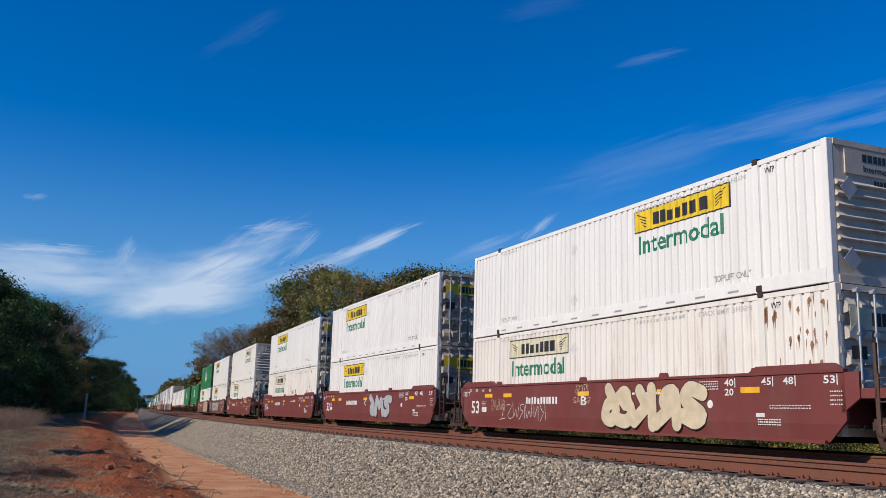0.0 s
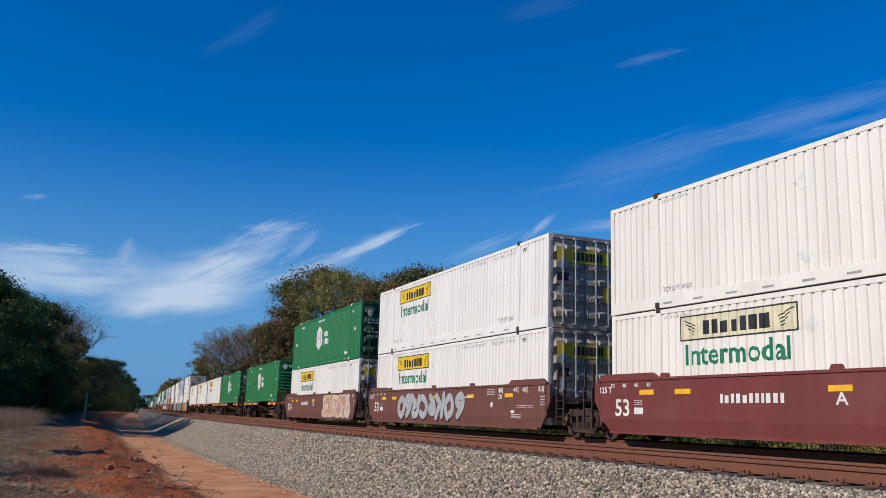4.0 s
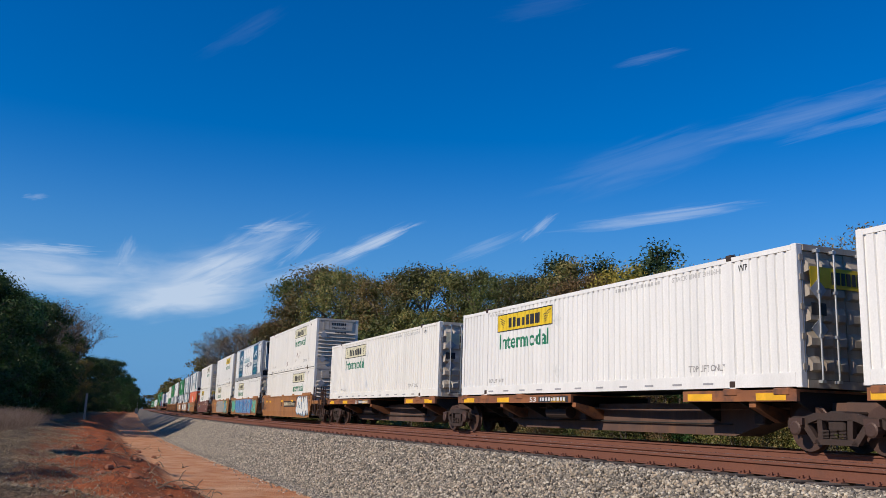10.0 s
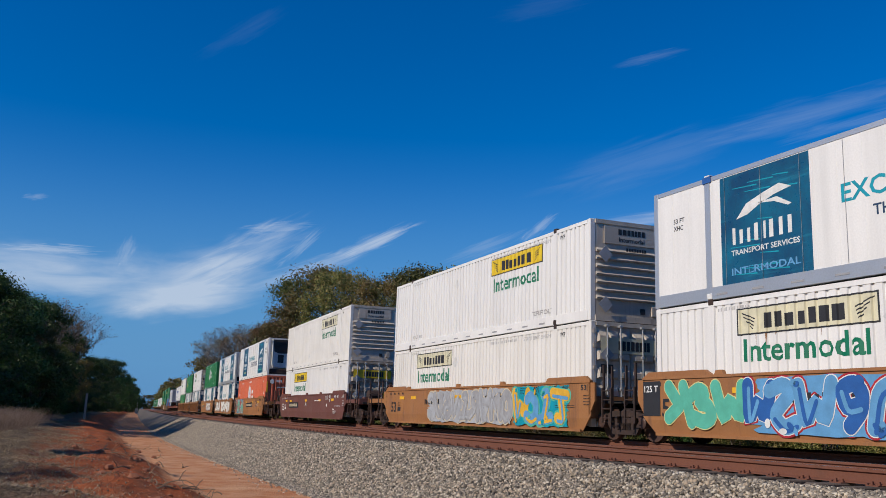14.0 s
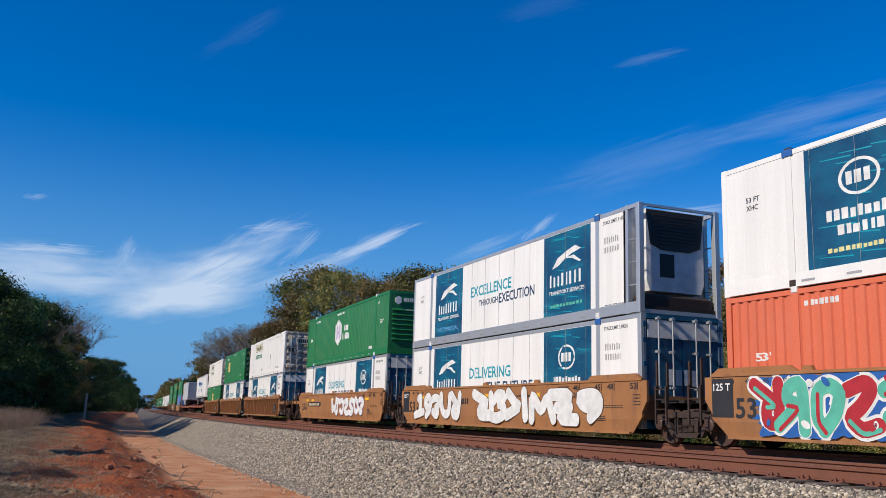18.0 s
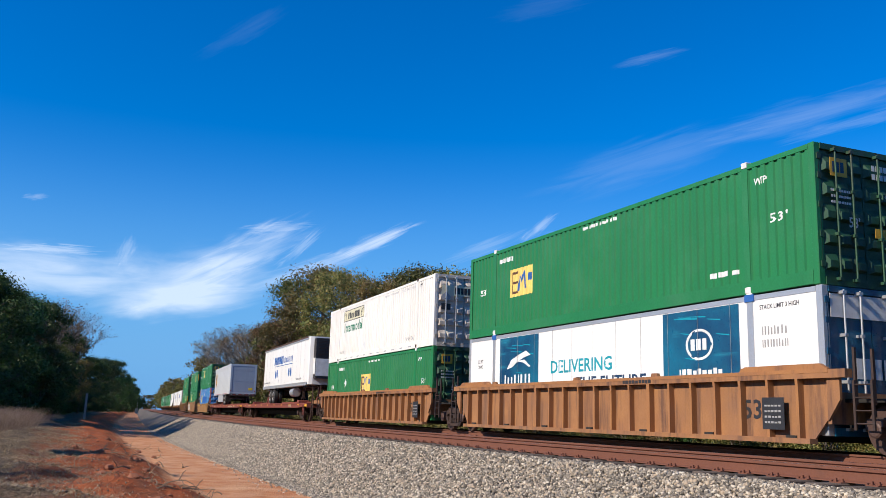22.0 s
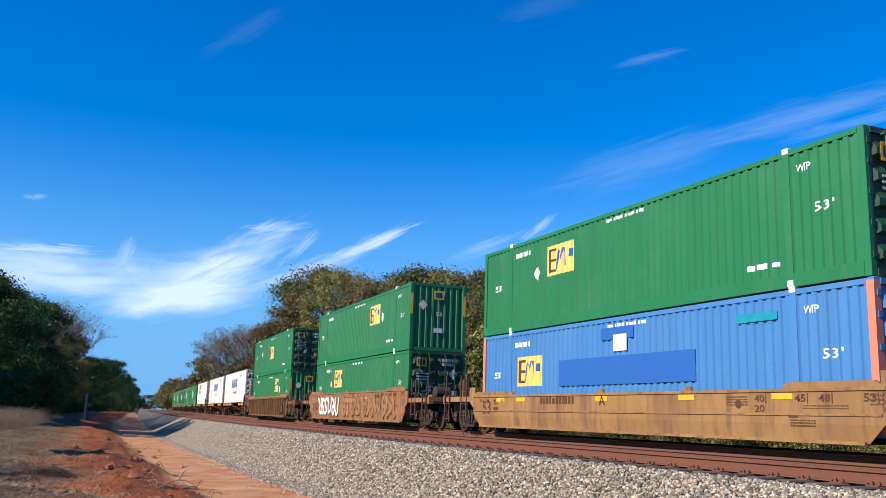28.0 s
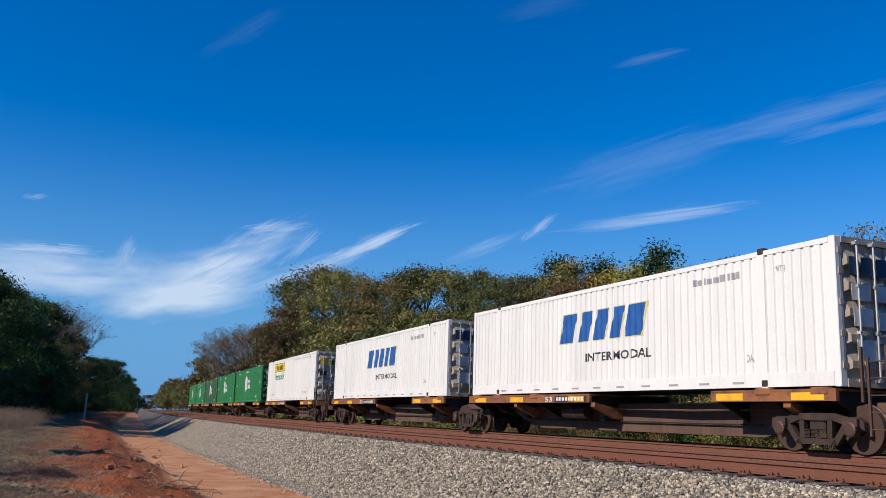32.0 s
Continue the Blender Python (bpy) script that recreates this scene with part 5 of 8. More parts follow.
def bogie(root, y, s0, arc0):
    """A two-axle truck under a car at y: cast frames with springs, bolster and two turning wheelsets."""
    b = part("bogie", shared("bolster", lambda: Geo().soft(-1.05, 1.05, -0.2, 0.2, 0.42, 0.80, 0.03).box(-0.35, 0.35, -0.3, 0.3, 0.80, 0.92), STEEL), STEEL, root, "grimy two-axle freight truck", pose(0, y, 0))

    def frame_geo():
        g = Geo()
        # cast frame: top chord, two slanted legs, bottom chord, columns, so that the windows stay open
        t = 0.055
        g.prism([(-1.16, 0.44), (-1.16, 0.60), (-1.02, 0.69), (-0.72, 0.69), (-0.48, 0.76), (0.48, 0.76), (0.72, 0.69), (1.02, 0.69), (1.16, 0.60), (1.16, 0.44), (0.95, 0.56), (0.66, 0.55), (0.44, 0.62), (-0.44, 0.62), (-0.66, 0.55), (-0.95, 0.56)], "x", -t, t)
        for s in (-1, 1):
            g.prism([(s * 0.66, 0.55), (s * 0.82, 0.55), (s * 0.52, 0.17), (s * 0.36, 0.17)], "x", -t, t)
            g.prism([(s * 0.28, 0.28), (s * 0.40, 0.28), (s * 0.42, 0.64), (s * 0.30, 0.64)], "x", -t, t)
        g.prism([(-0.52, 0.16), (0.52, 0.16), (0.44, 0.29), (-0.44, 0.29)], "x", -t, t)
        return g

    def springs():
        g = Geo()
        for yy in (-0.2, 0.0, 0.2):
            for i in range(6):
                z = 0.295 + i * 0.026
                g.box(-0.085, 0.085, yy - 0.085, yy + 0.085, z, z + 0.015)
        return g

    def boxes():
        g = Geo()
        g.lathe([(-0.10, 0.11), (-0.08, 0.145), (0.08, 0.145), (0.1, 0.1)], 14, (0, 0, 0.46))
        g.box(-0.07, 0.07, -0.17, 0.17, 0.52, 0.66)
        return g

    for s in (-1, 1):
        f = part("side_frame", shared("side_frame", frame_geo, STEEL), STEEL, b, "", pose(s * 1.03, 0, 0))
        part("spring_nest", shared("spring_nest", springs, STEEL), STEEL, b, "", pose(s * 1.03, 0, 0))
        for q in (-0.889, 0.889):
            part("axle_box", shared("axle_box", boxes, WHEEL), WHEEL, b, "", pose(s * 1.09, q, 0))
    for s in (-1, 1):
        w = part("wheelset", shared("wheelset", wheelset_geo, WHEEL), WHEEL, b, "rust-brown steel wheels on an axle", pose(0, s * 0.889, 0.46))
        WHEELS.append((w, s * 0.889, arc0 + y + s * 0.889))
    return b


def ladder(root, x, y, z0, z1, w, material, rungs=4, name="ladder"):
    g = Geo()
    for d in (0, w):
        g.box(x - 0.02, x + 0.02, y + d - 0.025, y + d + 0.025, z0, z1)
    for i in range(rungs):
        z = z0 + 0.12 + (z1 - z0 - 0.2) * i / max(1, rungs - 1)
        g.tube([(x, y, z), (x, y + w, z)], 0.014, 6)
    return part(name, g, material, root)


def grab(root, x, y0, y1, z, material, drop=0.1):
    return part("grab_iron", Geo().tube([(x + 0.06, y0, z), (x, y0, z + 0.0), (x, y1, z), (x + 0.06, y1, z)], 0.014, 6), material, root)


SILL_X = -1.475
IRONWORK = surface("rusty_ironwork", (0.085, 0.042, 0.028), (0.05, 0.032, 0.025), 0.75, 0.1, grain=40, big=2.5, dirt=(0.17, 0.08, 0.035), amount=0.3, bump=0.2)


def well_end(root, k, material, kind, arc0, accent):
    """One end of a well unit. kind 'end': platform over its own truck and a coupler; 'joint': half of an articulated joint."""
    e = k * HALF
    rev = lambda a: e + k * a        # distance outward from the container's end
    lo = lambda a, b: (min(rev(a), rev(b)), max(rev(a), rev(b)))
    part("bulkhead", Geo().box(-1.40, 1.40, *lo(0.10, 0.20), 0.55, 1.15), material, root)
    if kind == "end":
        y0, y1 = lo(0.2, 3.05)
        part("end_deck", Geo().box(-1.30, 1.30, y0, y1, 0.98, 1.06).box(-0.40, 0.40, y0, y1, 0.62, 0.98), DARK, root, "dark end platform over the truck")
        side = Geo()
        for s in (-1, 1):
            side.prism([(rev(0.2), 1.50), (rev(0.62), 1.50), (rev(0.62), 1.02), (rev(0.2), 0.74)], "x", s * 1.475 - 0.03, s * 1.475 + 0.03)
            side.box(s * 1.44 - 0.03, s * 1.44 + 0.03, *lo(0.6, 2.9), 1.02, 1.20)
        side.box(-1.47, 1.47, *lo(2.85, 3.0), 0.96, 1.24)
        part("end_sill", side, material, root)
        g = Geo().lathe([(-0.24, 0.05), (-0.18, 0.28), (0.42, 0.28), (0.48, 0.05)], 16, (-0.35, rev(1.2), 1.42))
        part("brake_cylinder", g, STEEL, root, "dark brake reservoir")
        part("brake_bracket", Geo().box(-0.75, -0.6, *lo(0.95, 1.45), 1.06, 1.35).box(0.3, 0.4, *lo(0.95, 1.45), 1.06, 1.35), material, root)
        if k < 0:
            g = Geo().lathe([(-0.03, 0.27), (0.03, 0.29), (0.03, 0.25), (-0.03, 0.24)], 18)
            g.box(-0.015, 0.015, -0.25, 0.25, -0.02, 0.02).box(-0.015, 0.015, -0.02, 0.02, -0.25, 0.25)
            part("brake_wheel", g, STEEL, root, "round hand-brake wheel", pose(0.35, rev(2.3), 1.72, 0, 0, 90))
            part("brake_post", Geo().box(0.22, 0.48, *lo(2.25, 2.4), 1.06, 1.95), material, root)
        for yy, z1 in ((0.95, 2.0), (1.45, 1.95), (2.75, 2.0)):
            part("hand_post", Geo().box(-1.47, -1.42, rev(yy) - 0.03, rev(yy) + 0.03, 0.55, z1), accent, root)
        ladder(root, -1.50, rev(2.35 if k > 0 else 2.75), 0.30, 1.30, 0.40, accent, 4)
        ladder(root, -1.47, rev(0.95 if k > 0 else 1.45), 0.42, 1.45, 0.45, accent, 3)
        grab(root, -1.52, *lo(2.3, 2.75), 1.45, accent)
        part("hoses", Geo().tube([(-0.5, rev(2.9), 0.9), (-0.55, rev(3.3), 0.45), (-0.4, rev(3.7), 0.4), (-0.3, rev(3.95), 0.62)], 0.025, 6), DARK, root, "black air hose")
        part("coupler", Geo().box(-0.11, 0.11, *lo(3.0, 3.55), 0.72, 0.94).soft(-0.19, 0.19, *lo(3.5, 3.84), 0.66, 1.0, 0.04), STEEL, root, "rusty knuckle coupler")
        bogie(root, rev(1.65), None, arc0)
    else:
        part("joint_platform", Geo().box(-1.05, 1.05, *lo(0.2, 1.35), 0.96, 1.03).box(-0.35, 0.35, *lo(0.2, 1.55), 0.6, 0.96), DARK, root, "dark articulated end over the shared truck")
        g = Geo()
        for s in (-1, 1):
            part("end_gusset", Geo().prism([(rev(0.2), 1.50), (rev(0.50), 1.50), (rev(0.50), 1.0), (rev(0.2), 0.60)], "x", s * 1.475 - 0.03, s * 1.475 + 0.03), material, root)
        part("hand_post", Geo().box(-1.40, -1.35, rev(0.75) - 0.025, rev(0.75) + 0.025, 0.9, 1.95), STEEL, root)
        part("hand_post", Geo().box(-1.40, -1.35, rev(1.15) - 0.025, rev(1.15) + 0.025, 0.9, 1.90), STEEL, root)
        ladder(root, -1.42, rev(0.75 if k > 0 else 1.15), 0.45, 1.35, 0.40, STEEL, 4)
        if k > 0:
            bogie(root, rev(1.67), None, arc0)


def well_car(label, material, s, ends_=("end", "joint"), ribs=False, accent=None, chord=None, letters=None, patches=True, ink=None, unit="B", numbers=True, drop=0.0):
    """A well unit: two deep side sills, cross floor, ends; the container sits down in the well."""
    accent, ink = accent or IRONWORK, ink or C["white"]
    root = thing("well_car", label, "railway car", "well cars of the train")
    arc0 = s + HALF
    y0, y1 = -HALF - 0.30, HALF + 0.28
    for sx in (-1, 1):
        if not ribs:
            g = Geo().prism([(y0 + 0.07, 0.55), (y1 - 0.07, 0.55), (y1, 0.62), (y1, 1.54 - drop), (y0, 1.54 - drop), (y0, 0.62)], "x", -0.03, 0.03)
            o = sx * 0.03
            g.add([(-o, y0 + 0.07, 0.55), (o, y0 + 0.07, 0.55), (o, y1 - 0.07, 0.55), (-o, y1 - 0.07, 0.55), (-o, y0 + 0.45, 0.22), (o - sx * 0.045, y0 + 0.45, 0.22), (o - sx * 0.045, y1 - 0.45, 0.22), (-o, y1 - 0.45, 0.22)],
                  [(0, 1, 2, 3), (4, 7, 6, 5), (0, 4, 5, 1), (1, 5, 6, 2), (2, 6, 7, 3), (3, 7, 4, 0)])
            part("top_flange", shared("top_flange" if not drop else "low_top_flange", lambda: Geo().box(-0.055, 0.055, y0, y1, 1.50 - drop, 1.56 - drop), material), material, root, "", pose(sx * 1.475, 0, 0))
            part("bottom_flange", shared("bottom_flange", lambda: Geo().box(-0.06, 0.06, y0 + 0.5, y1 - 0.5, 0.19, 0.25), material), material, root, "", pose(sx * 1.475, 0, 0))
        else:
            g = Geo().prism([(y0 + 0.55, 0.24), (y1 - 0.55, 0.24), (y1, 0.85), (y1, 1.46), (y0, 1.46), (y0, 0.85)], "x", -0.02 + sx * -0.09, 0.02 + sx * -0.09)
            g.box(-0.09, 0.09, y0 - 0.4, y1 + 0.4, 1.40, 1.56)
            g.box(-0.10, 0.10, y0 + 0.5, y1 - 0.5, 0.17, 0.27)
            for i in range(20):
                yy = y0 + 0.8 + (y1 - y0 - 1.6) * i / 19
                ww = 0.06 if i in (6, 13) else 0.035
                rib_geo = lambda: Geo().prism([(sx * -0.07, 0.27), (sx * 0.075, 0.27), (sx * 0.075, 1.2), (sx * 0.09, 1.40), (sx * -0.07, 1.40)], "y", -ww, ww)
                if sx < 0:
                    part("side_rib", shared("side_rib_%d" % (ww > 0.05), rib_geo, chord or material), chord or material, root, "", pose(sx * 1.475, yy, 0))
                else:
                    q = rib_geo()
                    g.add([(p[0], p[1] + yy, p[2]) for p in q.v], q.f)
        part("side_sill", g, material, root, "", pose(sx * 1.475, 0, 0))
        for a, b in ((y0, y0 + 2.5), (y1 - 2.5, y1)):
            c = chord or material
            part("guide_rail", Geo().prism([(a, 1.54 - drop), (a + 0.25, 1.68 - drop), (b - 0.25, 1.68 - drop), (b, 1.54 - drop)], "x", sx * 1.475 - 0.05, sx * 1.475 + 0.05).box(sx * 1.40 - 0.07, sx * 1.40 + 0.07, a, b, 1.40 - drop, 1.5 - drop), c, root)
    g = Geo()
    for i in range(7):
        yy = -HALF + 0.8 + i * (BOX_L - 1.6) / 6
        g.box(-1.45, 1.45, yy - 0.14, yy + 0.14, 0.20, 0.32)
    part("cross_floor", g, DARK, root, "dark cross members under the load")
    if chord:
        part("top_chord", Geo().box(SILL_X - 0.095, SILL_X + 0.09, y0, y1, 1.50, 1.575), chord, root, "lighter top chord")
    for k, kind in ((-1, ends_[0]), (1, ends_[1])):
        well_end(root, k, material, kind, arc0, accent)
    for yy in (-HALF + 2.0, -HALF + 5.1, 0.6, HALF - 2.4):
        part("container_guide", Geo().prism([(yy - 0.16, 1.54 - drop), (yy - 0.10, 1.66 - drop), (yy + 0.10, 1.66 - drop), (yy + 0.16, 1.54 - drop)], "x", SILL_X - 0.02, SILL_X + 0.07), material, root)
    x = SILL_X - (0.034 if not ribs else 0.078)
    if patches and not ribs:
        for yy in (-HALF + 2.15, -HALF + 5.1, 0.5, HALF - 3.1, HALF - 1.75):
            plate(root, yy + 0.28, yy - 0.28, 1.15 - drop * 0.4, 1.27 - drop * 0.4, C["safety"], x, name="reflector", label="yellow reflective patch")
    yf = -HALF
    if not ribs:
        for t, yy in (("53", 0.02), ("48", 1.05), ("45", 1.65), ("40", 2.75)):
            words(root, t, yf + yy + 0.17, yf + yy - 0.11, 1.30 - drop, 1.45 - drop, ink, x - 0.004)
            plate(root, yf + yy - 0.14, yf + yy - 0.165, 1.27 - drop, 1.47 - drop, ink, x, 0.003, name="tick_mark")
        words(root, "20", yf + 2.92, yf + 2.64, 1.10 - drop, 1.25 - drop, ink, x - 0.004)
        for i in range(4):
            bars(root, yf + 3.75, yf + 3.1, 1.40 - drop - i * 0.055, 1.425 - drop - i * 0.055, ink, 11, x - 0.003, 80 + i, fill=0.6)
            bars(root, yf + 0.05, yf - 0.26, 1.14 - i * 0.08, 1.165 - i * 0.08, ink, 6, x - 0.003, 180 + i, fill=0.6)
        for i in range(2):
            bars(root, yf + 1.6, yf + 0.5, 0.88 - i * 0.05, 0.90 - i * 0.05, ink, 16, x - 0.003, 84 + i, fill=0.6)
        plate(root, yf + 2.0, yf + 1.75, 0.66, 0.74, ink, x, 0.003, name="stencil_patch")
        for i in range(3):
            bars(root, yf + 1.95, yf + 1.3, 0.60 - i * 0.05, 0.625 - i * 0.05, ink, 10, x - 0.003, 90 + i)
        bars(root, yf + 6.3, yf + 5.0, 1.16, 1.21, ink, 9, x - 0.003, 96)
        if numbers:
            bars(root, yf + 11.8, yf + 9.9, 0.94, 1.14, ink, 11, x - 0.003, 97, fill=0.62)
        words(root, unit, yf + 8.7, yf + 8.4, 0.90, 1.14, ink, x - 0.004)
        words(root, "53", HALF - 0.45, HALF - 1.05, 0.62, 1.05, ink, x - 0.004)
        plate(root, HALF - 1.25, HALF - 1.6, 0.68, 0.84, ink, x, 0.003, name="stencil_patch")
        for i in range(3):
            bars(root, HALF - 1.26, HALF - 1.59, 0.90 + i * 0.05, 0.92 + i * 0.05, ink, 6, x - 0.003, 98 + i, fill=0.6)
        for i, t in enumerate(("53", "48", "45", "40")):
            words(root, t, HALF - 0.25 - i * 0.5, HALF - 0.42 - i * 0.5, 1.34 - drop, 1.44 - drop, ink, x - 0.004)
        if ends_[1] == "joint":
            if material in (TAN, TAN_RUST):
                plate(root, HALF + 0.27, HALF - 0.38, 0.64, 1.46, C["dark"], x + 0.001, name="end_panel", label="black panel at the joint")
            words(root, "125 T", HALF + 0.22, HALF - 0.30, 1.20, 1.36, C["white"], x - 0.006)
        part("round_stencil", Geo().lathe([(-0.004, 0.09), (0, 0.09)], 18, (x, yf + 3.4, 0.92)), ink, root)
    else:
        bars(root, yf + 6.3, yf + 5.1, 1.43, 1.51, C["dark"], 9, x - 0.016, 97)
        words(root, "53", yf + 2.15, yf + 1.62, 0.62, 1.02, C["dark"], SILL_X + 0.064)
        plate(root, yf + 1.45, yf + 0.85, 0.42, 1.05, C["dark"], x + 0.006, name="consolidated_stencil", label="dark stencil panel")
        for i in range(4):
            bars(root, yf + 1.38, yf + 0.92, 0.54 + i * 0.11, 0.58 + i * 0.11, C["stencil"], 5, x + 0.001, 130 + i)
    if drop:
        for sx in (-1, 1):
            part("mid_flange", Geo().box(sx * 1.475 - 0.05, sx * 1.475 + 0.05, y0 + 0.1, y1 - 0.1, 0.70, 0.74), material, root)
    return root


def spine_car(label, s, ends_, accent=None, flip=False):
    """A skeleton unit: one deep centre spine, side arms carrying the container, trucks at the ends."""
    root = thing("spine_car", label, "railway car", "spine cars of the train")
    arc0 = s + HALF
    paint = accent or SPINE_PAINT
    fish = Geo().prism([(-HALF - 1.2, 0.98), (-HALF - 1.2, 0.72), (-HALF + 1.6, 0.66), (-HALF + 3.0, 0.24), (HALF - 3.0, 0.24), (HALF - 1.6, 0.66), (HALF + 1.2, 0.72), (HALF + 1.2, 0.98)], "x", -0.38, 0.38)
    part("centre_spine", fish, GIRDER, root, "deep rusty brown centre girder")
    for y0, y1 in ((-HALF - 0.15, -HALF + 7.4), (HALF - 1.2, HALF - 0.1)) if flip else ((-HALF + 0.1, -HALF + 3.6), (HALF - 7.6, HALF + 0.15)):
        part("side_platform", Geo().box(-1.36, -1.28, y0, y1, 0.98, 1.18).box(-1.36, 1.36, y0, y1, 1.17, 1.215).box(1.28, 1.36, y0, y1, 0.98, 1.18), paint, root, "orange-brown side platform")
        n = max(1, int((y1 - y0) / 1.3))
        for i in range(n + 1):
            yy = y0 + 0.1 + i * (y1 - y0 - 0.2) / n
            part("support_arm", shared("support_arm", lambda: Geo().prism([(-1.30, 1.17), (1.30, 1.17), (1.30, 1.0), (0.38, 0.55), (-0.38, 0.55), (-1.30, 1.0)], "y", -0.035, 0.035), DARK), DARK, root, "", pose(0, yy, 0))
    for yy in (-HALF + 0.5, -HALF + 2.0, HALF - 2.0, HALF - 4.5, HALF - 0.4):
        part("pedestal", Geo().soft(-1.38, -1.12, yy - 0.22, yy + 0.22, 1.10, SPINE + 0.0, 0.02).soft(1.12, 1.38, yy - 0.22, yy + 0.22, 1.10, SPINE, 0.02), paint, root)
    for yy in (-HALF + 0.6, -HALF + 3.4, -HALF + 6.6, HALF - 0.6) if flip else (-HALF + 0.8, -HALF + 3.0, HALF - 3.4, HALF - 6.9, HALF - 0.8):
        plate(root, yy + 0.42, yy - 0.42, 1.0, 1.15, C["safety"], -1.362, name="reflector", label="yellow reflective patch")
    words(root, "53", -HALF + 4.7 if flip else HALF - 5.2, -HALF + 4.3 if flip else HALF - 5.6, 1.0, 1.15, C["white"], -1.366)
    if not flip:
        plate(root, HALF - 5.75, HALF - 7.45, 0.99, 1.16, C["dark"], -1.362, name="number_panel", label="black number panel")
        bars(root, HALF - 5.85, HALF - 7.35, 1.03, 1.13, C["white"], 9, -1.367, 21, fill=0.62)
    else:
        graffiti(root, -HALF + 3.0, -HALF + 1.1, 1.0, 1.16, paint, C["brown"], 61, 6, x=-1.362, w=0.02)
    for yy in (-HALF + 1.4, HALF - 3.2, 0.4):
        part("bracket_beam", Geo().prism([(-1.30, 0.98), (-0.36, 0.80), (-0.36, 0.55), (-0.6, 0.55), (-1.30, 0.86)], "y", yy - 0.10, yy + 0.10), paint, root, "rusty bracket beam")
        part("brake_valve", Geo().soft(-0.72, -0.48, yy + 0.3, yy + 0.62, 0.50, 0.76, 0.03), STEEL, root)
    part("brake_pipe", Geo().tube([(-0.62, -HALF + 1.0, 0.86), (-0.66, -3.0, 0.80), (-0.62, 2.0, 0.86), (-0.6, HALF - 1.0, 0.84)], 0.025, 6), GIRDER, root)
    part("air_tank", Geo().tube([(-0.75, HALF - 6.6, 0.72), (-0.75, HALF - 6.4, 0.72), (-0.75, HALF - 5.6, 0.72), (-0.75, HALF - 5.4, 0.72)], 0.18, 12), STEEL, root, "grimy air tank")
    part("brake_rod", Geo().tube([(-0.45, -HALF + 3, 0.5), (-0.45, HALF - 3, 0.5)], 0.02, 6), DARK, root)
    for k, kind in ((-1, ends_[0]), (1, ends_[1])):
        rev = lambda a: k * (HALF + a)
        lo = lambda a, b: (min(rev(a), rev(b)), max(rev(a), rev(b)))
        if kind == "end":
            part("end_sill", Geo().box(-1.40, 1.40, *lo(1.15, 1.3), 0.92, 1.2).box(-0.3, 0.3, *lo(0.0, 1.2), 0.7, 0.98), paint, root)
            part("coupler", Geo().box(-0.11, 0.11, *lo(1.2, 1.8), 0.72, 0.94).soft(-0.19, 0.19, *lo(1.75, 2.1), 0.66, 1.0, 0.04), STEEL, root, "rusty knuckle coupler")
            ladder(root, -1.44, rev(0.7 if k > 0 else 1.15), 0.35, 1.75, 0.42, IRONWORK, 5)
            for yy in (0.55, 1.1):
                part("hand_post", Geo().box(-1.42, -1.37, rev(yy) - 0.025, rev(yy) + 0.025, 0.95, 1.95), IRONWORK, root)
            bogie(root, rev(-0.9), None, arc0)
        elif k > 0:
            bogie(root, rev(0.9), None, arc0)
            part("joint_casting", Geo().soft(-0.3, 0.3, *lo(1.0, 1.4), 0.6, 1.0, 0.05), STEEL, root)
    return root


GIRDER = surface("rusty_girder", (0.115, 0.06, 0.042), (0.06, 0.036, 0.03), 0.75, grain=30, big=1.4, mix=0.9, dirt=(0.17, 0.08, 0.04), amount=0.4, streak=True, bump=0.15)
SPINE_PAINT = surface("orange_brown_spine_paint", (0.30, 0.11, 0.034), (0.17, 0.06, 0.03), 0.7, grain=30, big=1.1, mix=0.9, dirt=(0.085, 0.042, 0.03), amount=0.5, bump=0.1)


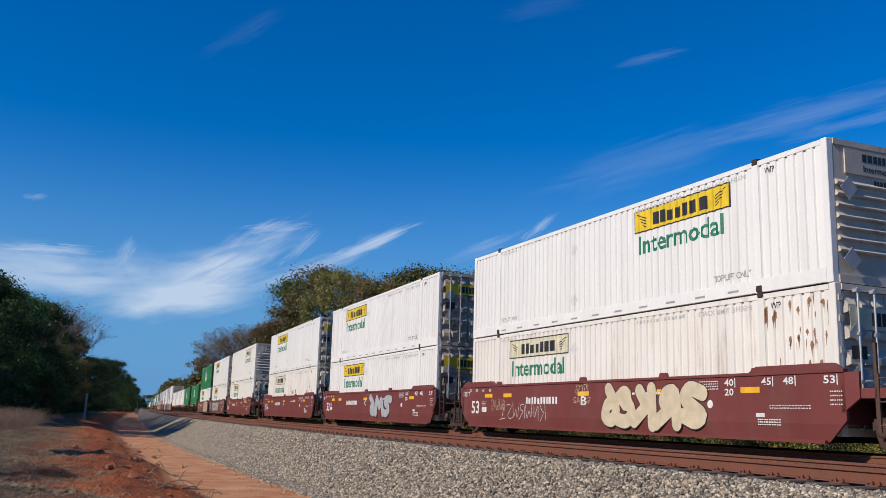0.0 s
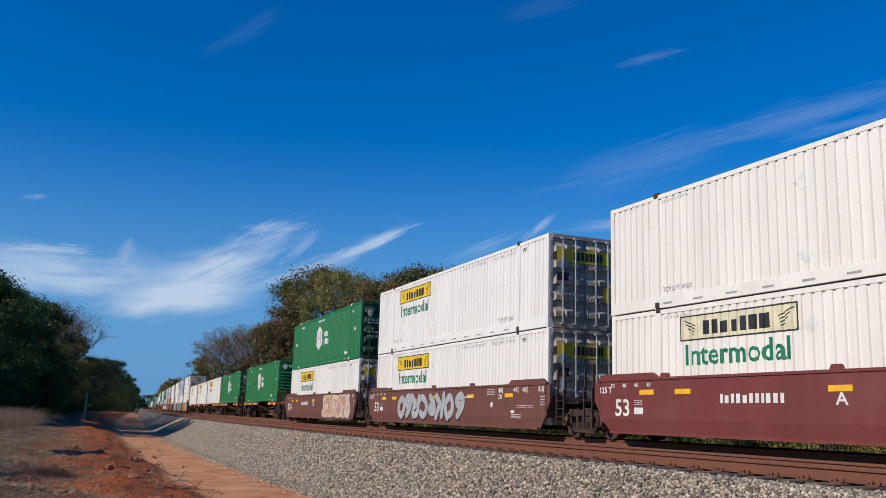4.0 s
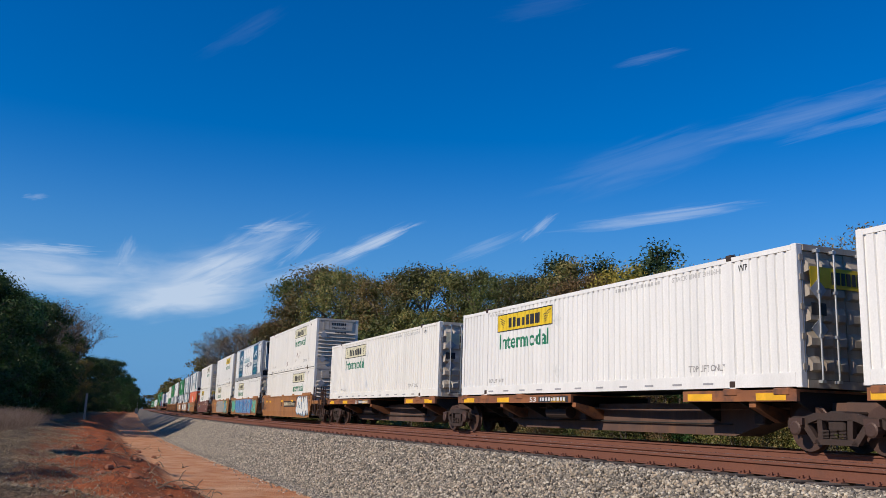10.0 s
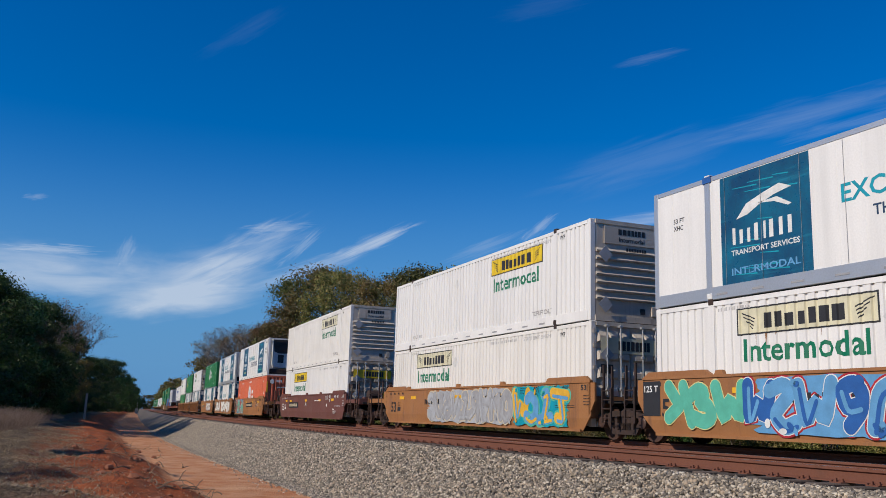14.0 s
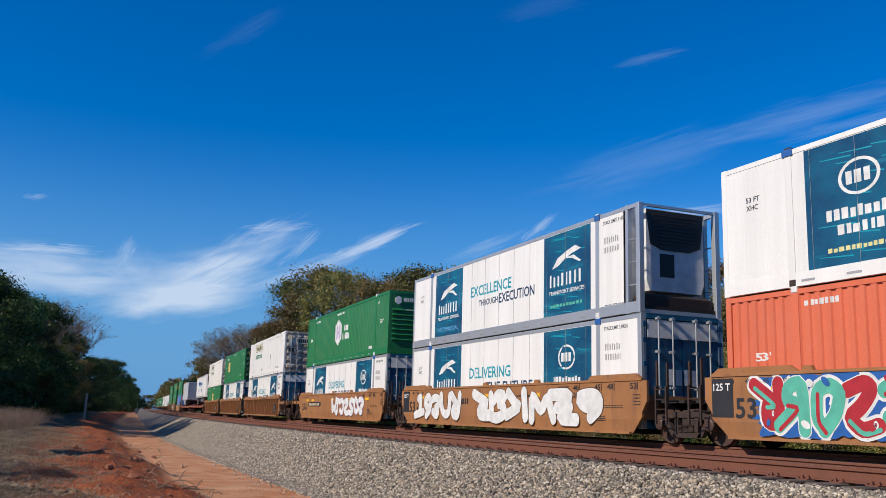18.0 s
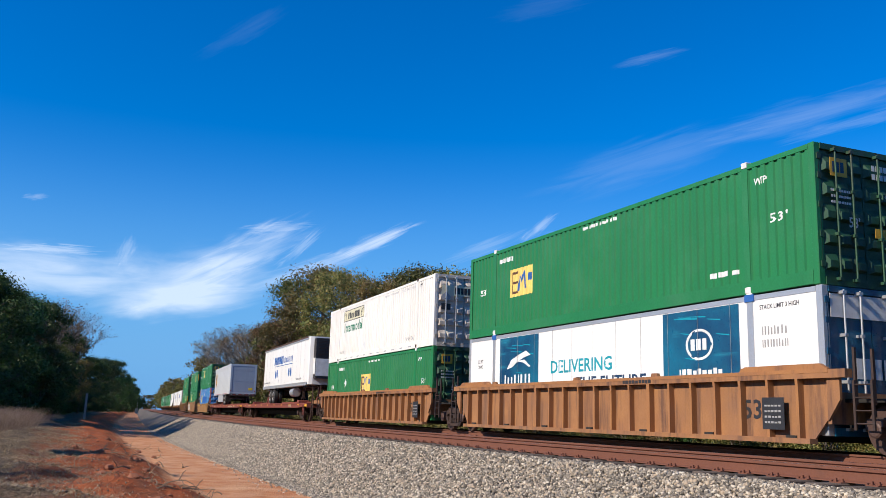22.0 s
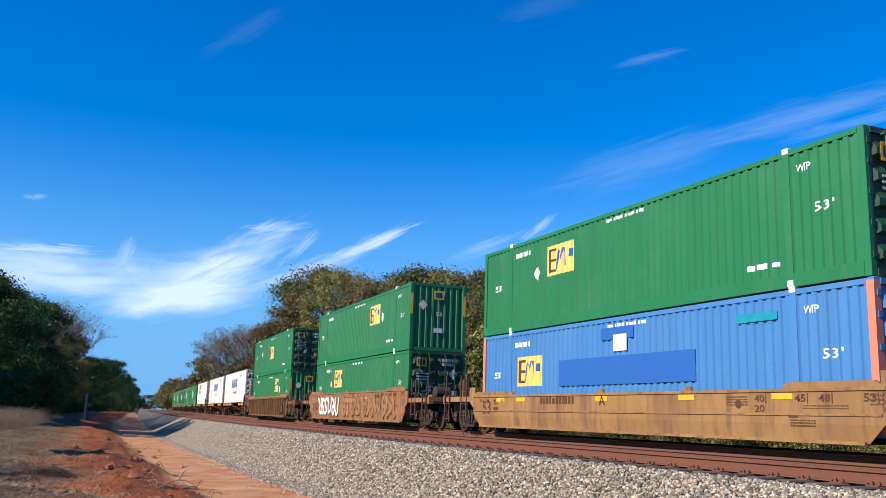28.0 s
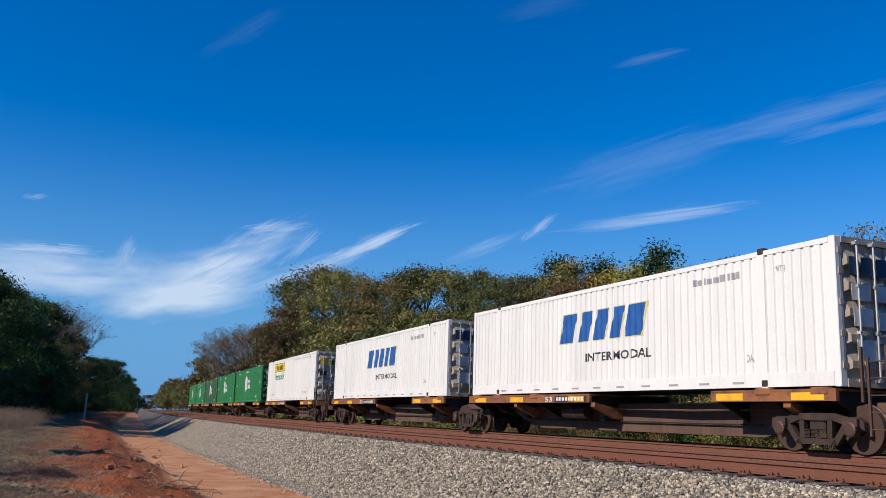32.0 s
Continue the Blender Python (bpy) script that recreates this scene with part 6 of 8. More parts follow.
def flat_car(label, s, length, named=False):
    """A trailer flat: long side sills, timber and plate deck, hitch stands, end trucks. s is the front end's place."""
    root = thing("flat_car", label, "railway car", "flat cars of the train")
    h = length / 2
    arc0 = s + h
    for sx in (-1, 1):
        part("side_sill", Geo().prism([(-h, 0.90), (-h + 3.0, 0.78), (h - 3.0, 0.78), (h, 0.90), (h, 1.06), (-h, 1.06)], "x", sx * 1.40 - 0.04, sx * 1.40 + 0.04).box(sx * 1.37 - 0.1, sx * 1.37 + 0.1, -h, h, 1.0, 1.05), FLAT_RED, root)
    part("deck", Geo().box(-1.34, 1.34, -h, h, 0.99, DECK), FLAT_RED, root, "worn red steel deck")
    part("centre_sill", Geo().prism([(-h, 0.95), (-h + 3.2, 0.30), (h - 3.2, 0.30), (h, 0.95)], "x", -0.45, 0.45), DARK, root, "dark centre girder")
    g = Geo()
    for i in range(22):
        yy = -h + 1.0 + i * (length - 2) / 21
        g.prism([(-1.34, 0.98), (1.34, 0.98), (1.34, 0.90), (0.45, 0.55), (-0.45, 0.55), (-1.34, 0.90)], "y", yy - 0.04, yy + 0.04)
    part("cross_bearers", g, DARK, root)
    for k in (-1, 1):
        bogie(root, k * (h - 3.1), None, arc0)
        part("end_sill", Geo().box(-1.44, 1.44, k * h - 0.06, k * h + 0.06, 0.80, 1.09), FLAT_RED, root)
        plate(root, k * (h - 0.35) + 0.28, k * (h - 0.35) - 0.28, 0.86, 1.04, C["safety"], -1.444, name="reflector", label="yellow reflective patch")
        ladder(root, -1.46, k * (h - 0.9) - 0.2, 0.35, 0.95, 0.4, FLAT_RED, 3)
        part("bridge_plate", Geo().box(-1.25, -0.55, k * h - 0.5 + (0.0 if k > 0 else -0.0), k * h + 0.5, DECK, DECK + 0.03), FLAT_RED, root)
    for i in range(9):
        yy = -h + 2.6 + i * (length - 5.2) / 8
        plate(root, yy + 0.25, yy - 0.25, 0.94, 1.03, C["safety"], -1.444, name="reflector", label="yellow reflective patch")
    if named:
        bars(root, -4.2, -7.6, 0.83, 0.94, C["cream"], 17, -1.444, 51, fill=0.62)
    for i in range(4):
        bars(root, -h + 5.9, -h + 4.9, 0.82 + i * 0.05, 0.845 + i * 0.05, C["cream"], 12, -1.444, 52 + i)
    bars(root, h - 4.5, h - 5.7, 0.88, 0.95, C["cream"], 8, -1.444, 57, fill=0.6)
    for s_ in (-1, 1):
        part("wheel_guide", Geo().box(s_ * 0.62 - 0.04, s_ * 0.62 + 0.04, -h + 1.5, h - 1.5, DECK, DECK + 0.10), FLAT_RED, root, "low guide rail on the deck")
    return root


def hitch(root, y):
    """A raised trailer hitch: two struts and a sloping brace to the fifth-wheel plate."""
    g = Geo()
    for s in (-1, 1):
        g.prism([(y - 0.10, DECK), (y + 0.06, DECK), (y + 0.04, 2.12), (y - 0.08, 2.12)], "x", s * 0.34 - 0.05, s * 0.34 + 0.05)
        g.prism([(y + 1.25, DECK), (y + 1.43, DECK), (y + 0.04, 2.08), (y - 0.04, 1.95)], "x", s * 0.30 - 0.045, s * 0.30 + 0.045)
    g.box(-0.32, 0.32, y - 0.02, y + 0.04, 1.12, 1.72)
    h = part("trailer_hitch", g, FLAT_RED, root, "red steel hitch stand")
    part("hitch_plate", Geo().prism([(y - 0.36, 2.10), (y + 0.36, 2.16), (y + 0.36, 2.23), (y - 0.36, 2.17)], "x", -0.46, 0.46), STEEL, h)
    part("lock_jaw", Geo().soft(-0.14, 0.14, y - 0.2, y + 0.16, 1.94, 2.12, 0.03), DARK, h)
    part("wheel_chock", Geo().soft(-1.2, -0.5, y + 2.3, y + 2.9, DECK, DECK + 0.18, 0.03), FLAT_RED, root)


def tyre_pair(root, y, x, r=0.51):
    g = Geo()
    for d in (-0.17, 0.17):
        g.lathe([(d - 0.13, 0.29), (d - 0.14, r - 0.05), (d - 0.10, r), (d + 0.10, r), (d + 0.14, r - 0.05), (d + 0.13, 0.29)], 24)
    t = part("tyre_pair", g, RUBBER, root, "black dual tyres", pose(x, y, r))
    part("wheel_disc", Geo().lathe([(-0.21, 0.10), (-0.20, 0.17), (-0.215, 0.22), (-0.305, 0.27), (-0.312, 0.29), (-0.312, 0.30), (0.1, 0.30)], 24), C["faint"], t, "pale dusty steel wheel")
    part("hub", Geo().lathe([(-0.36, 0.03), (-0.35, 0.085), (-0.30, 0.11), (-0.2, 0.12)], 14), STEEL, t, "oily dark hub")


def trailer(label, wall, parcel):
    """A 53-foot semi-trailer on the deck: box, rails, landing gear, tandem, underride guard."""
    root = thing("semi_trailer", label, "trailer", "semi-trailers on the train")
    L, z0, z1 = 16.15, 1.13, 4.06
    h, w = L / 2, 1.30
    k = -1 if parcel else 1        # the tail is at +y, or at -y on the parcel trailer
    if parcel:
        part("side_wall", Geo().prism([(-w, z0), (w, z0), (w, z1 - 0.0), (-w, z1 - 0.0)], "y", -h + 0.06, h - 0.06), wall, root, "smooth grey side walls")
    else:
        part("side_wall", Geo().prism([(-w, z0), (w, z0), (w, z1), (-w, z1)], "y", -h + 0.3, h - 0.06), wall, root, "white sheet side walls")
        part("rounded_nose", Geo().prism([(-w, -h + 0.31), (-w, -h + 0.22), (-w + 0.08, -h + 0.08), (-w + 0.3, -h), (w - 0.3, -h), (w - 0.08, -h + 0.08), (w, -h + 0.22), (w, -h + 0.31)], "z", z0, z1), wall, root)
    for sx in (-1, 1):
        part("bottom_rail", Geo().box(sx * 1.31 - 0.02, sx * 1.31 + 0.02, -h + 0.2, h - 0.05, z0 - 0.06, z0 + 0.16), GREYWALL if parcel else ALUMINIUM, root, "pale bottom rail")
        part("top_rail", Geo().box(sx * 1.31 - 0.02, sx * 1.31 + 0.02, -h + 0.2, h - 0.05, z1 - 0.16, z1 + 0.02), ALUMINIUM if not parcel else GREYWALL, root)
    rv = Geo()
    for i in range(28):
        y = -h + 0.5 + i * (L - 1) / 27
        rv.box(-1.336, -1.33, y, y + 0.26, z0 - 0.02, z0 + 0.04)
    part("reflective_tape", rv, C["red"] if parcel else C["silver"], root, "red and white tape on the bottom rail")
    seams = Geo()
    for i in range(12):
        y = -h + 1.25 + i * 1.24
        seams.box(-1.303, -1.298, y, y + 0.006, z0 + 0.16, z1 - 0.16)
    part("panel_seams", seams, C["grey"], root)
    part("roof", Geo().box(-w, w, -h + 0.2, h - 0.05, z1, z1 + 0.03), ALUMINIUM, root)
    part("underframe", Geo().box(-0.5, 0.5, -h + 0.4, h - 0.3, z0 - 0.22, z0 - 0.06).box(-1.2, 1.2, min(-k * h + k * 0.4, -k * h + k * 1.6), max(-k * h + k * 0.4, -k * h + k * 1.6), z0 - 0.16, z0 - 0.05), DARK, root, "dark underframe")
    g = Geo()
    for sx in (-1, 1):
        yl = -k * (h - 3.0)
        g.box(sx * 0.85 - 0.06, sx * 0.85 + 0.06, yl - 0.07, yl + 0.07, 0.36, z0 - 0.06).box(sx * 0.85 - 0.13, sx * 0.85 + 0.13, yl - 0.14, yl + 0.14, 0.30, 0.36)
        g.tube([(sx * 0.85, yl, 0.6), (sx * 0.5, yl + k * 0.9, z0 - 0.1)], 0.03, 6)
    part("landing_gear", g, STEEL, root, "dark folded landing legs")
    yt = k * (h - (5.1 if parcel else 3.7))
    part("axle_carriage", Geo().box(-0.55, 0.55, yt - 1.3, yt + 1.3, 0.62, z0 - 0.18).tube([(-1.0, yt - 0.62, 0.51), (1.0, yt - 0.62, 0.51)], 0.07, 8).tube([(-1.0, yt + 0.62, 0.51), (1.0, yt + 0.62, 0.51)], 0.07, 8), DARK, root)
    for d in (-0.62, 0.62):
        for sx in (-1, 1):
            tyre_pair(root, yt + d, sx * 0.94)
    part("mud_flap", Geo().box(-1.2, -0.68, yt + k * 1.28 - 0.01, yt + k * 1.28 + 0.01, 0.32, z0 - 0.05), RUBBER, root)
    yu = k * (h - 0.12)
    part("underride_guard", Geo().box(-1.15, 1.15, yu - 0.04, yu + 0.04, 0.55, 0.66).box(-0.6, -0.5, yu - 0.04, yu + 0.04, 0.6, z0).box(0.5, 0.6, yu - 0.04, yu + 0.04, 0.6, z0), STEEL, root, "dark rear underride bar")
    return root, L, h, z0, z1


def parcel_trailer():
    root, L, h, z0, z1 = trailer("pale grey smooth-sided parcel trailer with a brown shield mark", GREYWALL, True)
    part("roll_door", Geo().box(-1.12, 1.12, -h + 0.02, -h + 0.06, z0 + 0.12, z1 - 0.18), ROLLDOOR, root, "blue-grey rear roll door")
    part("rear_frame", Geo().box(-1.30, -1.12, -h, -h + 0.08, z0, z1).box(1.12, 1.30, -h, -h + 0.08, z0, z1).box(-1.12, 1.12, -h, -h + 0.08, z1 - 0.18, z1).box(-1.12, 1.12, -h, -h + 0.08, z0 - 0.1, z0 + 0.12), ALUMINIUM, root)
    plate_end(root, 0.55, 0.95, z0 + 0.35, z0 + 0.6, C["yellow"], -h + 0.018, name="sticker", label="yellow sticker")
    for i in range(2):
        part("door_rib", Geo().soft(-1.1, 1.1, -h + 0.008, -h + 0.024, z0 + 1.2 + i * 1.1, z0 + 1.21 + i * 1.1, 0.004), ROLLDOOR, root)
    part("bumper_plate", Geo().box(-1.28, 1.28, -h - 0.03, -h + 0.1, z0 - 0.26, z0 - 0.02), STEEL, root, "dark dented bumper plate")
    for i in range(8):
        plate_end(root, -1.2 + i * 0.3, -1.05 + i * 0.3, z0 - 0.12, z0 - 0.06, C["red"] if i % 2 else C["white"], -h - 0.03, name="tape_piece")
    part("rear_lights", Geo().box(-1.25, -1.15, -h - 0.01, -h, z0 + 0.2, z0 + 0.34).box(1.15, 1.25, -h - 0.01, -h, z0 + 0.2, z0 + 0.34), C["red"], root, "red tail lamps")
    part("side_skirt", Geo().box(-1.27, -1.24, -1.7, 3.3, 0.32, z0 - 0.05), C["silver"], root, "pale side skirt")
    y, z = h - 1.75, z0 + 1.62
    pts = [(y + 0.62, z + 0.62), (y, z + 0.74), (y - 0.62, z + 0.62), (y - 0.62, z - 0.15), (y - 0.45, z - 0.52), (y, z - 0.82), (y + 0.45, z - 0.52), (y + 0.62, z - 0.15)]
    sh = part("shield_mark", Geo().prism(pts, "x", -1.308, -1.302), C["gold"], root, "gold-rimmed brown shield")
    part("shield_field", Geo().prism([(y + (a - y) * 0.88, z + (b - z) * 0.88) for a, b in pts], "x", -1.312, -1.308), C["brown"], sh)
    part("shield_band", Geo().prism([(y + 0.52, z + 0.28), (y + 0.1, z + 0.52), (y - 0.52, z + 0.56), (y - 0.52, z + 0.44), (y, z + 0.36)], "x", -1.315, -1.312), C["gold"], sh)
    bars(sh, y + 0.42, y - 0.40, z - 0.35, z + 0.12, C["gold"], 3, -1.3125, 73)
    words(root, "53'", h - 0.35, h - 0.62, z0 + 0.3, z0 + 0.42, C["dark"], -1.304)
    return root


def reefer_trailer():
    root, L, h, z0, z1 = trailer("white refrigerated trailer with blue name bars, on a flat car", WHITE, False)
    m = part("nose_unit", Geo().prism([(-0.95, z0 + 0.35), (-1.0, z0 + 0.6), (-1.0, z1 - 0.12), (1.0, z1 - 0.12), (1.0, z0 + 0.6), (0.95, z0 + 0.35)], "y", -h - 0.62, -h), C["dark"], root, "black refrigeration unit on the nose")
    part("unit_panel", Geo().box(-0.98, 0.98, -h - 0.64, -h - 0.62, z0 + 0.5, z0 + 1.55), C["white"], m, "white lower panels")
    part("unit_side_panel", Geo().box(-1.02, -1.0, -h - 0.58, -h - 0.04, z0 + 0.6, z0 + 1.6), C["white"], m)
    g = Geo()
    for i in range(12):
        zz = z0 + 1.7 + i * 0.09
        g.box(-1.015, -1.0, -h - 0.56, -h - 0.06, zz, zz + 0.03)
        g.box(-0.85, 0.85, -h - 0.635, -h - 0.62, zz, zz + 0.03)
    part("grille_slats", g, STEEL, m)
    x = -1.304
    bars(root, -h + 11.75, -h + 8.35, z0 + 1.62, z0 + 2.16, C["blue"], 8, x, 74, slant=0.2, name="name_bars", label="bold blue name bars")
    bars(root, -h + 8.25, -h + 4.9, z0 + 1.66, z0 + 2.02, C["blue"], 9, x, 75, fill=0.55, name="name_bars")
    plate(root, -h + 11.5, -h + 4.95, z0 + 1.48, z0 + 1.52, C["blue"], x + 0.002, name="underline")
    g = Geo()
    for yy in (-h + 11.05, -h + 10.45, -h + 6.15, -h + 5.5):
        g.prism([(yy + 0.23 * math.cos(t), z0 + 0.95 + 0.30 * math.sin(t)) for t in (2 * math.pi * i / 18 for i in range(18))], "x", x - 0.004, x)
    part("blue_dots", g, C["blue"], root, "paired blue ovals")
    bars(root, h - 0.45, h - 3.0, z0 + 0.34, z0 + 0.46, C["stencil"], 15, x, 76, fill=0.62)
    part("tail_edge", Geo().box(-1.325, -1.29, h - 0.16, h - 0.03, z0, z1 + 0.02), IRONWORK, root, "rusty tail edge")
    part("roof_rail", Geo().box(-1.335, -1.29, -h + 0.3, h - 0.03, z1 - 0.07, z1 + 0.035), IRONWORK, root, "rust-brown roof rail")
    words(root, "53'", h - 6.1, h - 6.5, z0 + 0.32, z0 + 0.5, C["grey"], x)
    bars(root, -h + 3.6, -h + 1.9, z0 + 0.35, z0 + 0.47, C["grey"], 8, x, 77)
    part("fuel_tank", Geo().tube([(-1.0, -h + 4.6, 0.72), (-1.0, -h + 5.7, 0.72)], 0.28, 16), ALUMINIUM, root, "silver fuel tank under the floor")
    return root
# ---- what the train carries, from front to rear ----
def at_place(ob, s, length, z):
    """Enter a thing into the train: its front end's place along the train, its length, its height above rail top."""
    MOVERS.append((ob, s + length / 2, z))
    return ob


def load(ob, s, z, tilt=0.0):
    return at_place(ob, s, BOX_L, z)


def stack(s, low, high):
    load(low, s, WELL), load(high, s, WELL + BOX_H + 0.012)


def copy_of(ob):
    return copy_thing(ob, Matrix.Identity(4))


MAROON_CAR = "maroon painted well car with white stencils"
WHITE_DOOR_BOX, WHITE_NOSE_BOX = white_box(False), white_box(True)
OLD_DOOR, OLD_NOSE = white_box(False, True, AGED), white_box(True, True, AGED)

# first three-unit maroon car
stained = white_box(False, True, RUSTY, "white container with rust-streaked front and a pale name board")
rust_runs(stained, [(0.2, 1.85, 2.62, 46), (0.2, 1.85, 2.0, 40), (0.2, 1.85, 1.6, 30), (1.75, 2.0, 2.5, 12), (2.2, 6.0, 0.8, 14)], 9)
stack(12.05, stained, WHITE_NOSE_BOX)
w = at_place(well_car(MAROON_CAR + " and cream graffiti", MAROON, 12.05, ("end", "joint"), unit="B"), 12.05, BOX_L, 0)
graffiti(w, -HALF + 7.9, -HALF + 3.55, 0.24, 1.52, C["cream"], C["dark"], 11, w=0.26, shapes="pekrs")
for ya, yb, za, zb, q in ((9.0, 8.3, 1.18, 1.48, 3), (9.1, 8.2, 0.94, 1.14, 5), (14.2, 13.2, 0.72, 1.12, 6)):
    graffiti(w, -HALF + ya, -HALF + yb, za, zb, MAROON_OLD, C["cream"], 40 + q, 5, w=0.018)
graffiti(w, HALF - 2.6, HALF - 5.6, 0.42, 1.0, MAROON_OLD, C["white"], 12, 7, w=0.02)
stack(31.57, WHITE_DOOR_BOX, copy_of(WHITE_DOOR_BOX))
w = at_place(well_car(MAROON_CAR + " and pale graffiti", MAROON, 31.57, ("joint", "joint"), unit="C"), 31.57, BOX_L, 0)
graffiti(w, -HALF + 8.0, -HALF + 4.8, 0.30, 1.48, C["silver"], C["dark"], 13, w=0.2, shapes="rms")
streaked = white_box(False, True, RUSTY, "white container streaked with brown rust runs")
rust_runs(streaked, [(5.2, 8.0, 1.75, 26), (5.6, 6.4, 2.55, 8), (1.0, 3.0, 1.7, 16), (9.5, 10.2, 2.6, 5), (8.5, 13, 1.45, 12), (14.6, 16, 2.4, 6)])
rust_patches(streaked, [(12.3, 2.45, 0.13), (6.0, 1.5, 0.12), (6.5, 1.45, 0.13), (7.0, 1.45, 0.11), (7.4, 1.4, 0.1), (2.1, 1.4, 0.1)])
stack(50.92, streaked, copy_of(WHITE_DOOR_BOX))
at_place(well_car(MAROON_CAR, MAROON, 50.92, ("joint", "end"), unit="A"), 50.92, BOX_L, 0)
# second three-unit maroon car
b = white_box(False, True, AGED)
stack(74.75, b, OLD_NOSE)
w = at_place(well_car("faded maroon well car with white stencils", MAROON, 74.75, ("end", "joint"), unit="A"), 74.75, BOX_L, 0)
graffiti(w, -HALF + 4.1, -HALF + 2.2, 1.15, 1.50, MAROON, C["white"], 14, 5, w=0.03)
stack(94.25, copy_of(WHITE_DOOR_BOX), copy_of(WHITE_DOOR_BOX))
w = at_place(well_car("faded brown well car covered in grey graffiti", MAROON_OLD, 94.25, ("joint", "joint"), unit="C"), 94.25, BOX_L, 0)
graffiti(w, HALF - 3.5, HALF - 10.5, 0.30, 1.46, C["silver"], C["dark"], 15, 8, w=0.12)
HEX_DOOR_BOX = hexagon_box("doors")
stack(113.48, copy_of(WHITE_DOOR_BOX), HEX_DOOR_BOX)
w = at_place(well_car("faded brown well car with pale pink and blue graffiti", MAROON_OLD, 113.48, ("joint", "end"), unit="B"), 113.48, BOX_L, 0)
mural(w, -HALF + 6.4, -HALF + 0.6, 0.26, 1.50, C["cream"], [C["salmon"], C["cream"], C["lilac"], C["silver"], C["cream"]], 16, 16)
# spine car with single containers
HEX_NOSE_BOX = hexagon_box("nose")
SPINES = [(134.48, HEX_NOSE_BOX, ("end", "end")), (155.06, copy_of(HEX_DOOR_BOX), ("end", "joint")), (172.62, copy_of(WHITE_DOOR_BOX), ("joint", "joint")), (190.20, copy_of(WHITE_DOOR_BOX), ("joint", "joint")), (208.65, OLD_DOOR, ("joint", "end"))]
for s, box, e in SPINES:
    load(box, s, SPINE)
    at_place(spine_car("orange-brown skeleton spine car with yellow patches", s, e, flip=s == 172.62), s, BOX_L, 0)
# three-unit ochre car
stack(228.88, copy_of(OLD_NOSE), rusted := white_box(True, True, AGED, "white container with rust scabs and a pale name board"))
rust_runs(rusted, [(4.3, 5.9, 0.85, 7), (8, 12, 0.5, 6), (0.3, 2, 0.6, 6)], 5)
rust_patches(rusted, [(5.3, 1.0, 0.12), (4.8, 0.75, 0.14), (4.5, 1.05, 0.1), (8.6, 0.5, 0.1), (5.7, 0.6, 0.08)])
w = at_place(well_car("ochre painted well car with white bubble graffiti", TAN, 228.88, ("end", "joint"), unit="B", numbers=False, ink=C["dark"]), 228.88, BOX_L, 0)
plate(w, -HALF + 7.8, -HALF + 3.9, 0.84, 1.20, C["dark"], SILL_X - 0.033, name="number_panel", label="black number panel")
bars(w, -HALF + 7.6, -HALF + 4.1, 0.92, 1.12, C["cream"], 10, SILL_X - 0.042, 101, fill=0.6)
graffiti(w, -HALF + 3.7, -HALF + 0.3, 0.28, 1.52, C["white"], C["dark"], 17, w=0.22, halo=C["sky"], shapes="seka")
COLD_BOX_A = cold_box("excellence", "reefer", "white refrigerated container with blue panels and slogan")
patched = white_box(False, True, WHITE, "white container with rust patches and a pale name board")
rust_runs(patched, [(6.4, 8, 1.3, 10), (11, 13.6, 2.4, 7)], 6)
rust_patches(patched, [(7.2, 1.35, 0.16), (6.9, 1.0, 0.12), (6.7, 2.4, 0.1), (11.2, 2.5, 0.12), (13.2, 2.6, 0.1)])
stack(248.44, patched, COLD_BOX_A)
w = at_place(well_car("well car covered with blue, green and red graffiti", TAN, 248.44, ("joint", "joint"), unit="C", ink=C["dark"]), 248.44, BOX_L, 0)
graffiti(w, HALF - 0.5, HALF - 3.2, 0.30, 1.50, C["mint"], C["pale_yellow"], 18, 3, w=0.18)
mural(w, HALF - 3.0, -HALF + 2.4, 0.26, 1.52, C["sky"], [C["sky"], C["blue"], C["red"], C["white"]], 19, 22)
graffiti(w, -HALF + 2.4, -HALF + 0.2, 0.30, 1.50, C["mint"], C["white"], 20, 3, w=0.16)
stack(267.5, copy_of(OLD_DOOR), copy_of(WHITE_NOSE_BOX))
w = at_place(well_car("ochre well car with silver-grey and blue graffiti", TAN, 267.5, ("joint", "end"), unit="A", ink=C["dark"]), 267.5, BOX_L, 0)
mural(w, HALF - 4.6, -HALF + 4.3, 0.26, 1.48, C["silver"], [C["grey"], C["silver"], C["cream"], C["grey"]], 21, 18)
mural(w, -HALF + 4.3, -HALF + 0.8, 0.26, 1.48, C["teal"], [C["sky"], C["gold"], C["mint"]], 22, 10)
# single brown car
stack(291.06, copy_of(WHITE_DOOR_BOX), copy_of(OLD_NOSE))
w = at_place(well_car("rust-brown well car with a black number panel", MAROON_OLD, 291.06, ("end", "end"), unit="A", numbers=False), 291.06, BOX_L, 0)
plate(w, HALF - 2.6, HALF - 5.4, 0.78, 1.12, C["dark"], SILL_X - 0.033, name="number_panel", label="black number panel")
bars(w, HALF - 2.8, HALF - 5.2, 0.86, 1.04, C["cream"], 10, SILL_X - 0.042, 102, fill=0.6)
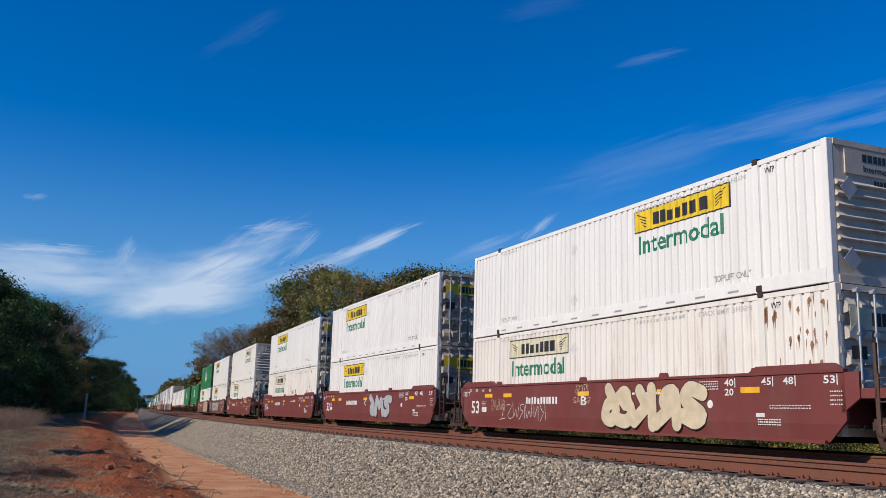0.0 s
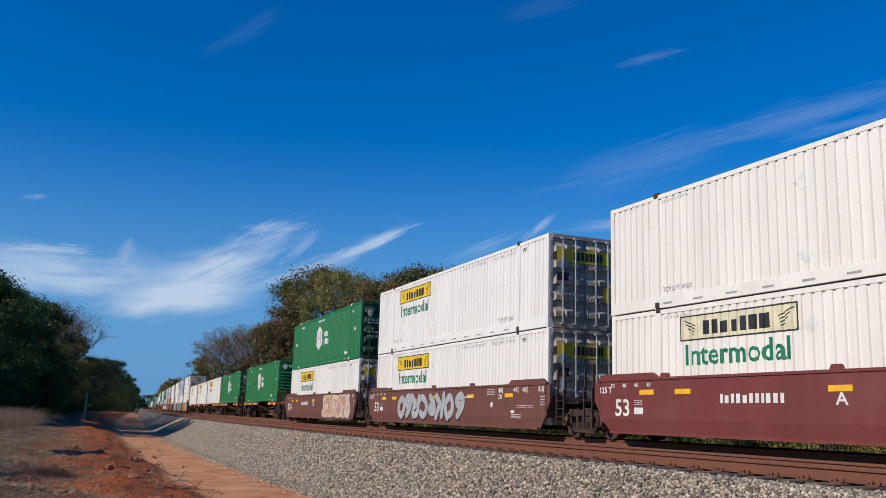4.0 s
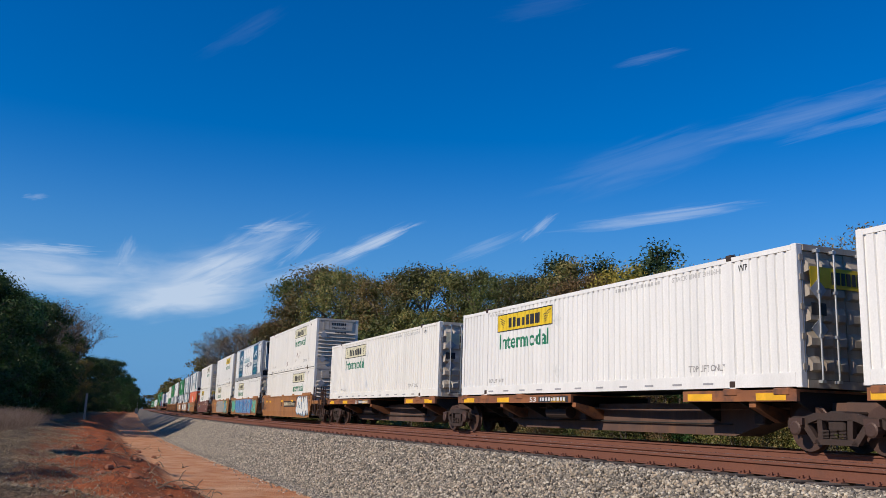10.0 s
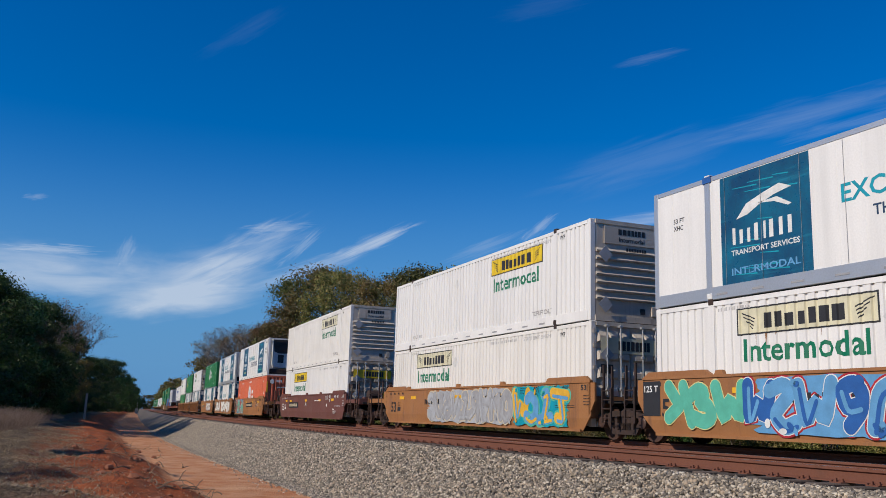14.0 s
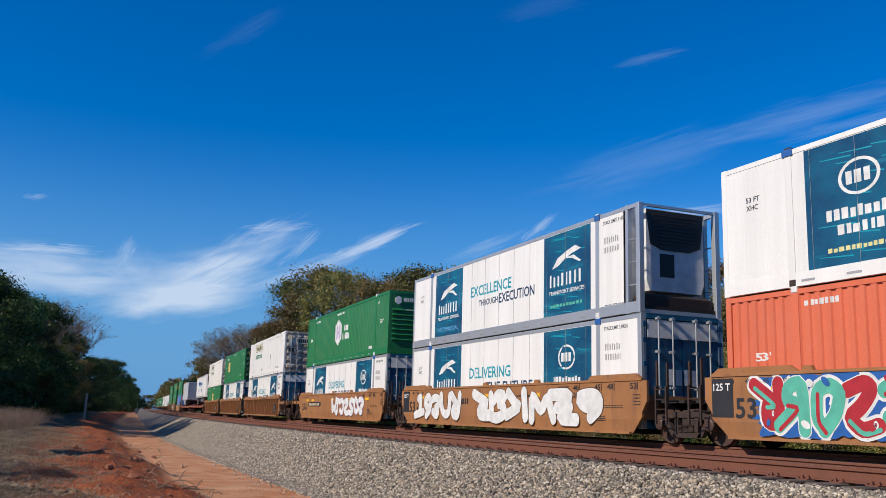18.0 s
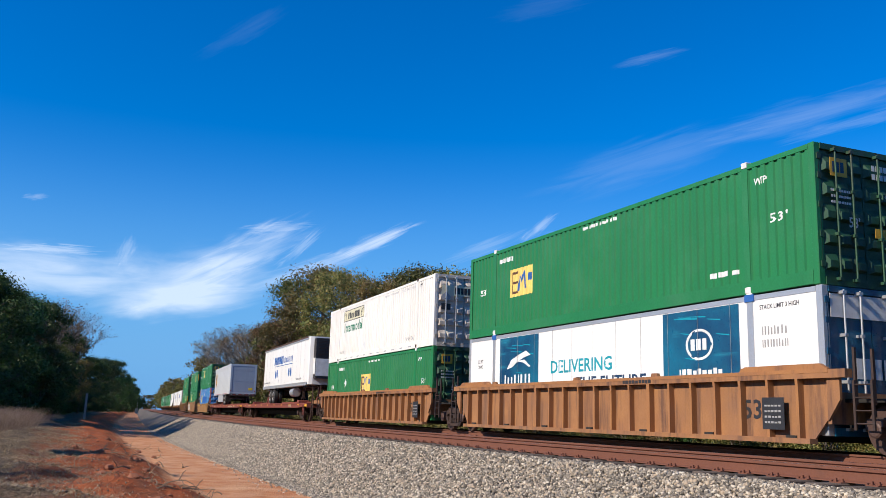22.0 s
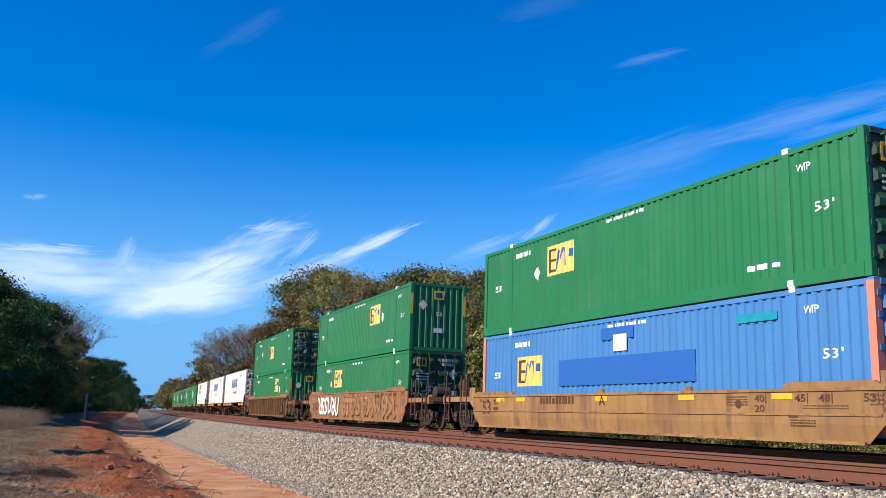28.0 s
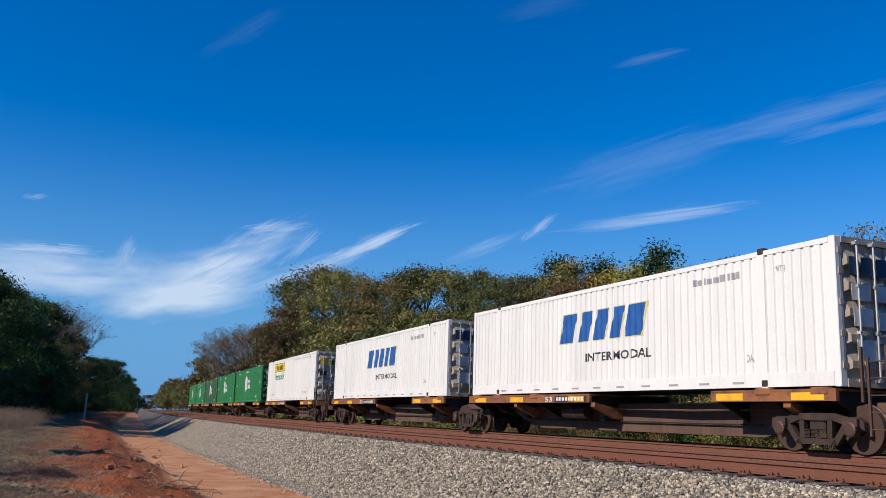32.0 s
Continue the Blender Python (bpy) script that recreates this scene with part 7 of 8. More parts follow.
# three-unit ochre car with refrigerated boxes
orange = hexagon_box("nose", ORANGE, "orange corrugated container with a white house-shaped mark", True)
stack(315.2, orange, cold_box("future", "reefer", "white refrigerated container with blue panels and slogan, grey end frame"))
w = at_place(well_car("ochre well car with a red, white and blue mural", TAN, 315.2, ("end", "joint"), unit="B", numbers=False, ink=C["dark"]), 315.2, BOX_L, 0)
mural(w, HALF - 0.9, HALF - 5.6, 0.26, 1.54, C["blue"], [C["mint"], C["red"], C["white"], C["red"], C["white"]], 23, 13)
plate(w, -HALF + 8.9, -HALF + 5.2, 0.84, 1.16, C["dark"], SILL_X - 0.033, name="number_panel", label="black number panel")
bars(w, -HALF + 8.7, -HALF + 5.4, 0.92, 1.08, C["cream"], 10, SILL_X - 0.042, 103, fill=0.6)
graffiti(w, -HALF + 3.4, -HALF + 2.0, 0.86, 1.24, TAN, C["white"], 24, 5, w=0.02)
COLD_BOX_B = cold_box("future_low", "doors", "white container with blue doors, blue panels and slogan")
stack(334.45, COLD_BOX_B, copy_of(COLD_BOX_A))
w = at_place(well_car("ochre well car with large white graffiti letters", TAN, 334.45, ("joint", "joint"), unit="C", ink=C["dark"]), 334.45, BOX_L, 0)
graffiti(w, HALF - 1.0, HALF - 5.6, 0.30, 1.46, C["white"], C["brown"], 25, w=0.17, shapes="tpeur")
graffiti(w, HALF - 6.6, -HALF + 1.4, 0.26, 1.50, C["white"], C["brown"], 26, w=0.22, shapes="rekmzp")
stack(353.94, copy_of(COLD_BOX_B), copy_of(HEX_NOSE_BOX))
w = at_place(well_car("ochre well car with white and purple graffiti", TAN, 353.94, ("joint", "end"), unit="A", numbers=False, ink=C["dark"]), 353.94, BOX_L, 0)
graffiti(w, HALF - 7.4, -HALF + 2.6, 0.30, 1.40, C["white"], C["purple"], 27, 7, w=0.12)
plate(w, HALF - 2.0, HALF - 5.0, 0.86, 1.10, C["dark"], SILL_X - 0.033, name="number_panel", label="black number panel")
bars(w, HALF - 2.2, HALF - 4.8, 0.91, 1.05, C["cream"], 10, SILL_X - 0.042, 104, fill=0.6)
# three-unit ribbed car
RIBBED = "ribbed ochre well car with rusted panels"
scarred = white_box(False, True, WHITE, "white container with dark rust scars and a pale name board")
rust_runs(scarred, [(5, 6.4, 1.2, 8), (9, 10, 0.6, 6), (1, 2.2, 2.4, 5)], 7)
rust_patches(scarred, [(5.6, 1.35, 0.22), (5.4, 0.75, 0.12), (6.1, 0.6, 0.12), (9.6, 0.55, 0.12), (9.0, 0.6, 0.1), (5.9, 1.5, 0.1)])
COLD_BOX_C = cold_box("excellence", "doors", "white container with navy doors, blue panels and slogan")
stack(377.76, COLD_BOX_C, scarred)
RIB1 = well_car(RIBBED, TAN_RUST, 377.76, ("end", "joint"), True, chord=TAN)
at_place(RIB1, 377.76, BOX_L, 0)
graffiti(RIB1, 2.4, 0.4, 0.4, 1.2, TAN_RUST, C["dark"], 28, 5, x=SILL_X + 0.064, w=0.025)
SQUARE_DOOR_BOX = square_box(12.3, "doors", diamond=None, body=GREEN)
stack(397.4, copy_of(COLD_BOX_B), SQUARE_DOOR_BOX)
at_place(well_car(RIBBED, TAN_RUST, 397.4, ("joint", "joint"), True, chord=TAN), 397.4, BOX_L, 0)
SQUARE_LOW_BOX = square_box(9.0, "doors", diamond=12.6, body=GREEN)
stack(417.04, SQUARE_LOW_BOX, copy_of(OLD_DOOR))
at_place(well_car(RIBBED + " and a dark end panel", TAN_RUST, 417.04, ("joint", "end"), True, chord=TAN), 417.04, BOX_L, 0)
# trailer flats
f1 = flat_car("red oxide articulated flat car carrying a trailer", 437.3, 28.0)
hitch(f1, -12.6), hitch(f1, 5.9)
at_place(f1, 437.3, 28.0, 0)
f2 = flat_car("red oxide flat car with white name bars and yellow patches", 465.5, 28.9, True)
hitch(f2, 11.9)
at_place(f2, 465.5, 28.9, 0)
at_place(reefer_trailer(), 438.33, 16.15, DECK)
at_place(parcel_trailer(), 476.5, 16.15, DECK)
# three single well cars
blue = square_box(12.93, "doors", BLUE, "sky-blue corrugated container with orange corner posts", diamond=None)
for sx in (-1, 1):
    for yy in (-HALF + 0.08, HALF - 0.08):
        part("painted_post", Geo().box(-0.085, 0.085, -0.084, 0.084, 0.05, BOX_H - 0.05), PINK, blue, "salmon-painted corner post", pose(sx * (BOX_W / 2 - 0.078), yy, 0))
plate(blue, -HALF + 11.1, -HALF + 5.0, 1.12, 1.86, BLUE_DEEP, -1.300, name="overpainted_panel", label="deeper blue overpainted rectangle")
plate(blue, -HALF + 8.9, -HALF + 7.4, 2.3, 2.62, BLUE_DEEP, -1.300, name="overpainted_panel")
plate(blue, -HALF + 8.3, -HALF + 7.7, 1.98, 2.42, C["white"], -1.305, name="white_label")
plate(blue, -HALF + 3.6, -HALF + 2.4, 2.32, 2.5, C["teal"], -1.300, name="number_plate_blank")
stack(498.59, blue, SQUARE_TOP_BOX := square_box(11.05, "doors", diamond=12.45, zc=2.0, label="bright green corrugated container with yellow square mark"))
at_place(well_car("faded yellow low-sided well car with worn paint", YELLOW_CAR, 498.59, ("end", "end"), unit="A", ink=C["brown"], drop=0.34), 498.59, BOX_L, 0)
SQUARE_NOSE_BOX = square_box(5.1, "nose", diamond=3.9, zc=1.95)
stack(522.2, square_box(11.3, "doors", diamond=12.7, zc=2.0), SQUARE_NOSE_BOX)
w = at_place(well_car("ochre-brown well car with white and silver graffiti", TAN_RUST, 522.2, ("end", "end"), unit="A", ink=C["brown"]), 522.2, BOX_L, 0)
graffiti(w, HALF - 1.6, HALF - 6.0, 0.30, 1.44, C["white"], C["dark"], 30, 6, w=0.06)
graffiti(w, HALF - 6.4, -HALF + 1.0, 0.30, 1.44, YELLOW_CAR, C["dark"], 31, 9, w=0.06)
stack(546.17, square_box(5.2, "nose", diamond=3.9, zc=2.05), square_box(8.0, "doors", diamond=12.3))
at_place(well_car("rust-brown ribbed well car with a paler top chord", BROWN_RIB, 546.17, ("end", "end"), True, chord=YELLOW_CAR, accent=YELLOW_CAR), 546.17, BOX_L, 0)
# tail of single containers on spines
SLANT_BOX = slant_box()
TAIL = [(567.27, SLANT_BOX, ("end", "joint")), (585.79, copy_of(SLANT_BOX), ("joint", "end")), (606.64, copy_of(WHITE_DOOR_BOX), ("end", "joint")), (625.83, copy_of(HEX_DOOR_BOX), ("joint", "joint")), (643.1, copy_of(HEX_DOOR_BOX), ("joint", "joint")),
        (660.2, hexagon_box("doors", surface("dull_green_paint", (0.02, 0.09, 0.04), rough=0.6), "dull dark green container with a white mark"), ("joint", "joint")), (677.3, copy_of(HEX_DOOR_BOX), ("joint", "joint")), (694.4, copy_of(HEX_DOOR_BOX), ("joint", "end"))]
for s, box, e in TAIL:
    load(box, s, SPINE)
    at_place(spine_car("orange-brown skeleton spine car with yellow patches", s, e), s, BOX_L, 0)
# ---- woods, shrubs, grass, litter ----
def leaf_material(name, stops, gloss=0.55):
    mat = bpy.data.materials.new(name)
    mat.use_nodes = True
    nt = mat.node_tree
    N, Lk = nt.nodes.new, nt.links.new
    b, out = nt.nodes["Principled BSDF"], nt.nodes["Material Output"]
    g, info, cr, hsv, tr, mx = N("ShaderNodeNewGeometry"), N("ShaderNodeObjectInfo"), N("ShaderNodeValToRGB"), N("ShaderNodeHueSaturation"), N("ShaderNodeBsdfTranslucent"), N("ShaderNodeMixShader")
    els = cr.color_ramp.elements
    els[0].color, els[1].color = (*stops[0], 1), (*stops[-1], 1)
    for i, c in enumerate(stops[1:-1]):
        els.new((i + 1) / (len(stops) - 1)).color = (*c, 1)
    rng = N("ShaderNodeMapRange")
    rng.inputs["To Min"].default_value, rng.inputs["To Max"].default_value = 0.72, 1.3
    hr = N("ShaderNodeMapRange")
    hr.inputs["To Min"].default_value, hr.inputs["To Max"].default_value = 0.475, 0.52
    Lk(info.outputs["Random"], rng.inputs["Value"]), Lk(info.outputs["Random"], hr.inputs["Value"])
    Lk(g.outputs["Random Per Island"], cr.inputs[0]), Lk(cr.outputs[0], hsv.inputs["Color"])
    Lk(rng.outputs[0], hsv.inputs["Value"]), Lk(hr.outputs[0], hsv.inputs["Hue"])
    Lk(hsv.outputs[0], b.inputs["Base Color"]), Lk(hsv.outputs[0], tr.inputs["Color"])
    b.inputs["Roughness"].default_value, b.inputs["Specular IOR Level"].default_value = gloss, 0.3
    mx.inputs[0].default_value = 0.16
    Lk(b.outputs[0], mx.inputs[1]), Lk(tr.outputs[0], mx.inputs[2]), Lk(mx.outputs[0], out.inputs["Surface"])
    return mat


LEAF = dict(
    oak=leaf_material("green_leaves", [(0.028, 0.042, 0.010), (0.068, 0.085, 0.018), (0.105, 0.112, 0.027), (0.155, 0.125, 0.038)]),
    olive=leaf_material("olive_leaves", [(0.060, 0.070, 0.017), (0.135, 0.135, 0.034), (0.200, 0.165, 0.050), (0.255, 0.170, 0.060)]),
    brown=leaf_material("browned_leaves", [(0.085, 0.056, 0.027), (0.165, 0.106, 0.042), (0.225, 0.140, 0.052), (0.135, 0.115, 0.034)]),
    pine=leaf_material("pine_needles", [(0.015, 0.035, 0.012), (0.036, 0.065, 0.022), (0.055, 0.085, 0.030)]),
    gold=leaf_material("yellowing_leaves", [(0.110, 0.110, 0.022), (0.225, 0.165, 0.030), (0.295, 0.185, 0.032), (0.150, 0.118, 0.030)]),
    thicket=leaf_material("thicket_leaves", [(0.075, 0.100, 0.022), (0.165, 0.185, 0.046), (0.240, 0.220, 0.066), (0.275, 0.195, 0.075), (0.120, 0.150, 0.034)]),
    dark=leaf_material("deep_green_leaves", [(0.014, 0.032, 0.009), (0.038, 0.080, 0.018), (0.070, 0.125, 0.030)]))
BARK = surface("grey_brown_bark", (0.12, 0.095, 0.075), (0.07, 0.055, 0.045), 0.9, grain=14, big=4, bump=0.6)
TWIG = surface("pale_twigs", (0.17, 0.14, 0.115), (0.12, 0.10, 0.085), 0.9, grain=14, big=4, bump=0.3)


def leaf_cloud(centres, radii, per, size, seed, squash=0.8):
    """Small leaf blades scattered round each clump's middle, thinning outwards so that clumps run into each other."""
    r = np.random.default_rng(seed)
    V = []
    for c, rad in zip(centres, radii):
        n = per
        d = r.normal(size=(n, 3))
        d /= np.linalg.norm(d, axis=1, keepdims=True)
        p = np.array(c) + d * (rad * np.minimum(1.15 + 0.12 * r.random((n, 1)), np.abs(r.normal(scale=0.42, size=(n, 1))) + 0.34)) * np.array((1, 1, squash))
        nrm = d + r.normal(scale=0.7, size=(n, 3))
        nrm /= np.linalg.norm(nrm, axis=1, keepdims=True)
        t = np.cross(nrm, r.normal(size=(n, 3)))
        t /= np.linalg.norm(t, axis=1, keepdims=True)
        b = np.cross(nrm, t)
        s = size * r.uniform(0.6, 1.35, (n, 1))
        V.append(np.stack([p - t * s - b * s * 0.35, p - t * s * 0.1 + b * s * 0.75, p + t * s], 1).reshape(-1, 3))
    V = np.concatenate(V)
    return V, np.arange(len(V))


def tree(kind, label, h, leaf, spread, base, clumps, per, size, seed, round_=1.0, bare=False, category="tree"):
    """A tree of height h: tapered trunk with limbs, and a crown of leaf clumps with gaps and an uneven outline."""
    r = random.Random(seed)
    root = thing("shrub" if kind == "shrub" else "pine_tree" if kind == "pine" else "tree", label, category, "woods beside the railway")
    cs, rs = [], []
    for i in range(clumps):
        for _ in range(30):
            u, v, w = r.uniform(-1, 1), r.uniform(-1, 1), r.uniform(0, 1)
            z = base + (h - base) * w
            if kind == "pine":
                rad = spread * (1.05 - w) ** 0.6 * (0.55 if w < 0.35 else 1)
            elif kind == "shrub":
                rad = spread * (1 - 0.75 * w ** 2.2)
            else:
                rad = spread * math.sqrt(max(0.03, 1 - (2 * w - 0.85) ** 2 / 1.35))
            if u * u + v * v < 1 and (u * u + v * v > 0.2 or w > 0.7 or r.random() < 0.3):
                break
        cr = (0.11 if kind != "shrub" else 0.14) * h * r.uniform(0.6, 1.15) * round_
        cs.append((u * rad, v * rad, min(z, h - cr * 0.5)))
        rs.append(cr)
    g = Geo()
    top = h * (0.93 if kind == "pine" else 0.7)
    stems = 1 if kind != "shrub" else 4
    for k in range(stems):
        lean = 0.0 if stems == 1 else 0.16 * h
        a = r.uniform(0, 6.28)
        pts = [(lean * math.cos(a) * t + 0.02 * h * math.sin(3 * t + k), lean * math.sin(a) * t + 0.015 * h * math.sin(4 * t + k), -0.4 + (top + 0.4) * t) for t in (0, 0.2, 0.4, 0.6, 0.8, 1.0)]
        g.tube(pts, 0.017 * h / stems ** 0.5, 7, 0.004 * h)
    for i, c in enumerate(cs):
        if i % 2 == 0 or bare:
            z = min(max(c[2] - 0.22 * h * r.uniform(0.5, 1.1), base * 0.7), top)
            mid = (c[0] * 0.5, c[1] * 0.5, (z + c[2]) / 2 + 0.02 * h)
            g.tube([(0, 0, z), mid, c], 0.006 * h, 5, 0.0018 * h)
    if bare:
        g = Geo().tube([(0, 0, -0.4), (0.05, 0, base * 0.5), (0, 0.06, base)], 0.017 * h, 7, 0.012 * h)
        cs, rs = [], []

        def limb(p, d, ln, rad, depth):
            bend = Vector((r.gauss(0, 1), r.gauss(0, 1), r.gauss(0.4, 0.5))) * ln * 0.07
            q = p + d * ln
            g.tube([tuple(p), tuple(p + d * ln * 0.5 + bend), tuple(q)], rad, 5 if depth > 2 else 3, rad * 0.62)
            if depth == 0:
                if r.random() < 0.5:
                    cs.append(tuple(q)), rs.append(0.045 * h)
                return
            for _ in range(3 if depth < 4 else 4):
                e = (d + Vector((r.gauss(0, 0.42), r.gauss(0, 0.42), r.gauss(0.10, 0.25)))).normalized()
                limb(q, e, ln * r.uniform(0.62, 0.86), rad * 0.62, depth - 1)

        for k in range(5):
            t = 2 * math.pi * k / 5 + r.uniform(-0.4, 0.4)
            limb(Vector((0, 0, base * r.uniform(0.7, 1.0))), Vector((0.42 * math.cos(t), 0.42 * math.sin(t), 1.0)).normalized(), (h - base) * 0.30, 0.009 * h, 4)
    part("trunk", g, TWIG if bare else BARK, root, "bare grey branches" if bare else "")
    V, loops = leaf_cloud(cs, rs, per, size, seed)
    part("crown", cloud_mesh("crown", V, loops, 3, leaf), leaf, root)
    return root


PROTO = {}


def protos():
    P = PROTO
    P["oak"] = [tree("oak", "broad green hardwood tree with a dense crown", 10, LEAF["oak"], 3.6, 1.6, 64, 330, 0.078, 1, 0.82), tree("oak", "broad green hardwood tree with a dense crown", 10, LEAF["olive"], 3.3, 1.8, 58, 330, 0.078, 2, 0.82), tree("oak", "tall green hardwood tree in full leaf", 10, LEAF["oak"], 2.8, 2.0, 56, 330, 0.078, 3, 0.82)]
    P["brown"] = [tree("oak", "hardwood tree with browned autumn leaves", 10, LEAF["brown"], 3.2, 2.0, 56, 320, 0.076, 4, 0.82), tree("oak", "hardwood tree turning brown and olive", 10, LEAF["olive"], 2.9, 1.6, 54, 320, 0.076, 5, 0.82)]
    P["pine"] = [tree("pine", "dark green pine with an open crown", 10, LEAF["pine"], 2.3, 3.0, 46, 230, 0.10, 6, 0.85)]
    P["bare"] = [tree("oak", "half-bare grey twiggy autumn tree", 10, LEAF["brown"], 2.9, 2.6, 8, 9, 0.07, 7, bare=True), tree("oak", "half-bare grey twiggy autumn tree", 10, LEAF["brown"], 2.6, 3.0, 8, 5, 0.07, 8, bare=True)]
    P["shrub"] = [tree("shrub", "dense green trackside leafy thicket", 6, LEAF["oak"], 2.5, 0.3, 52, 420, 0.062, 9, category="shrub"), tree("shrub", "olive thicket with small dense leaves", 6, LEAF["thicket"], 2.3, 0.3, 50, 440, 0.058, 10, category="shrub"),
                  tree("shrub", "brown and olive autumn leafed thicket", 6, LEAF["brown"], 2.1, 0.3, 44, 400, 0.056, 11, category="shrub"), tree("shrub", "olive thicket with small dense leaves", 6, LEAF["thicket"], 1.9, 0.3, 46, 440, 0.056, 12, category="shrub"),
                  tree("shrub", "yellow-green thicket with small dense leaves", 6, LEAF["olive"], 2.1, 0.3, 46, 440, 0.058, 18, category="shrub")]
    P["gold"] = [tree("oak", "young tree with yellowing leaves", 10, LEAF["gold"], 2.2, 1.5, 44, 220, 0.10, 13)]
    P["dark"] = [tree("oak", "deep green shaded hardwood tree", 10, LEAF["dark"], 3.6, 0.6, 72, 300, 0.10, 14), tree("oak", "deep green shaded hardwood tree", 10, LEAF["dark"], 3.2, 0.8, 66, 300, 0.10, 15)]
    P["farshrub"] = [tree("shrub", "dense olive thicket further down the line", 6, LEAF["thicket"], 2.4, 0.3, 48, 110, 0.11, 19, category="shrub"), tree("shrub", "dense green thicket further down the line", 6, LEAF["oak"], 2.3, 0.3, 48, 110, 0.11, 20, category="shrub")]
    P["far"] = [tree("oak", "hardwood tree in the woods down the line", 10, LEAF["oak"], 3.4, 1.4, 56, 70, 0.22, 31), tree("oak", "browning tree in the woods down the line", 10, LEAF["olive"], 3.2, 1.4, 54, 70, 0.22, 32)]
    P["fardark"] = [tree("oak", "deep green tree in the woods beyond", 10, LEAF["dark"], 3.5, 0.7, 58, 80, 0.22, 33)]
    P["cedar"] = [tree("pine", "small bushy dark green evergreen", 6, LEAF["dark"], 1.6, 0.2, 48, 380, 0.06, 16, 0.9)]


protos()
_used = set()
PLANT = random.Random(77)


def plant(kind, a, off, h, wide=1.0):
    """Put a tree of height h at arc a; the first use takes the model itself, later ones are copies."""
    models = PROTO[kind]
    i = PLANT.randrange(len(models))
    ob = models[i]
    native = 6.0 if kind in ("shrub", "cedar", "farshrub") else 10.0
    k = h / native
    x, y, _ = on_line(a, off)
    z = float(ground_height(np.float64(off), np.float64(y)))
    m = Matrix.LocRotScale((x, y, z), Euler((0, 0, PLANT.uniform(0, 6.28))), (k * wide, k * wide, k))
    if (kind, i) not in _used:
        _used.add((kind, i))
        ob.matrix_basis = m
        return ob
    s = ob.scale.copy()
    ob.scale = (1, 1, 1)
    c = copy_thing(ob, m)
    ob.scale = s
    return c


HEROES = [("bare", 240, 11, 22.0), ("bare", 205, 10, 22.0), ("bare", 178, 10.5, 20.0), ("bare", 160, 10.5, 18.5), ("brown", 162, 13, 17.5), ("brown", 148, 12, 17.0), ("oak", 140, 12.5, 19.0), ("oak", 158, 18, 26.0), ("oak", 150, 19.5, 27.0), ("oak", 134, 19.5, 24.0),
          ("brown", 122, 19, 21.0), ("brown", 106, 18.5, 18.5), ("oak", 108, 21.5, 20.0), ("oak", 98, 21.5, 18.5), ("oak", 89, 21.5, 17.0), ("oak", 81, 21.5, 15.8), ("oak", 72, 20, 14.2), ("oak", 66, 20, 13.4),
          ("pine", 65, 22, 15.2), ("brown", 59, 20, 13.4), ("pine", 57, 22, 13.8), ("gold", 49, 18.5, 11.6), ("brown", 52, 18, 11.2), ("pine", 53, 24, 13.9)]
for kind, a, off, h in HEROES:
    plant(kind, a, off, h * 0.955, 1.05)
NEARWALL = [("bare", 39.5, 17.5, 9.0), ("shrub", 39, 16, 9.0), ("brown", 36, 17, 9.2), ("shrub", 33.5, 16, 8.4), ("shrub", 31, 16, 8.3), ("gold", 30.2, 16.5, 8.2), ("shrub", 29, 15.5, 8.0), ("bare", 27.4, 16, 8.8), ("oak", 26.5, 17, 8.4), ("bare", 25.5, 16.5, 9.6), ("bare", 24.2, 16.5, 9.8), ("shrub", 23, 15.5, 8.2), ("shrub", 20.5, 15, 8.0), ("oak", 22.0, 19, 9.5)]
for kind, a, off, h in NEARWALL:
    plant(kind, a, off, h)
# thicket along the far side of the line
a = 17.0
while a < 150:
    for off, hh in ((PLANT.uniform(10.5, 12.5), PLANT.uniform(2.6, 4.6)), (PLANT.uniform(13, 15.5), PLANT.uniform(4.5, 6.6)), (PLANT.uniform(15.5, 18), PLANT.uniform(5.6, 7.4))):
        grow = 1.0 + max(0.0, a - 45) / 75
        plant(PLANT.choice(["shrub", "shrub", "shrub", "shrub", "cedar", "shrub"]) if a < 55 else "farshrub", a + PLANT.uniform(-1.2, 1.2), off, hh * min(grow, 2.0), PLANT.uniform(0.9, 1.25))
    a += 2.3 + a * 0.018
# the woods behind and further on
a = 30.0
while a < 300:
    h = np.interp(a, [30, 60, 110, 160, 300], [7.5, 10.5, 16.0, 20.0, 20.0])
    plant(PLANT.choice(["oak", "oak", "brown", "oak"]) if a < 55 else "far", a, PLANT.uniform(20, 27), h * PLANT.uniform(0.8, 0.95), 1.15)
    plant(PLANT.choice(["oak", "brown"]) if a < 55 else "far", a + 3, PLANT.uniform(13, 17) + max(0, 6 - a * 0.03), h * PLANT.uniform(0.6, 0.78), 1.2)
    a += 6.5 + a * 0.03
for i in range(26):
    a = 300 + i * 22
    plant("far", a, PLANT.uniform(11, 20), PLANT.uniform(13, 20), 1.3)
    plant("fardark", a + 8, PLANT.uniform(-25, -18), PLANT.uniform(9, 13), 1.3)
# far trees where the line runs out of sight
for i in range(26):
    off = -75 + i * 6
    plant("far" if off > 0 else "fardark", (930 if not -12 < off < 8 else 1080) + PLANT.uniform(-30, 30), off, PLANT.uniform(13, 19), 1.6)
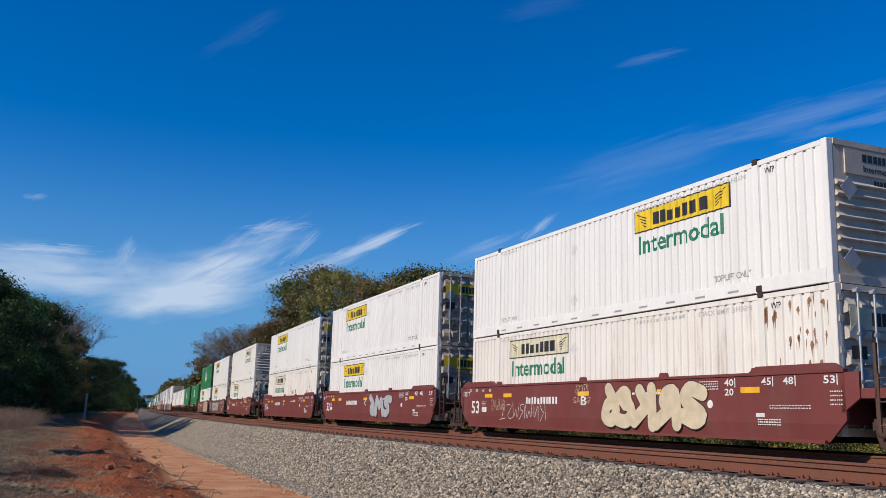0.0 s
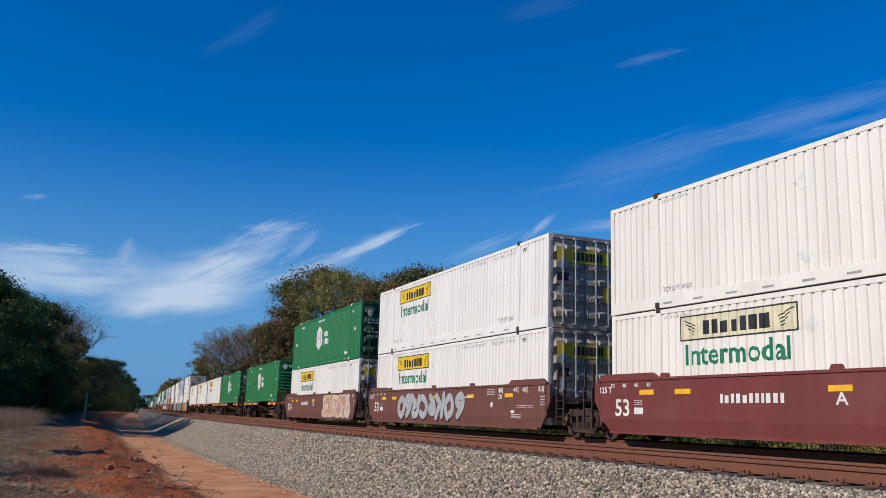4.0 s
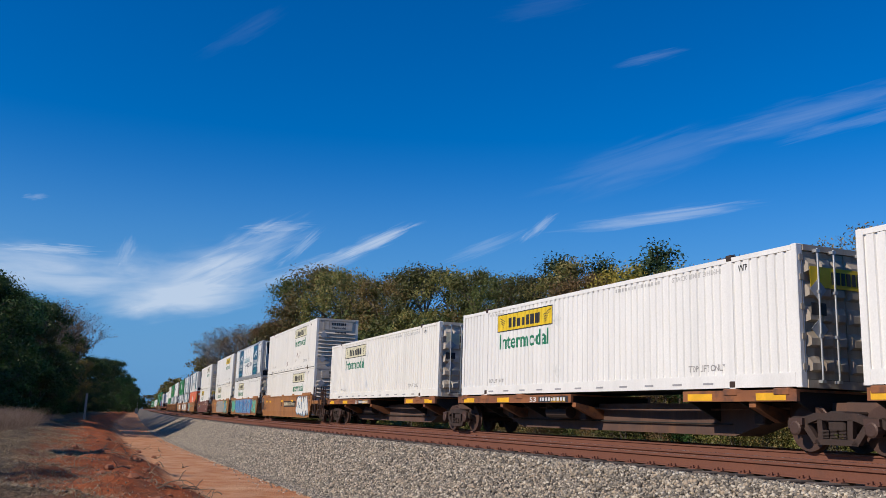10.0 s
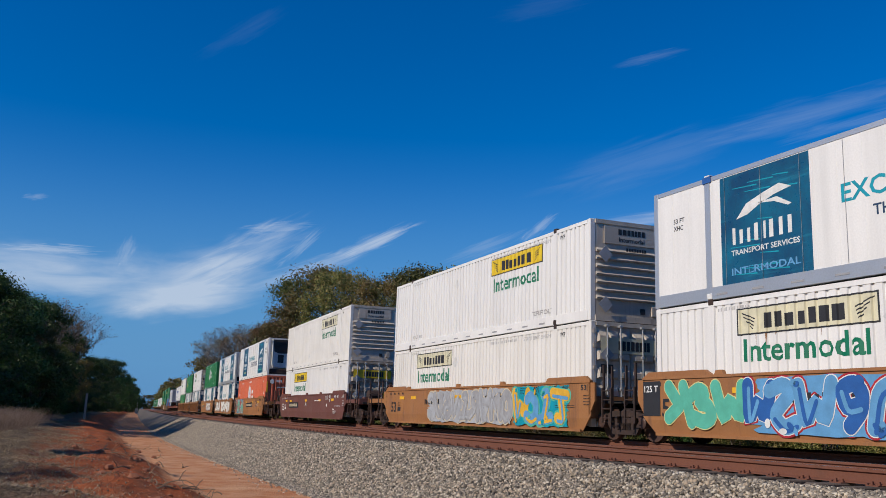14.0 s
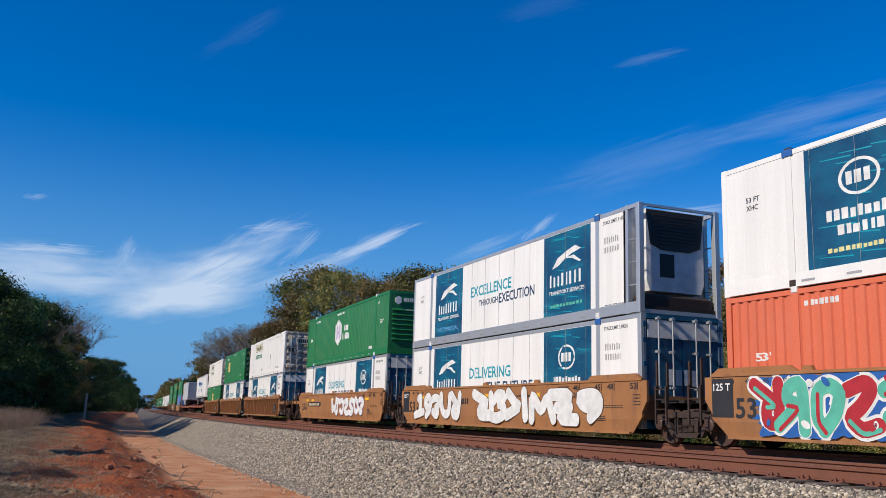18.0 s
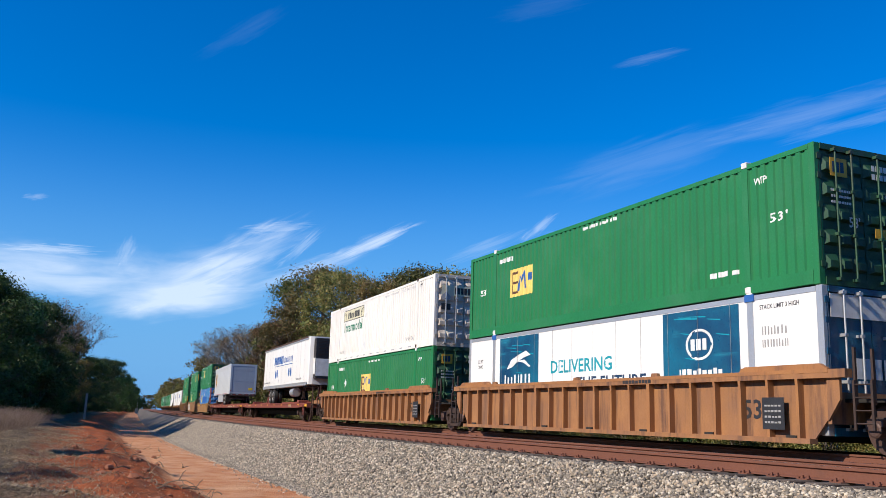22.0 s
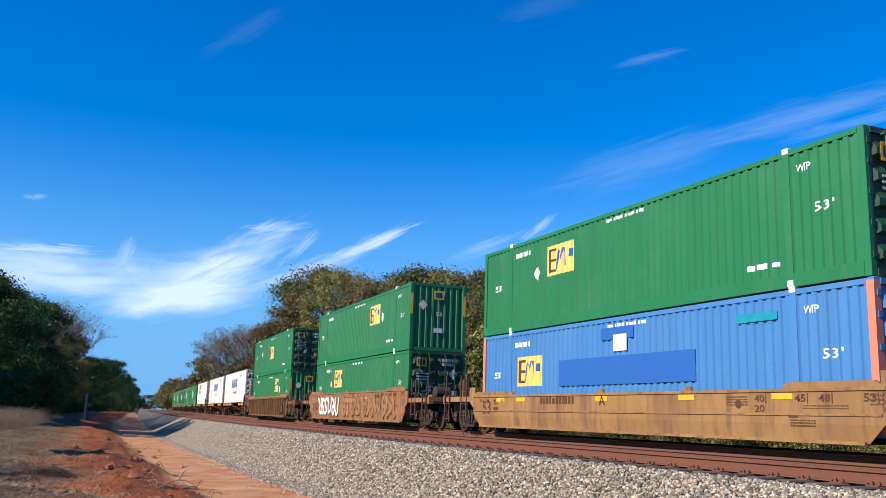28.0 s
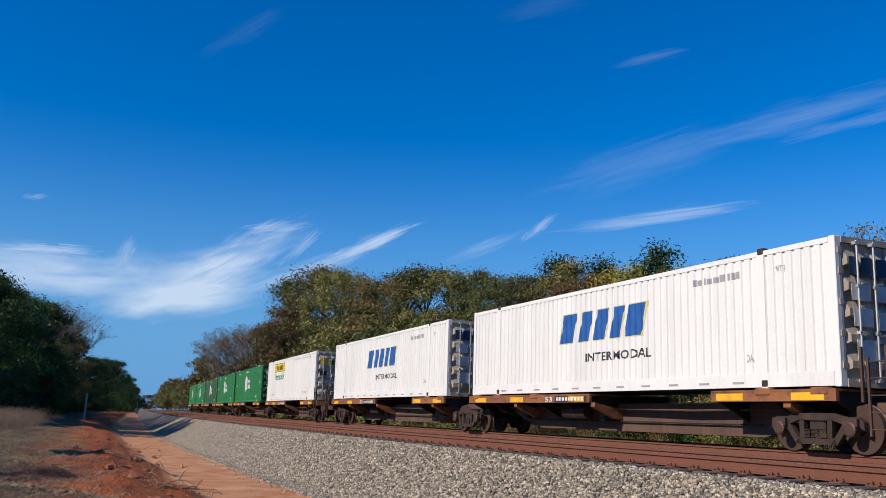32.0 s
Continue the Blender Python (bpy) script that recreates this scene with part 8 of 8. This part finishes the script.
# the dark wood on the road's side
LEFTWOOD = [("dark", 62, -20.5, 10.0), ("dark", 70, -22, 11.5), ("dark", 79, -20.5, 11.2), ("dark", 88, -21.5, 12.6), ("dark", 97, -20, 12.6), ("bare", 106, -19.5, 15.5), ("bare", 112, -18.3, 14.0), ("dark", 112, -20, 12.0), ("dark", 128, -19, 12.0),
            ("dark", 150, -19.5, 10.5), ("dark", 172, -18.0, 11.0), ("dark", 200, -17.0, 12.5), ("dark", 255, -15.5, 15.0), ("dark", 330, -12.5, 13.5), ("dark", 390, -11, 11.5), ("brown", 116, -18.2, 9.6), ("dark", 135, -17.5, 8.0), ("dark", 104, -18.4, 8.0), ("dark", 92, -18.8, 7.5)]
LEFTWOOD += [("dark", 186, -17.2, 11.0), ("dark", 216, -16, 12.5), ("dark", 236, -15.5, 12.5), ("fardark", 270, -14.5, 11.0), ("fardark", 290, -13.5, 12.0), ("fardark", 310, -13, 11.0), ("fardark", 350, -12, 10.5), ("fardark", 370, -11.5, 10.0), ("fardark", 420, -10.5, 9.5)]
LEFTWOOD += [("oak", 90, -19.4, 9.4), ("oak", 101, -18.6, 8.4), ("brown", 126, -17.0, 8.2)]
LEFTWOOD += [("fardark", 180 + 16 * i, -16.0 + 0.32 * i, 3.6) for i in range(17)]
for kind, a, off, h in LEFTWOOD:
    plant(kind, a, off, h * 0.88, 1.1)
# dark-leaved evergreens stand in for shadowed undergrowth at the wood's foot
for i in range(26):
    a = 58 + i * 5.5
    plant("cedar", a, PLANT.uniform(-20.5, -18.6), PLANT.uniform(2.6, 4.2), 1.3)
    plant("fardark", a + 2, PLANT.uniform(-34, -25), PLANT.uniform(10, 14), 1.2)
# unseen sunward trees: shadows cross the bank, the last five darken the undergrowth
for kind, a, off, h, wide in (("pine", 24.3, -24.5, 8.3, 0.7), ("dark", 24.0, -21.5, 5.4, 0.55), ("dark", 24.6, -19.4, 3.6, 0.6), ("dark", 50.5, -21.5, 4.6, 0.6), ("pine", 50, -25.0, 7.6, 0.9), ("pine", 33, -26.0, 7.4, 0.8), ("bare", 15.5, -25.5, 7.5, 1.0), ("dark", 56, -27, 8.5, 1.2), ("dark", 62, -28, 8.0, 1.2), ("dark", 68, -26, 7.5, 1.2), ("dark", 76, -27, 7.5, 1.2), ("dark", 84, -27, 7.5, 1.2)):
    plant(kind, a, off, h, wide)
# unseen trees added beside and behind the camera, both sides, to cut sky light
for i in range(15):
    a = 36 - i * 8.5
    plant("fardark", a, PLANT.uniform(-48, -40), PLANT.uniform(8, 10), 1.5)
    if a < 14:
        plant("far", a, PLANT.uniform(15, 19), PLANT.uniform(8, 10), 1.3)


def blades(name, label, n, place, height, width, material, seed, lean=0.35):
    """Grass as many thin tapering blades in one object."""
    r = np.random.default_rng(seed)
    P = place(r, n)
    h = height * r.uniform(0.45, 1.2, (n, 1))
    t = r.uniform(0, 6.28, n)
    side = np.stack([np.cos(t), np.sin(t), np.zeros(n)], 1) * width
    tip = np.stack([r.normal(size=n) * lean, r.normal(size=n) * lean, np.ones(n)], 1) * h
    V = np.stack([P - side, P + side, P + tip * 0.6 + side * 0.6 + np.array((0, 0, 0)), P + tip], 1)
    V = V.reshape(-1, 3)
    tagged(new(name, cloud_mesh(name, V, np.arange(len(V)), 4, material)), label, "grass", "", "stuff")


def strip(a0, a1, o0, o1, clump=0.0):
    def place(r, n):
        a = a0 + (a1 - a0) * r.random(n) ** 1.3
        o = o0 + (o1 - o0) * r.random(n)
        if clump:
            k = max(8, n // 70)
            ca, co = a0 + (a1 - a0) * r.random(k), o0 + (o1 - o0) * r.random(k)
            j = r.integers(0, k, n)
            a, o = ca[j] + r.normal(size=n) * clump, co[j] + r.normal(size=n) * clump * 0.6
        psi = np.interp(a, _A, _PSI)
        x, y = np.interp(a, _A, _TX) + np.cos(psi) * o, np.interp(a, _A, _TY) - np.sin(psi) * o
        return np.stack([x, y, ground_height(o, y) - 0.02], 1)
    return place


STRAW = leaf_material("dry_straw", [(0.20, 0.15, 0.085), (0.33, 0.26, 0.15), (0.42, 0.34, 0.21)], 0.8)
RUSSET = leaf_material("russet_dry_grass", [(0.10, 0.065, 0.05), (0.19, 0.125, 0.095), (0.27, 0.20, 0.155)], 0.8)
DEADGRASS = leaf_material("trampled_dead_grass", [(0.13, 0.10, 0.062), (0.31, 0.24, 0.15), (0.46, 0.37, 0.245)], 0.9)
WEED = leaf_material("green_weeds", [(0.05, 0.075, 0.015), (0.10, 0.12, 0.025), (0.15, 0.14, 0.04)], 0.7)
blades("dry_grass", "pale dry grass along the woods' edge", 26000, strip(8, 75, 4.6, 9.5, 0.35), 0.75, 0.008, STRAW, 21)
blades("green_weeds", "low green and yellow weeds under the woods' edge", 26000, strip(8, 90, 5.0, 11.0, 0.5), 0.6, 0.02, WEED, 22, 0.6)
blades("russet_grass", "tall russet dry grass on the bank", 20000, strip(36, 58, -19.6, -16.4, 0.6), 0.80, 0.006, RUSSET, 23, 0.6)
blades("dead_grass", "trampled dead grass on the bank", 150000, strip(11, 66, -19.0, -13.9, 0.30), 0.065, 0.007, DEADGRASS, 24, 1.4)

ROOT = surface("weathered_root_wood", (0.24, 0.16, 0.10), (0.13, 0.08, 0.05), 0.9, grain=16, big=5, bump=0.5)


def litter():
    r = random.Random(9)
    for i in range(64):
        a = r.uniform(13, 44)
        o = r.gauss(-12.7, 0.75) if i < 54 else r.uniform(-11.8, -10.2)
        x, y, _ = on_line(a, o)
        z = float(ground_height(np.float64(o), np.float64(y)))
        ln = r.uniform(0.2, 0.75) if i < 54 else r.uniform(0.1, 0.4)
        pts, t0 = [], r.uniform(0, 6.28)
        arch = r.uniform(0.0, 0.28) if i % 3 == 0 else r.uniform(0.0, 0.06)
        for k in range(7):
            t = k / 6
            pts.append(((t - 0.5) * ln, 0.16 * ln * math.sin(t * 4 + i), 0.02 + arch * math.sin(t * 3.1) + 0.02 * math.sin(9 * t + i)))
        g = Geo().tube(pts, r.uniform(0.008, 0.028), 6, 0.005)
        if i % 2:
            q = pts[3]
            g.tube([q, (q[0] + 0.12 * ln, q[1] + 0.2 * ln, q[2] + 0.12), (q[0] + 0.2 * ln, q[1] + 0.34 * ln, q[2] + 0.16)], 0.012, 5, 0.004)
        me = g.mesh("branch")
        me.materials.append(ROOT)
        ob = tagged(new("branch", me), "torn dry root lying on red clay", "branch", "torn roots on the bank")
        ob.matrix_basis = pose(x, y, z, 0, 0, math.degrees(t0))
    for i in range(40):
        a, o = r.uniform(13, 40), r.gauss(-13.2, 0.9)
        x, y, _ = on_line(a, o)
        z = float(ground_height(np.float64(o), np.float64(y)))
        s = r.uniform(0.04, 0.13)
        g = Geo().lathe([(-s, s * 0.2), (-s * 0.7, s * 0.75), (0.0, s * r.uniform(0.8, 1.0)), (s * 0.6, s * 0.7), (s, s * 0.15)], 7)
        g.v = [(p[0] * r.uniform(0.85, 1.15), p[1] * r.uniform(0.8, 1.2), p[2] * r.uniform(0.6, 0.85)) for p in g.v]
        me = g.mesh("clod")
        me.materials.append(CLAY)
        ob = tagged(new("clod", me), "dry lump of red clay on the bank", "clod", "clods on the bank")
        ob.matrix_basis = pose(x, y, z + s * 0.25, 0, 0, r.uniform(0, 360))


CLAY = surface("dry_red_clay", (0.27, 0.10, 0.05), (0.20, 0.08, 0.045), 0.95, grain=18, big=5, bump=0.6)
litter()


def post_and_mast():
    x, y, _ = on_line(82, -14.4)
    z = float(ground_height(np.float64(-14.4), np.float64(y)))
    p = thing("marker_post", "grey weathered marker post on the bank", "post")
    p.matrix_basis = pose(x, y, z, 0, 1.0, 0)
    part("post", Geo().soft(-0.09, 0.09, -0.09, 0.09, -0.3, 2.1, 0.015), CASTING, p)
    part("cap", Geo().soft(-0.10, 0.10, -0.10, 0.10, 2.1, 2.16, 0.015), CASTING, p)
    x, y, g0 = on_line(330, -9.0)
    m = thing("signal_mast", "distant pale signal mast beside the track", "signal")
    m.matrix_basis = pose(x, y, g0 - 1.4)
    part("mast", Geo().tube([(0, 0, 0), (0, 0, 5.5)], 0.12, 8), ALUMINIUM, m)
    part("signal_head", Geo().soft(-0.22, 0.22, -0.2, 0.2, 4.4, 5.4, 0.05), C["dark"], m)
    part("relay_cabinet", Geo().soft(-0.5, 0.5, 1.0, 2.0, 0.0, 1.7, 0.03), ALUMINIUM, m)


post_and_mast()
# ---- what moves ----
def motions():
    times = [-1.0 + i for i in range(35)]
    for ob, s, z in MOVERS:
        walk(ob, [(t, line_pose(s - gone(t), 0.0, z)) for t in times])
    for wheel, y, s in WHEELS:
        # turning is keyed at every step while the truck rolls past; the truck itself moves with its car
        passing = [i / 30 for i in range(0, 961) if 6.0 < s - gone(i / 30) < 46.0]
        rows = [(0.0, pose(0, y, 0.46))] if not passing or passing[0] > 0.02 else []
        turn = 0.0
        for t in passing:
            turn = math.degrees((gone(t) - gone(passing[0])) / 0.457)
            rows.append((t, pose(0, y, 0.46, turn)))
        if not rows or rows[-1][0] < SECONDS - 0.02:
            rows.append((SECONDS, pose(0, y, 0.46, turn)))
        walk(wheel, rows)


motions()
